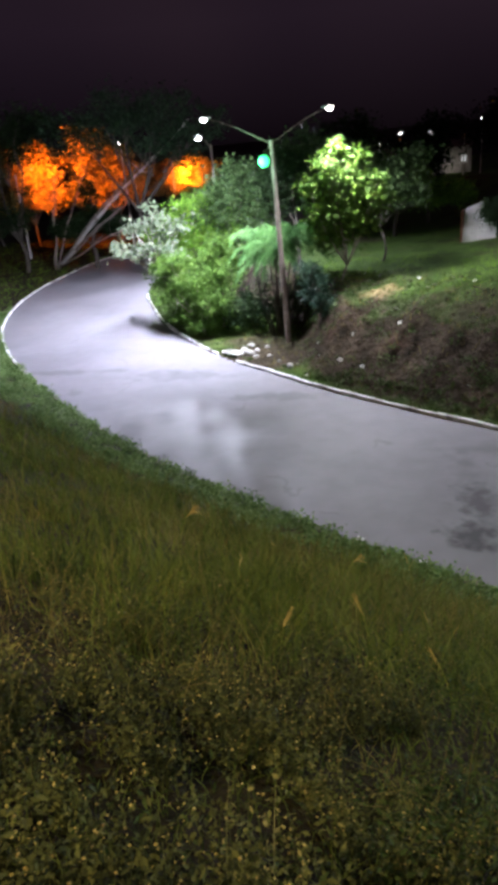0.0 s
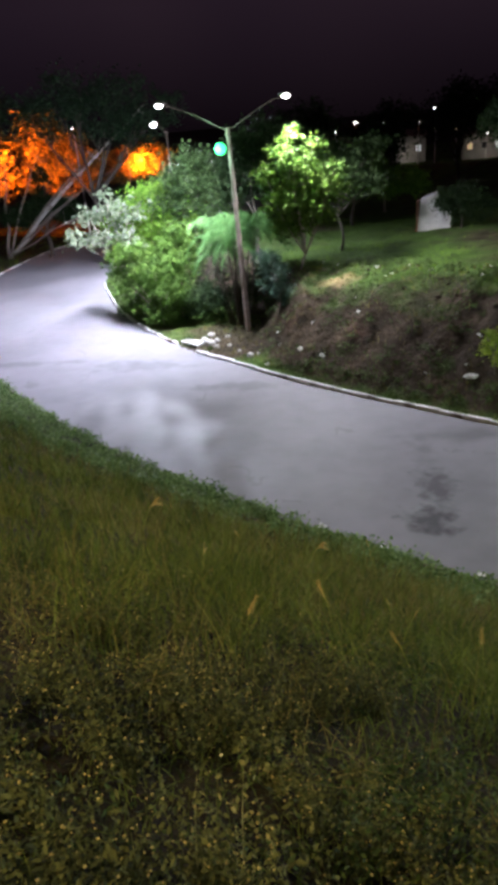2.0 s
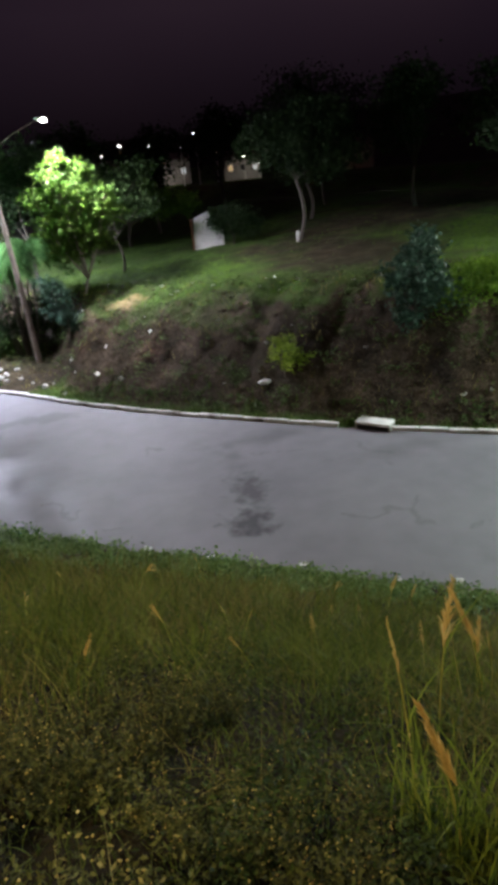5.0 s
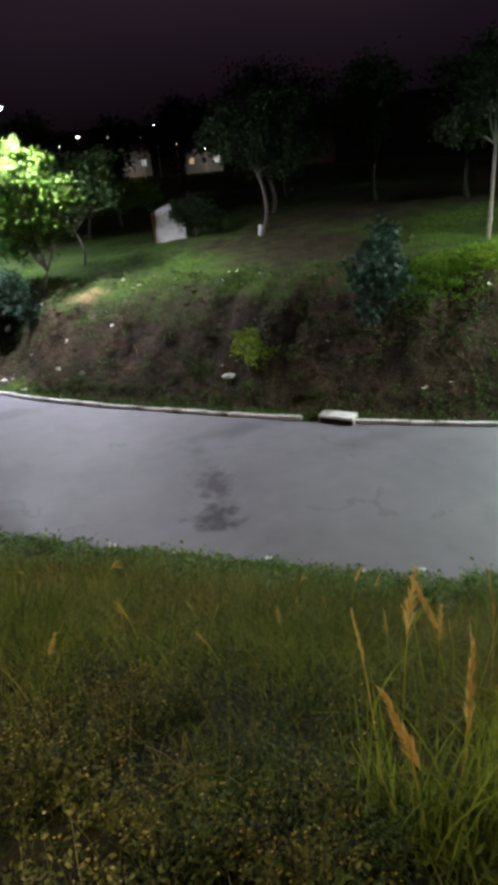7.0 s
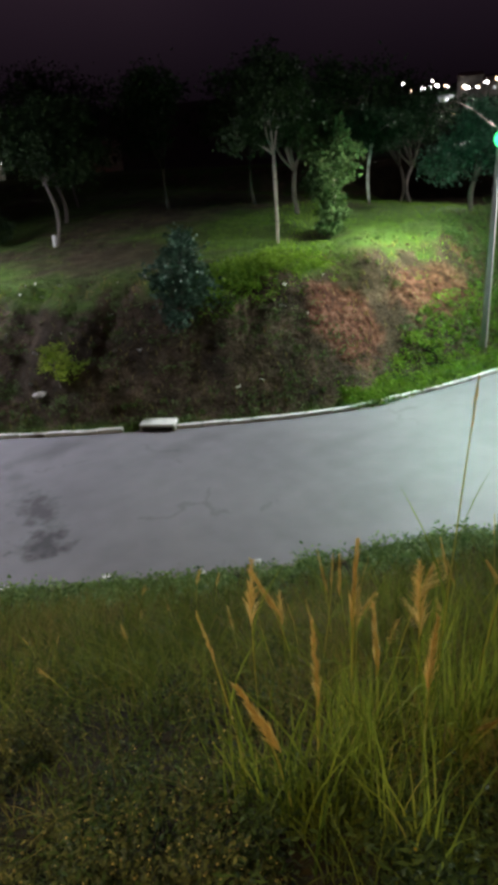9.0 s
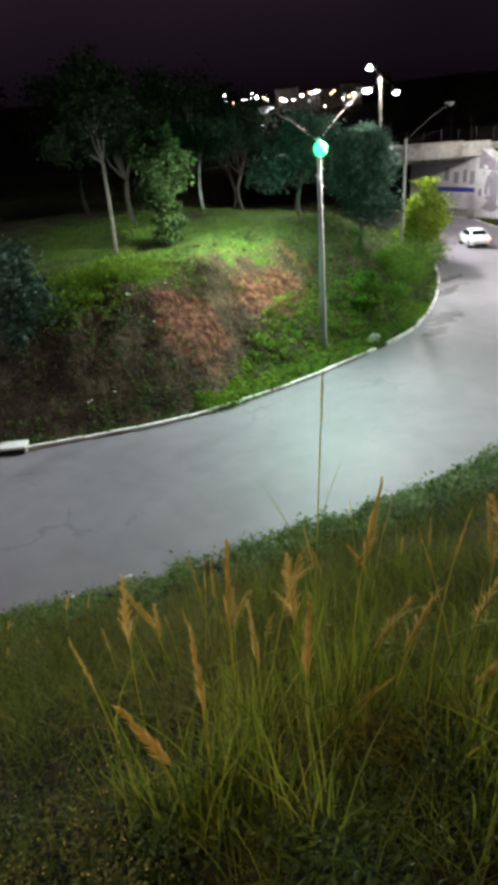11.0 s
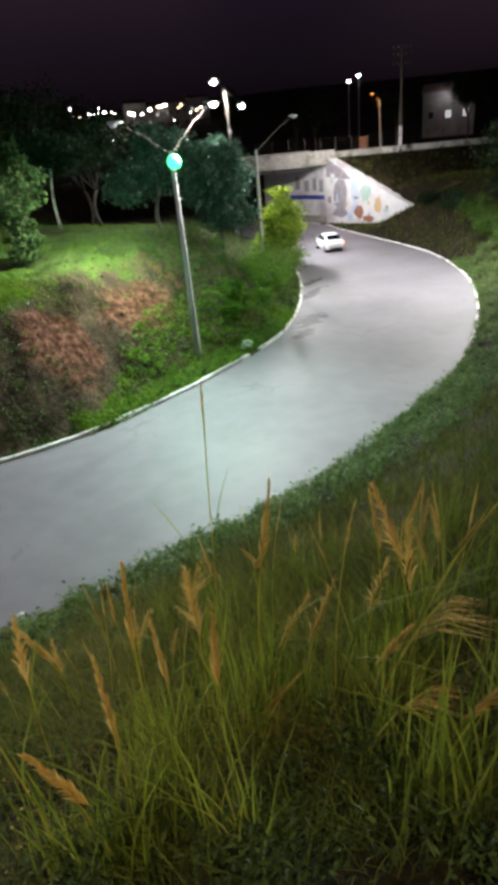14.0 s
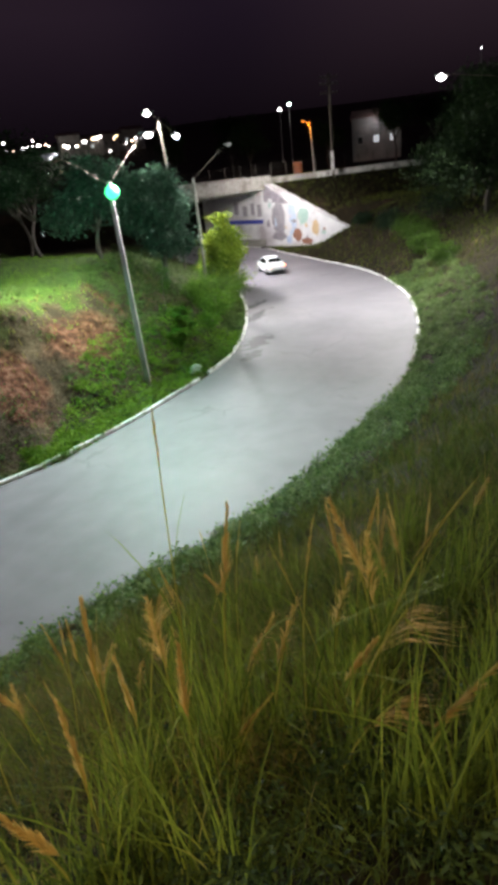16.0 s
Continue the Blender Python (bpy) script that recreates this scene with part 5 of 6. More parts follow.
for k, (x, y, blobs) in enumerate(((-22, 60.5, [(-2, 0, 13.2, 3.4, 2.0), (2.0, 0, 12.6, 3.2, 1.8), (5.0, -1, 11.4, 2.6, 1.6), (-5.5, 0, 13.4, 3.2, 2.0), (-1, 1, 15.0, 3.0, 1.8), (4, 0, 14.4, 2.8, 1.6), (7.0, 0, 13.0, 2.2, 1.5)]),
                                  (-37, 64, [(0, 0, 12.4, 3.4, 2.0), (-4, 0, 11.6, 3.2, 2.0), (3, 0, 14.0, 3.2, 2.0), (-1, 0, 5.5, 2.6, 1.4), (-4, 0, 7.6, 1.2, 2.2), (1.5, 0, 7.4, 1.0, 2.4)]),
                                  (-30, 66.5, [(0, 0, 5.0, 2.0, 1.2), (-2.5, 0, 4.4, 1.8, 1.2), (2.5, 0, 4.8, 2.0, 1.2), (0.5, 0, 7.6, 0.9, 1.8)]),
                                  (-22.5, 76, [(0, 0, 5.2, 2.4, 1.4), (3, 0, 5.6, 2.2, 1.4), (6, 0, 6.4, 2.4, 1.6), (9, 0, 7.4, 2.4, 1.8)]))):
    tree("dark_tree", "dark spreading tree in front of orange light", x, y, blobs, LEAF_DIM if k == 0 else LEAF_UNLIT, 0.34, 9000, DARK_BARK, 0.28, group=R5, seed=100 + k, fork=0.5)


def dead_tree(x, y, z, tips, label, seed):
    r = random.Random(seed)
    root = thing("leaning_bare_tree", (x, y, z), label, "tree")
    for q, (tip, rad) in enumerate(tips):
        t = Vector(tip)
        n = 7
        pts = [tuple(t * (k / n) + Vector((0, 0, 0.5 * math.sin(math.pi * k / n))) + Vector([r.uniform(-0.15, 0.15) for _ in range(3)])) for k in range(n + 1)]
        shapes = [tube(pts, [rad * (1 - 0.75 * k / n) for k in range(n + 1)], 7)]
        for k in range(3, n + 1):
            for _ in range(3):
                d = Vector((r.uniform(-0.4, 1), r.uniform(-0.6, 0.6), r.uniform(-0.3, 1))).normalized() * r.uniform(0.5, 1.7)
                shapes.append(limb(pts[k], tuple(Vector(pts[k]) + d), rad * 0.22, 0.008, r, 0.2, 4))
        # the lamplit limb gets its brightness from paler bark, the others stay darker
        part("limb", join(shapes), PALE_BARK if q == 1 else BARK, root, "", True)


dead_tree(-34.6, 66.2, gz(-34.6, 66.2), [((2.0, -1.0, 9.0), 0.2), ((18.0, -6.2, 12.2), 0.26), ((13.5, -5.0, 9.8), 0.16), ((11.0, -4.0, 6.4), 0.12), ((16.0, -9.0, 5.0), 0.11), ((6.0, -2.0, 9.5), 0.14), ((15.5, -6.0, 8.2), 0.1)], "bare tree leaning over the road, one long limb coloured paler as lit", 4)

# ---------------------------------------------------------------- the white car
CAR_WHITE = plain("white_car_paint", (0.74, 0.77, 0.83), (0.8, 0.83, 0.89), 1.0, 0.25, bump=0.0)
CAR_GLASS = plain("dark_car_glass", (0.008, 0.008, 0.01), (0.014, 0.014, 0.016), 1.0, 0.08, bump=0.0)
TYRE = plain("tyre_rubber", (0.012, 0.012, 0.012), (0.025, 0.025, 0.025), 20, 0.85)
RIM = plain("alloy_rim", (0.35, 0.35, 0.36), (0.5, 0.5, 0.51), 10, 0.4, 0.8)
BLACK_TRIM = plain("black_trim", (0.015, 0.015, 0.015), (0.03, 0.03, 0.03), 10, 0.5)
HEADLIGHT, TAILLIGHT = glowing("headlight", (1.0, 0.75, 0.55), 4), glowing("taillight", (1.0, 0.3, 0.16), 4)


def loft(stations):
    """Skin over rings of equal count, closed at both ends."""
    m = len(stations[0])
    v = [p for s in stations for p in s]
    f = [(i * m + j, i * m + (j + 1) % m, (i + 1) * m + (j + 1) % m, (i + 1) * m + j) for i in range(len(stations) - 1) for j in range(m)]
    return v, f + [tuple(range(m))[::-1], tuple(range((len(stations) - 1) * m, len(stations) * m))]


def interp(x, table):
    for (x0, y0), (x1, y1) in zip(table, table[1:]):
        if x <= x1:
            u = (x - x0) / (x1 - x0)
            u = u * u * (3 - 2 * u) * 0.4 + u * 0.6
            return y0 + (y1 - y0) * u
    return table[-1][1]


def build_car(place, turn):
    car = thing("white_sedan", place, "white four-door saloon car with lights on, on the road", "car", turn=turn)
    hood = [(-2.22, 0.62), (-2.12, 0.9), (-1.95, 1.0), (-1.5, 1.02), (-0.6, 0.97), (0.8, 0.96), (1.2, 0.93), (1.75, 0.82), (2.05, 0.7), (2.22, 0.55)]
    half = [(-2.22, 0.6), (-2.05, 0.76), (-1.6, 0.84), (0, 0.855), (1.5, 0.84), (1.95, 0.74), (2.22, 0.52)]
    sill = [(-2.22, 0.42), (-2.0, 0.27), (-1.7, 0.22), (1.7, 0.2), (2.05, 0.22), (2.22, 0.32)]
    st = []
    for k in range(37):
        x = -2.22 + 4.44 * k / 36
        w, z1, z0 = interp(x, half), interp(x, hood), interp(x, sill)
        mid = z0 + (z1 - z0) * 0.55
        # wheel arches lift the lower edge
        arch = max((0.36 ** 2 - (x - a) ** 2 for a in (-1.28, 1.32)), default=0)
        za = max(z0, 0.31 + math.sqrt(arch)) if arch > 0 else z0
        ring = [(w * 0.55, z0 + 0.03), (w * 0.93, za), (w, max(za + 0.01, z0 + 0.16)), (w * 1.0, max(za + 0.02, mid)), (w * 0.975, max(za + 0.03, z1 - 0.1)), (w * 0.9, max(za + 0.04, z1 - 0.02)), (w * 0.5, z1 + 0.03)]
        st.append([(x, -y, z) for y, z in ring] + [(x, y, z) for y, z in reversed(ring)])
    part("body", loft(st), CAR_WHITE, car, "", True)
    roof_z = [(-1.75, 1.0), (-1.35, 1.2), (-0.9, 1.39), (-0.4, 1.47), (0.1, 1.48), (0.45, 1.42), (0.85, 1.22), (1.3, 0.93)]
    st = []
    for k in range(25):
        x = -1.75 + 3.05 * k / 24
        z1 = interp(x, roof_z)
        u = min(1, max(0, (z1 - 0.93) / 0.54))
        wt = 0.8 - 0.19 * u
        base = 0.9
        ring = [(0.8, base), (0.8 - 0.1 * u, base + (z1 - base) * 0.5), (wt + 0.02, base + (z1 - base) * 0.85), (wt - 0.06, z1 - 0.01), (wt * 0.5, z1 + 0.02)]
        st.append([(x, -y, z) for y, z in ring] + [(x, y, z) for y, z in reversed(ring)])
    part("cabin", loft(st), CAR_WHITE, car, "", True)

    def side_y(z):
        return 0.8 - 0.19 * min(1, max(0, (z - 0.93) / 0.5)) * 0.95

    def pane(name, pts, off=0.02, label="dark window"):
        v = [(x, y, z) for x, y, z in pts]
        c = Vector((0, 0, 1.1))
        nrm = (Vector(v[1]) - Vector(v[0])).cross(Vector(v[2]) - Vector(v[0])).normalized()
        mid = sum((Vector(p) for p in v), Vector()) / len(v)
        if nrm.dot(mid - c) < 0:
            nrm = -nrm
        outer = [tuple(Vector(p) + nrm * off) for p in v]
        n = len(v)
        return part(name, (outer + [tuple(Vector(p) - nrm * 0.02) for p in v], [tuple(range(n)), tuple(range(2 * n - 1, n - 1, -1))] + [(i, i + n, (i + 1) % n + n, (i + 1) % n) for i in range(n)]), CAR_GLASS, car, label)

    for sgn in (-1, 1):
        pane("side_window", [(-1.28, sgn * side_y(1.03), 1.03), (-0.42, sgn * side_y(1.0), 1.0), (-0.42, sgn * (side_y(1.36) + 0.02), 1.36), (-0.88, sgn * (side_y(1.32) + 0.02), 1.31)], 0.03)
        pane("side_window", [(-0.3, sgn * side_y(1.0), 1.0), (0.83, sgn * side_y(1.0), 0.99), (0.52, sgn * (side_y(1.25) + 0.015), 1.26), (0.1, sgn * (side_y(1.38) + 0.02), 1.37), (-0.3, sgn * (side_y(1.38) + 0.02), 1.37)], 0.03)
        m = part("mirror", bowl(0.08, 0.12, 0.075, (0.78, sgn * 0.93, 1.02), 10, 6), CAR_WHITE, car, "", True)
        part("headlight", bowl(0.13, 0.12, 0.075, (2.02, sgn * 0.58, 0.66), 10, 6), HEADLIGHT, car, "lit headlight", True)
        part("tail_light", box(-2.17, -1.98, min(sgn * 0.5, sgn * 0.79), max(sgn * 0.5, sgn * 0.79), 0.74, 0.88, 0.03), TAILLIGHT, car, "glowing red tail light")
        part("door_handle", box(-0.55, -0.38, sgn * 0.86 - 0.015, sgn * 0.86 + 0.015, 0.86, 0.89, 0.008), CAR_WHITE, car)
        part("door_handle", box(0.35, 0.52, sgn * 0.86 - 0.015, sgn * 0.86 + 0.015, 0.85, 0.88, 0.008), CAR_WHITE, car)
        for x in (-1.28, 1.32):
            wh = part("wheel", tube([(x, sgn * 0.62, 0.31), (x, sgn * 0.64, 0.31), (x, sgn * 0.82, 0.31), (x, sgn * 0.84, 0.31)], [0.28, 0.31, 0.31, 0.28], 24), TYRE, car, "black tyre", True)
            part("rim", tube([(x, sgn * 0.8, 0.31), (x, sgn * 0.846, 0.31), (x, sgn * 0.852, 0.31)], [0.2, 0.2, 0.06], 20), RIM, wh, "grey alloy rim")
            part("wheel_arch", tube([(x, sgn * 0.5, 0.31), (x, sgn * 0.83, 0.31)], [0.338, 0.338], 22), BLACK_TRIM, car, "dark wheel housing")
    pane("windscreen", [(1.12, -0.66, 1.03), (1.12, 0.66, 1.03), (0.5, 0.54, 1.4), (0.5, -0.54, 1.4)], 0.045, "dark windscreen")
    pane("rear_window", [(-1.62, -0.62, 1.08), (-1.62, 0.62, 1.08), (-1.02, 0.53, 1.36), (-1.02, -0.53, 1.36)], 0.04, "dark rear window")
    part("bumper_trim", box(-2.24, -2.05, -0.55, 0.55, 0.36, 0.44, 0.02), BLACK_TRIM, car)
    part("underbody", box(-2.0, 2.0, -0.6, 0.6, 0.18, 0.34, 0.03), BLACK_TRIM, car, "dark underbody")
    return car


CAR_AT, CAR_TURN = Vector((55.3, 23.8, float(road_z(55.3, 23.8)) + 0.045)), 40.0
build_car(tuple(CAR_AT), CAR_TURN)
for sgn in (-1, 1):
    hd = bpy.data.lights.new("headlight_beam", "SPOT")
    hd.energy, hd.color, hd.spot_size, hd.spot_blend, hd.shadow_soft_size = 480, (1.0, 0.72, 0.55), radians(55), 0.7, 0.06
    a = radians(CAR_TURN)
    off = Vector((2.3 * math.cos(a) - sgn * 0.58 * math.sin(a), 2.3 * math.sin(a) + sgn * 0.58 * math.cos(a), 0.66))
    o = new("headlight_beam", hd)
    o.matrix_world = look(CAR_AT + off, CAR_AT + off * 2.2 - Vector((0, 0, 1.35)))

# ---------------------------------------------------------------- loose things


def stone(name, x, y, size, material, label, category, seed, group="", turn=0.0):
    r = random.Random(seed)
    bm = bmesh.new()
    bmesh.ops.create_icosphere(bm, subdivisions=2, radius=1.0)
    for v in bm.verts:
        v.co *= r.uniform(0.86, 1.1)
        v.co = Vector((v.co.x * size[0], v.co.y * size[1], max(-0.5, v.co.z) * size[2]))
    me = bpy.data.meshes.new(name)
    bm.to_mesh(me)
    bm.free()
    me.materials.append(material)
    ob = new(name, me)
    ob.matrix_world = pose(x, y, gz(x, y) + size[2] * 0.4, 0, 0, turn)
    return tagged(ob, label, category, group)


stone("pale_boulder", 26.2, 15.95, (0.7, 0.38, 0.2), CONCRETE, "pale boulder lying beside the kerb", "boulder", 1, turn=20)
for k, (x, y, s) in enumerate(((-6.9, 33.6, 0.34), (-6.4, 33.0, 0.2), (-7.3, 34.2, 0.3), (-6.5, 34.0, 0.22), (-7.0, 34.9, 0.26), (-5.7, 33.2, 0.15), (-5.0, 32.2, 0.13), (-4.3, 31.3, 0.24), (-3.9, 31.5, 0.13), (-6.0, 34.6, 0.16))):
    stone("rubble", x, y, (s, s * 0.7, s * 0.6), CONCRETE, "broken pale rubble beside the storm drain", "rubble", 10 + k, "rubble by the drain", 40 * k)
stone("fallen_block", 5.4, 24.2, (0.3, 0.16, 0.12), LITTER, "white broken block lying on the bank", "block", 33)


def litter(seed):
    r = random.Random(seed)
    n = 5
    v = [((i - 2) * 0.05 + r.uniform(-0.02, 0.02), (j - 2) * 0.045 + r.uniform(-0.02, 0.02), r.uniform(0, 0.06)) for j in range(n) for i in range(n)]
    f = [(j * n + i, j * n + i + 1, (j + 1) * n + i + 1, (j + 1) * n + i) for j in range(n - 1) for i in range(n - 1)]
    v += [(a, b, c - 0.012) for a, b, c in v]
    f += [tuple(i + n * n for i in reversed(q)) for q in f]
    return mesh_from("litter", v, f, LITTER)


forms = [litter(k) for k in range(4)]
rl = random.Random(77)
count = 0
while count < 85:
    i = rl.randrange(len(INNER) - 2)
    a = INNER[i]
    if not -6 < a[0] < 17:
        continue
    d = INNER[i + 1] - a
    nrm = np.array((-d[1], d[0])) / np.linalg.norm(d)
    p = a + nrm * rl.uniform(0.5, 9.0) ** 1.0
    ob = new("litter", forms[count % 4])
    ob.matrix_world = pose(p[0], p[1], gz(*p) + 0.03, rl.uniform(-40, 40), rl.uniform(-40, 40), rl.uniform(0, 360)) @ Matrix.Diagonal((*[rl.uniform(0.5, 1.25)] * 3, 1))
    tagged(ob, "scrap of crumpled white litter lying on the ground", "litter", "litter on the far bank")
    count += 1
for x, y in ((1.2, 13.75), (3.4, 12.6), (-0.4, 14.75), (5.3, 11.2), (-3.5, 16.8), (6.6, 10.7), (-16.4, 30.5)):
    ob = new("litter", forms[int(x * 10) % 4])
    ob.matrix_world = pose(x, y, max(gz(x, y), 0.02) + 0.035, 10, 8, x * 50)
    tagged(ob, "scrap of pale litter at the edge of the road", "litter", "litter on the verge")

for k, (x, y) in enumerate(((14.22, 8.45), (14.72, 9.7))):
    stone("road_stone", x, y, (0.09, 0.06, 0.05), SOIL, "small dark stone lying on the road", "stone", 60 + k, "stones on the road")

# ---------------------------------------------------------------- grass, weeds and reeds


def stuff(name, meshes, material, label, category):
    v, f, k = [], [], 0
    for a, b in meshes:
        v.append(a)
        f.append(b + k)
        k += len(a)
    ob = new(name, fast_mesh(name, np.concatenate(v), np.concatenate(f), material))
    return tagged(ob, label, category, kind="stuff")


def polar(n, r0, r1, yaw0, yaw1, drng, power=1.0):
    """Places round the top of the bank, denser close by; yaw as degrees to the left of straight ahead."""
    r = r0 * (r1 / r0) ** (drng.uniform(0, 1, n) ** power)
    a = np.radians(drng.uniform(min(yaw0, yaw1), max(yaw0, yaw1), n))
    return -np.sin(a) * r, np.cos(a) * r, r


def on_ground(x, y, side, lo, hi):
    z, sd, dist = ground(x, y)
    ok = (sd == side) & (dist > lo) & (dist < hi)
    return ok, np.stack([x, y, z - 0.02], 1), dist


gr = np.random.default_rng(21)
x, y, r = polar(165000, 1.3, 55, 52, -98, gr, 0.62)
ok, base, dist = on_ground(x, y, 1, 0.25, 60)
patchy = wobble(x, y, 0.8, 1.0) + gr.normal(size=len(x)) * 0.6
low = (r < 4.2) & (np.degrees(np.arctan2(-x, y)) > -40)
edge = np.clip((dist - 1.0) / 2.4, 0.1, 1.0)
ok &= (patchy > -0.85) & (gr.uniform(size=len(x)) < edge) & (~low | (gr.uniform(size=len(x)) < 0.3))
base, r, dist = base[ok], r[ok], dist[ok]
tall_k = np.clip(0.55 + 0.45 * wobble(base[:, 0], base[:, 1], 0.6, 4.0), 0.15, 1.2)
hgt = gr.uniform(0.12, 0.55, len(base)) * tall_k * np.clip(dist / 3.0, 0.3, 1.0)
stuff("slope_grass", [blade_mesh(base, hgt, 0.0035 + 0.0012 * r, gr.uniform(0.3, 1.15, len(base)), gr)], GRASS, "long wild green grass covering the slope", "grass")
x, y, r = polar(42000, 2.0, 26, 46, -92, gr, 0.8)
ok, base, dist = on_ground(x, y, 1, 3.0, 60)
ok &= (wobble(x, y, 0.5, 7.0) + gr.normal(size=len(x)) * 0.4 > 0.1)
base, r = base[ok], r[ok]
stuff("dry_slope_grass", [blade_mesh(base, gr.uniform(0.25, 0.65, len(base)), 0.0025 + 0.0009 * r, gr.uniform(0.4, 1.2, len(base)), gr)], DRY_GRASS, "tufts of tall straw-coloured grass on the slope", "grass")

# tussocks of taller grass
m = 420
x, y, r = polar(m, 3.2, 22, 36, -92, gr, 0.9)
ok, base, dist = on_ground(x, y, 1, 3.2, 60)
base, r = base[ok], r[ok]
per = 46
cen = base.repeat(per, 0)
sp = (0.1 + 0.012 * r).repeat(per)[:, None]
cen = cen + np.concatenate([gr.normal(size=(len(cen), 2)) * sp, np.zeros((len(cen), 1))], 1)
cen[:, 2] = ground(cen[:, 0], cen[:, 1])[0] - 0.02
stuff("grass_tussocks", [blade_mesh(cen, gr.uniform(0.3, 0.75, len(cen)), 0.004 + 0.0011 * r.repeat(per), gr.uniform(0.25, 1.0, len(cen)), gr, 4)], GRASS, "tussocks of taller grass on the slope", "grass")
# lawn beyond the outside of the left bend
n = 16000
x, y = gr.uniform(-62, -24, n), gr.uniform(34, 84, n)
ok, base, dist = on_ground(x, y, 1, 0.3, 40)
base = base[ok]
stuff("roadside_lawn", [blade_mesh(base, gr.uniform(0.08, 0.25, len(base)), np.full(len(base), 0.07), gr.uniform(0.2, 0.8, len(base)), gr, 2)], LAWN, "rough lawn beyond the outside of the bend", "grass")

# rough grass on the embankment of the upper road
n = 26000
x, y = gr.uniform(44, 96, n), gr.uniform(-2, 34, n)
ok, base, dist = on_ground(x, y, 1, 0.4, 40)
base = base[ok]
stuff("embankment_grass", [blade_mesh(base, gr.uniform(0.15, 0.5, len(base)), np.full(len(base), 0.06), gr.uniform(0.2, 0.9, len(base)), gr, 2)], GRASS, "dark rough grass on the embankment above the bend", "grass")

# leafy weeds along the near verge
m = 15000
i = gr.integers(0, len(OUTER) - 1, m)
a, d = OUTER[i], OUTER[np.minimum(i + 1, len(OUTER) - 1)] - OUTER[i]
nrm = np.stack([d[:, 1], -d[:, 0]], 1) / (np.linalg.norm(d, axis=1)[:, None] + 1e-9)
c = a + d * gr.uniform(0, 1, (m, 1)) + nrm * (gr.uniform(0, 1, (m, 1)) ** 1.35 * 3.4 + 0.1) + gr.normal(size=(m, 2)) * 0.06
ok = (c[:, 0] > -30) & (c[:, 0] < 50) & (wobble(c[:, 0], c[:, 1], 1.6, 3.0) + gr.normal(size=m) * 0.35 > -0.3)
c = c[ok]
zc = ground(c[:, 0], c[:, 1])[0]
lump = np.clip(0.2 + 0.3 * wobble(c[:, 0], c[:, 1], 1.3, 9.0), 0.05, 0.55) + 0.06 + 0.2 * smooth01(5, 9, c[:, 0]) * (1 - smooth01(20, 26, c[:, 0]))
per = 24
pts = np.stack([c[:, 0], c[:, 1], zc + lump * 0.6], 1).repeat(per, 0) + gr.normal(size=(len(c) * per, 3)) * np.stack([np.full(len(c), 0.1), np.full(len(c), 0.1), lump * 0.3], 1).repeat(per, 0)
stuff("verge_weeds", [leaf_mesh(pts, 0.105, 0.07, 1.0, 0.0, gr)], WEED, "low leafy weeds crowding the edge of the road", "weeds")

# a low leafy hedge of weeds where the slope meets the road
m = 2600
i = gr.integers(0, len(OUTER) - 1, m * 4)
i = i[(OUTER[i][:, 0] > 7) & (OUTER[i][:, 0] < 24)][:m]
a, d = OUTER[i], OUTER[np.minimum(i + 1, len(OUTER) - 1)] - OUTER[i]
nrm = np.stack([d[:, 1], -d[:, 0]], 1) / (np.linalg.norm(d, axis=1)[:, None] + 1e-9)
c = a + d * gr.uniform(0, 1, (len(i), 1)) + nrm * gr.uniform(0.12, 0.75, (len(i), 1))
c = c[wobble(c[:, 0], c[:, 1], 1.1, 4.0) + gr.normal(size=len(c)) * 0.2 > -0.25]
zc = ground(c[:, 0], c[:, 1])[0]
lump = np.clip(0.36 + 0.2 * wobble(c[:, 0], c[:, 1], 1.7, 2.0), 0.15, 0.6)
pts = np.stack([c[:, 0], c[:, 1], zc], 1).repeat(26, 0) + np.stack([gr.normal(size=len(c) * 26) * 0.08, gr.normal(size=len(c) * 26) * 0.08, lump.repeat(26) * gr.uniform(0.1, 1.0, len(c) * 26)], 1)
stuff("roadside_weeds", [leaf_mesh(pts, 0.09, 0.06, 1.0, 0.0, gr)], WEED, "low hedge of leafy weeds where the slope meets the road", "weeds")

# turf of the lawn and of the park
n = 52000
x, y = gr.uniform(-6, 40, n), gr.uniform(14, 58, n)
ok, base, dist = on_ground(x, y, 2, 5.2, 30)
ok &= (wobble(x, y, 0.35, 2.0) + gr.normal(size=n) * 0.35 > -0.15) & (((np.hypot((x - 12.5) / 5.6, (y - 34.0) / 11.0) + 0.3 * wobble(x, y, 0.7, 1.0) > 1) & (y < 31 + 0.45 * np.abs(x - 10) + 9 * (x < 8))) | (gr.uniform(size=n) < 0.08))
base = base[ok]
stuff("lawn_grass", [blade_mesh(base, gr.uniform(0.06, 0.2, len(base)), np.full(len(base), 0.035), gr.uniform(0.2, 0.8, len(base)), gr, 2)], LAWN, "short bright green grass on the shelf above the road", "grass")

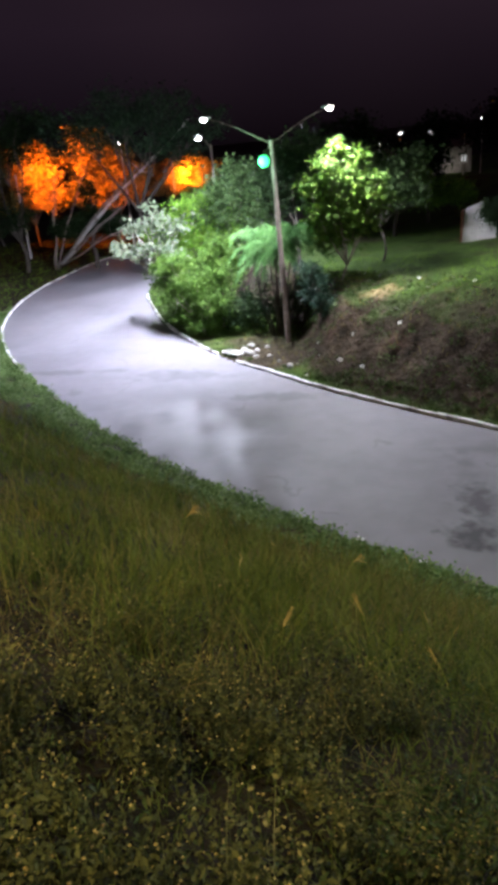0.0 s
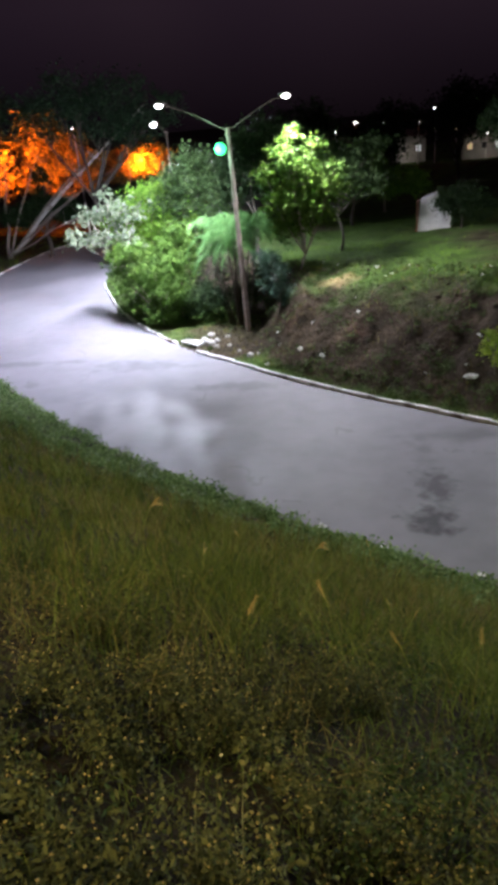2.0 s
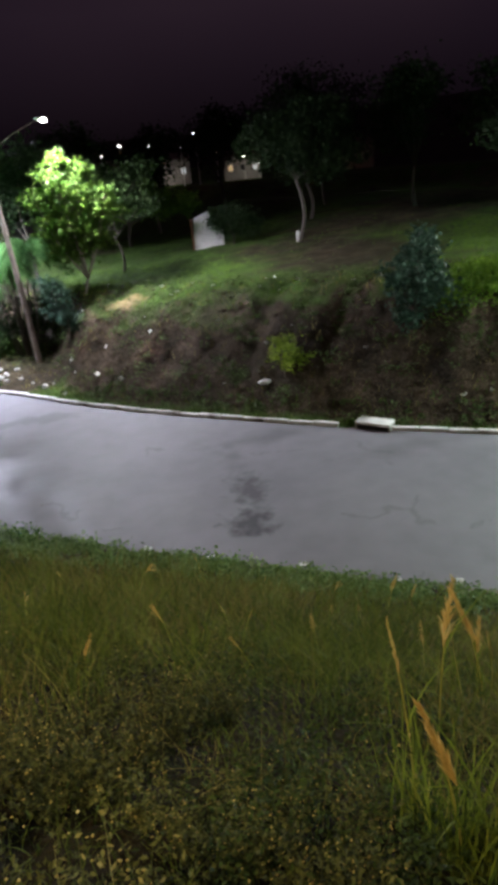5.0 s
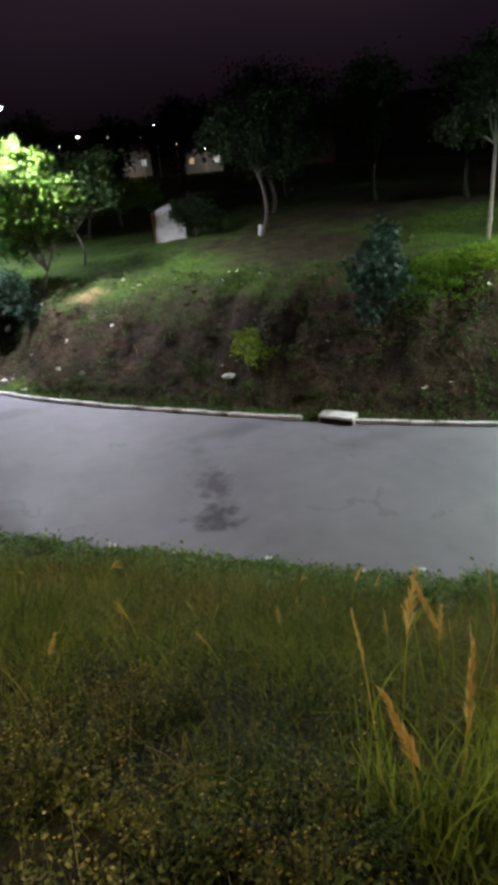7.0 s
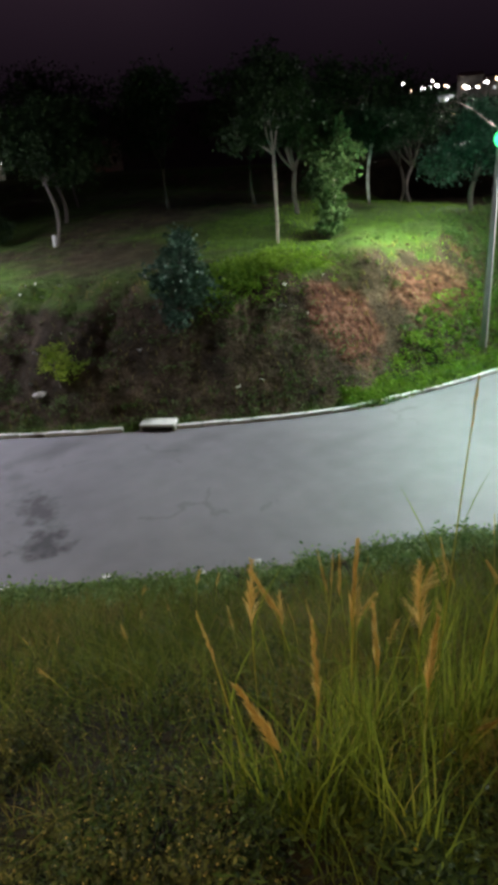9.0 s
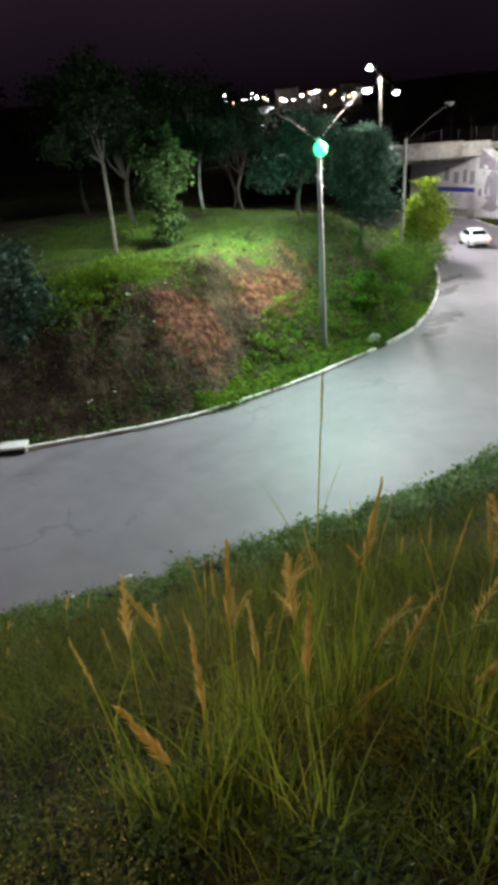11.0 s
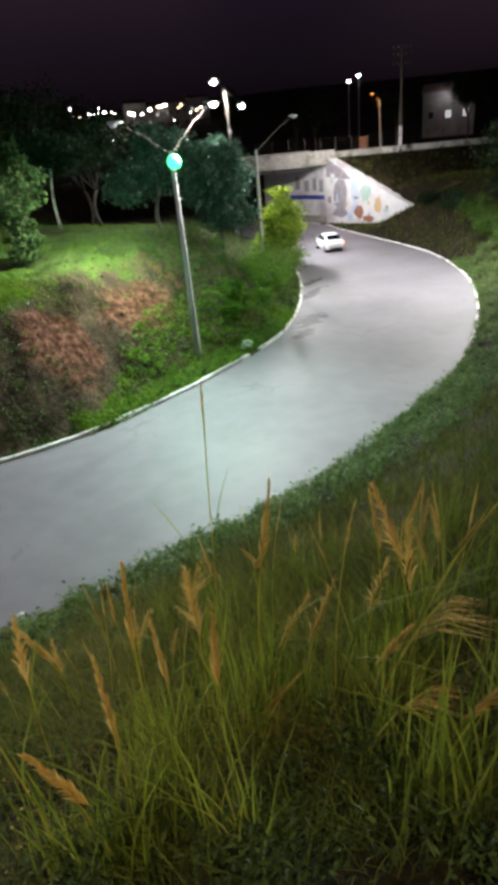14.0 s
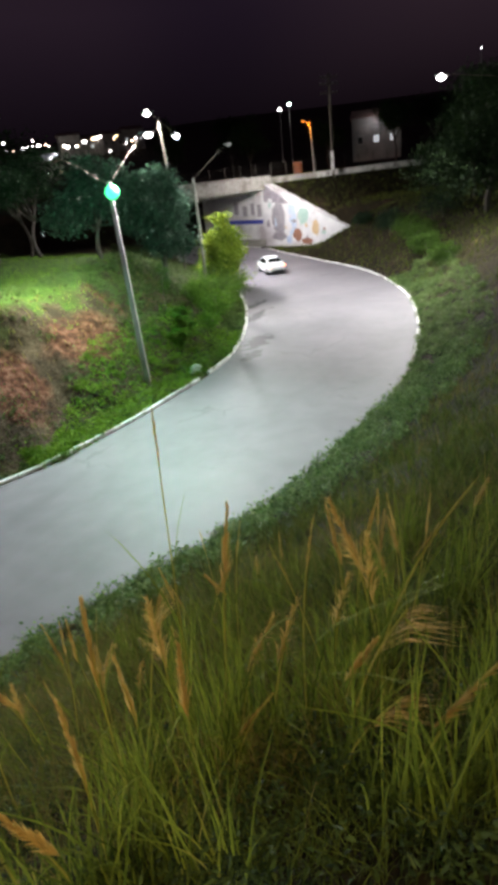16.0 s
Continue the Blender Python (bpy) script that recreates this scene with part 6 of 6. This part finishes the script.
# clods and pebbles on the far bank
m = 9000
i = gr.integers(0, len(INNER) - 1, m)
a, d = INNER[i], INNER[np.minimum(i + 1, len(INNER) - 1)] - INNER[i]
nrm = np.stack([-d[:, 1], d[:, 0]], 1) / (np.linalg.norm(d, axis=1)[:, None] + 1e-9)
c = a + nrm * gr.uniform(0.8, 8.0, (m, 1))
c = c[(c[:, 0] > -8) & (c[:, 0] < 32) & (np.hypot((c[:, 0] - 18.2) / 2.6, (c[:, 1] - 20.3) / 3.2) > 1)]
zc = ground(c[:, 0], c[:, 1])[0]
oct_v = np.array([(1, 0, 0), (-1, 0, 0), (0, 1, 0), (0, -1, 0), (0, 0, 1.0), (0, 0, -1.0)])
oct_f = np.array([(0, 2, 4), (2, 1, 4), (1, 3, 4), (3, 0, 4), (2, 0, 5), (1, 2, 5), (3, 1, 5), (0, 3, 5)])
cs = gr.exponential(0.035, (len(c), 1, 1)) + 0.02
cv = np.stack([c[:, 0], c[:, 1], zc + 0.01], 1)[:, None, :] + oct_v[None] * cs * gr.uniform(0.6, 1.4, (len(c), 6, 1)) * [1, 1, 0.7]
stuff("bank_clods", [(cv.reshape(-1, 3), (np.arange(len(c))[:, None, None] * 6 + oct_f[None]).reshape(-1, 3))], SOIL, "clods and pebbles of brown earth on the bank", "earth")

# ground cover round the foot of the green lamp
m = 1900
i = gr.integers(0, len(INNER) - 1, m * 6)
i = i[(INNER[i][:, 0] > 15) & (INNER[i][:, 0] < 34)][:m]
a, d = INNER[i], INNER[np.minimum(i + 1, len(INNER) - 1)] - INNER[i]
nrm = np.stack([-d[:, 1], d[:, 0]], 1) / (np.linalg.norm(d, axis=1)[:, None] + 1e-9)
c = a + nrm * gr.uniform(0.25, 4.2, (len(i), 1)) * np.clip((a[:, :1] - 14) / 8, 0.25, 1)
zc = ground(c[:, 0], c[:, 1])[0]
lump = gr.uniform(0.05, 0.26, len(c))
pts = np.stack([c[:, 0], c[:, 1], zc + lump * 0.5], 1).repeat(26, 0) + gr.normal(size=(len(c) * 26, 3)) * np.stack([lump * 0.9, lump * 0.9, lump * 0.4], 1).repeat(26, 0)
stuff("green_ground_cover", [leaf_mesh(pts, 0.12, 0.08, 1.2, 0.0, gr)], LAWN, "lush green ground cover beside the kerb", "weeds")

# grass along the foot of the far bank
m = 15000
i = gr.integers(0, len(INNER) - 1, m)
a, d = INNER[i], INNER[np.minimum(i + 1, len(INNER) - 1)] - INNER[i]
nrm = np.stack([-d[:, 1], d[:, 0]], 1) / (np.linalg.norm(d, axis=1)[:, None] + 1e-9)
c = a + d * gr.uniform(0, 1, (m, 1)) + nrm * (0.22 + gr.uniform(0, 1, (m, 1)) ** 1.6 * 1.7)
c = c[(c[:, 0] > -3.5) & (c[:, 0] < 30) & (wobble(c[:, 0], c[:, 1], 1.9, 4.0) + gr.normal(size=m) * 0.35 > -0.2)]
base = np.stack([c[:, 0], c[:, 1], ground(c[:, 0], c[:, 1])[0] - 0.02], 1)
stuff("kerbside_grass", [blade_mesh(base, gr.uniform(0.1, 0.38, len(base)), np.full(len(base), 0.028), gr.uniform(0.2, 1.0, len(base)), gr, 3)], LAWN_DIM, "rough green grass along the foot of the bank", "grass")

# lush weeds hanging over the edge of the lawn
m = 620
cx, cy = gr.normal(15.6, 1.5, m), gr.normal(23.2, 0.9, m)
zc = ground(cx, cy)[0]
lump = gr.uniform(0.12, 0.4, m)
pts = np.stack([cx, cy, zc + lump * 0.5], 1).repeat(24, 0) + gr.normal(size=(m * 24, 3)) * np.stack([lump * 0.7, lump * 0.7, lump * 0.4], 1).repeat(24, 0)
stuff("edge_weeds", [leaf_mesh(pts, 0.17, 0.07, 0.8, 0.2, gr)], LAWN, "lush green weeds hanging over the edge of the lawn", "weeds")

# scrub on the far bank
m = 9500
i = gr.integers(0, len(INNER) - 1, m)
a, d = INNER[i], INNER[np.minimum(i + 1, len(INNER) - 1)] - INNER[i]
nrm = np.stack([-d[:, 1], d[:, 0]], 1) / (np.linalg.norm(d, axis=1)[:, None] + 1e-9)
c = a + nrm * gr.uniform(0.35, 9.0, (m, 1))
dd = to_line(c[:, 0], c[:, 1], INNER[::2])
red = np.minimum(np.hypot((c[:, 0] - 18.2) / 2.0, (c[:, 1] - 20.3) / 2.6), np.hypot((c[:, 0] - 23.6) / 2.6, (c[:, 1] - 20.8) / 1.4))
ok = (c[:, 0] > -20) & (c[:, 0] < 56) & (red > 1) & ((wobble(c[:, 0], c[:, 1], 0.9, 5.0) + gr.normal(size=m) * 0.45 > 0.05) | (dd < 1.2) | (c[:, 0] > 13) & (dd < 3.6) & (gr.uniform(size=m) < 0.85) | (c[:, 0] > 25))
ok &= (c[:, 0] > -3.6) | (dd > 6) | (c[:, 0] < -11) | (gr.uniform(size=m) < 0.18)
c, dd = c[ok], dd[ok]
zc = ground(c[:, 0], c[:, 1])[0]
lump = gr.uniform(0.06, 0.36, len(c)) * np.where(dd < 1.2, 0.6, 1.0) * np.where(c[:, 0] > 26, 1.35, 1.0)
per = 24
pts = np.stack([c[:, 0], c[:, 1], zc + lump * 0.5], 1).repeat(per, 0) + gr.normal(size=(len(c) * per, 3)) * np.stack([lump * 0.9, lump * 0.9, lump * 0.45], 1).repeat(per, 0)
stuff("bank_scrub", [leaf_mesh(pts, 0.14, 0.08, 0.8, 0.0, gr)], SCRUB, "patchy low scrub growing on the earth bank", "scrub")
n = 26000
x, y = gr.uniform(-8, 34, n), gr.uniform(14, 44, n)
ok, base, dist = on_ground(x, y, 2, 0.5, 7.5)
ok &= (wobble(x, y, 1.3, 8.0) + gr.normal(size=n) * 0.4 > 0.2)
base = base[ok]
stuff("bank_dry_grass", [blade_mesh(base, gr.uniform(0.12, 0.4, len(base)), np.full(len(base), 0.03), gr.uniform(0.3, 1.0, len(base)), gr, 2)], DRY_GRASS, "withered grass and twigs on the earth bank", "grass")

# flowering weeds right below the camera, in uneven bushes with dark gaps
m = 2700
x, y, r = polar(m, 1.1, 5.4, 54, -34, gr, 1.0)
yaw = np.degrees(np.arctan2(-x, y))
ok, base, dist = on_ground(x, y, 1, 2, 60)
ok &= ((r > 2.0) | (gr.uniform(size=m) < 0.45)) & (r < 4.0 + 0.8 * wobble(x, y, 1.0, 2.0) + np.clip((yaw - 4) * 0.07, -2.4, 0.7)) & (wobble(x, y, 3.1, 6.0) + 0.6 * wobble(x, y, 7.0, 2.0) + 0.5 * wobble(x, y, 1.5, 3.0) + gr.normal(size=m) * 0.2 > 0.16)
plant = base[ok]
tall = gr.uniform(0.25, 0.62, len(plant)) * np.clip(0.8 + 0.6 * wobble(plant[:, 0], plant[:, 1], 3.4, 1.0), 0.35, 1.3)
per = gr.integers(2, 6, len(plant))
base = plant.repeat(per, 0)
n = len(base)
hh = tall.repeat(per) * gr.uniform(0.55, 1.15, n)
lean = gr.normal(size=(n, 2)) * 0.34 * hh[:, None]
leaves = 30
u = gr.uniform(0.2, 1.0, (n, leaves))
stem_pts = base[:, None, :] + np.concatenate([lean[:, None, :] * (u ** 1.5)[..., None], (hh[:, None] * u)[..., None]], 2) + gr.normal(size=(n, leaves, 3)) * [0.02, 0.02, 0.012]
stuff("flower_weed_leaves", [leaf_mesh(stem_pts.reshape(-1, 3), 0.031, 0.0145, 0.5, 0.0, gr), blade_mesh(base, hh * 1.02, np.full(n, 0.005), gr.uniform(0.0, 0.35, n), gr)], FLOWER_LEAF, "dense low brownish-green weeds on the top of the slope", "weeds")
heads = gr.choice([0, 1, 1, 2, 2, 3], n)
hp = base.repeat(heads, 0) + np.concatenate([lean.repeat(heads, 0) + gr.normal(size=(heads.sum(), 2)) * 0.028, (hh.repeat(heads) * gr.uniform(0.92, 1.12, heads.sum()))[:, None]], 1)
size = gr.uniform(0.0035, 0.0075, (len(hp), 1))
hv = (hp[:, None, :] + oct_v[None] * size[:, None, :] * gr.uniform(0.6, 1.3, (len(hp), 6, 1))).reshape(-1, 3)
hf = (np.arange(len(hp))[:, None, None] * 6 + oct_f[None]).reshape(-1, 3)
stuff("flower_weed_heads", [(hv, hf)], FLOWER_HEAD, "small dry yellow flower heads on the weeds", "flowers")

# foot and tip of the tall stalks nearest the top of the bank, and the form of the plume
STALKS = ((2.28, 1.79, 2.34, 1.71, 8.27, 3), (1.69, 1.85, 1.70, 1.83, 7.57, 0), (2.23, 1.52, 2.33, 1.36, 7.77, 0), (2.20, 0.97, 2.24, 0.87, 7.84, 3), (2.19, 1.20, 2.29, 1.01, 7.31, 2),
          (2.27, 1.46, 2.41, 1.21, 7.06, 2), (1.79, 1.44, 1.81, 1.42, 7.32, 1), (1.28, 1.66, 1.28, 1.66, 7.42, 0), (1.90, 1.30, 2.03, 1.08, 6.91, 1), (2.81, 0.72, 2.74, 0.96, 7.63, 2),
          (1.07, 1.57, 0.89, 1.68, 7.28, 1), (2.13, 1.81, 2.13, 1.81, 7.24, 2), (1.86, 1.82, 1.83, 1.85, 7.10, 0), (2.62, 0.98, 2.67, 0.85, 7.23, 2), (1.04, 1.94, 0.90, 2.01, 7.45, 3), (1.66, 0.36, 1.70, 0.04, 7.74, 1), (2.50, 0.72, 2.60, 0.22, 7.92, 0))

# clumps of long blades round the feet of the reeds
n = 34
x, y, r = polar(n, 1.5, 6.5, -40, -98, gr, 0.8)
cx = np.concatenate([x, [q[0] for q in STALKS]])
cy = np.concatenate([y, [q[1] for q in STALKS]])
per = 60
bx = cx.repeat(per) + gr.normal(size=len(cx) * per) * 0.085
by = cy.repeat(per) + gr.normal(size=len(cx) * per) * 0.085
ok, base, dist = on_ground(bx, by, 1, 3, 60)
base = base[ok]
stuff("reed_blades", [blade_mesh(base, gr.uniform(0.25, 0.95, len(base)), gr.uniform(0.005, 0.013, len(base)), gr.uniform(0.03, 0.5, len(base)), gr, 6)], REED_GREEN, "clumps of long arching green blades round the reed stalks", "grass")
x, y, r = polar(2000, 1.25, 7.5, -38, -98, gr, 0.9)
ok, base, dist = on_ground(x, y, 1, 3, 60)
ok &= wobble(x, y, 2.2, 3.0) + gr.normal(size=len(x)) * 0.3 > 0.1
base = base[ok]
stuff("low_blades", [blade_mesh(base, gr.uniform(0.12, 0.4, len(base)), gr.uniform(0.004, 0.009, len(base)), gr.uniform(0.3, 1.2, len(base)), gr, 5)], GRASS, "low curling grass blades between the reeds", "grass")
x, y, r = polar(11000, 1.15, 6.0, 40, -98, gr, 1.0)
ok, base, dist = on_ground(x, y, 1, 3, 60)
ok &= ((np.degrees(np.arctan2(-x, y)) < 0) & (wobble(x, y, 2.9, 5.0) + 0.6 * wobble(x, y, 6.5, 1.0) + gr.normal(size=len(x)) * 0.2 > 0.1)) | (gr.uniform(size=len(x)) < 0.02)
base = base[ok]
pts = base.repeat(6, 0) + gr.normal(size=(len(base) * 6, 3)) * [0.06, 0.06, 0.08] + [0, 0, 0.14]
stuff("ground_weeds", [leaf_mesh(pts, 0.05, 0.017, 0.3, 0.0, gr)], WEED_DARK, "dark leafy weeds on the ground between the reeds", "weeds")


def reed(k, foot, tip, seed, lean=(1.0, 0.0)):
    """One tall stalk from foot to tip with its long leaves and plume: slim, full, loose, almost bare, or a one-sided fan."""
    r, dr = random.Random(seed), np.random.default_rng(seed)
    root = thing("reed", foot, "tall reed stalk with a dry golden seed plume" if k != 3 else "tall thin reed stalk with a bare tip", "reed", "reeds on the slope")
    e = Vector(tip) - Vector(foot)
    h = e.length
    side = Vector((e.x, e.y, 0)) if math.hypot(e.x, e.y) > 0.03 else Vector((*lean, 0))
    side.normalize()
    knee = Vector((e.x * 0.25, e.y * 0.25, e.z * 0.6)) + Vector((r.uniform(-0.03, 0.03), r.uniform(-0.03, 0.03), 0)) * h
    n = 12
    pts = [knee * 2 * (u / n) * (1 - u / n) + e * (u / n) ** 2 for u in range(n + 1)]
    part("stem", tube([tuple(p) for p in pts], [(0.0046 if k == 3 else 0.0062) * (1 - 0.6 * u / n) + 0.001 for u in range(n + 1)], 5), REED_STEM, root, "thin yellow-green stem")
    ax = (pts[n] - pts[n - 2]).normalized()
    length = (0.58, 0.56, 0.52, 0.32, 0.42)[k] * min(1.0, 0.35 + h * 0.5)
    count = (90, 130, 80, 26, 32)[k]
    vs, fs, o = [], [], 0
    for q in range(count):
        u = q / count
        start = pts[n] - ax * length * (1 - u) * 0.92
        out = Vector((dr.normal(), dr.normal(), dr.normal() * 0.3))
        out = (out - ax * out.dot(ax)).normalized()
        if k == 4:
            out = (side + out * 0.25).normalized()
        spread = (0.14, 0.2, 0.28, 0.12, 0.7)[k]
        d = (ax + out * spread).normalized()
        ln = length * (0.24, 0.27, 0.34, 0.25, 0.85)[k] * (1.15 - 0.75 * u) * r.uniform(0.7, 1.2)
        wv = d.cross(Vector((0.2, 1, 0.3))).normalized() * (0.0036 if k != 4 else 0.0048)
        mid = start + d * ln * 0.55
        end = start + d * ln + out * ln * (0.04, 0.06, 0.15, 0.04, 0.35)[k] - Vector((0, 0, ln * (0.05, 0.08, 0.18, 0.05, 0.3)[k]))
        vs += [tuple(start - wv * 0.4), tuple(start + wv * 0.4), tuple(mid + wv), tuple(mid - wv), tuple(end)]
        fs += [(o, o + 1, o + 2, o + 3), (o + 3, o + 2, o + 4)]
        o += 5
    part("plume", (vs, fs), REED_PLUME, root, "dry golden seed plume")
    for q in range(4):
        w = 0.1 + 0.12 * q
        b = knee * 2 * w * (1 - w) + e * w * w
        v, f = blade_mesh(np.array([tuple(b)]), np.array([r.uniform(0.4, 0.75)]), np.array([r.uniform(0.008, 0.014)]), np.array([r.uniform(0.4, 1.2)]), dr, 7)
        lf = new("leaf", fast_mesh("leaf", v, f, REED_GREEN))
        lf.parent = root
    return root


for q, (fx, fy, tx, ty, tz, k) in enumerate(STALKS):
    reed(k, (fx, fy, gz(fx, fy) - 0.02), (tx, ty, tz), 300 + q)
rr = random.Random(9)
# the other reeds stand in loose clumps further down
kinds = []
for k, h, b in ((0, 1.3, 0.12), (1, 1.1, 0.28), (2, 1.2, 0.2), (3, 1.45, 0.1), (4, 1.0, 0.4)):
    a = rr.uniform(0, 2 * math.pi)
    px, py = (3.6, 2.4, 1.7, 3.3, 2.3)[k], (1.2, 3.4, 2.9, 2.0, 2.2)[k]
    zz = gz(px, py) - 0.02
    kinds.append(reed(k, (px, py, zz), (px + b * h * math.cos(a), py + b * h * math.sin(a), zz + h), 340 + k))
clumps = [(-rr.uniform(34, 92), rr.uniform(2.6, 6.5)) for _ in range(13)]
for c, (yaw, far) in enumerate(clumps):
    cx, cy = -math.sin(radians(yaw)) * far, math.cos(radians(yaw)) * far
    for _ in range(rr.randint(2, 4)):
        px, py = cx + rr.gauss(0, 0.22), cy + rr.gauss(0, 0.22)
        zz, sd, ds = ground(np.array([px]), np.array([py]))
        if sd[0] != 1 or ds[0] < 2.5:
            continue
        sc = rr.uniform(0.6, 0.95)
        m = pose(px, py, float(zz[0]) - 0.02, rr.uniform(-12, 12), rr.uniform(-12, 12), rr.uniform(0, 360)) @ Matrix.Diagonal((sc, sc, sc, 1))
        copy_thing(kinds[rr.choice((0, 1, 2, 2, 3, 3))], m).matrix_basis = m
# small loose plumes scattered over the slope
for k in range(22):
    yaw, far = rr.uniform(-30, 30), rr.uniform(3.8, 9.0)
    px, py = -math.sin(radians(yaw)) * far, math.cos(radians(yaw)) * far
    sc = rr.uniform(0.42, 0.62)
    m = pose(px, py, gz(px, py) - 0.02, rr.uniform(-14, 14), rr.uniform(-10, 18), rr.uniform(0, 360)) @ Matrix.Diagonal((sc, sc, sc, 1))
    copy_thing(kinds[(2, 4, 3)[k % 3]], m).matrix_basis = m
# two stalks with broad drooping fans
for fx, fy, tx, ty, tz in ((2.1, 0.74, 2.16, 0.44, 7.49), (1.83, 0.72, 1.91, 0.41, 7.24)):
    reed(4, (fx, fy, gz(fx, fy) - 0.02), (tx, ty, tz), int(tz * 100))
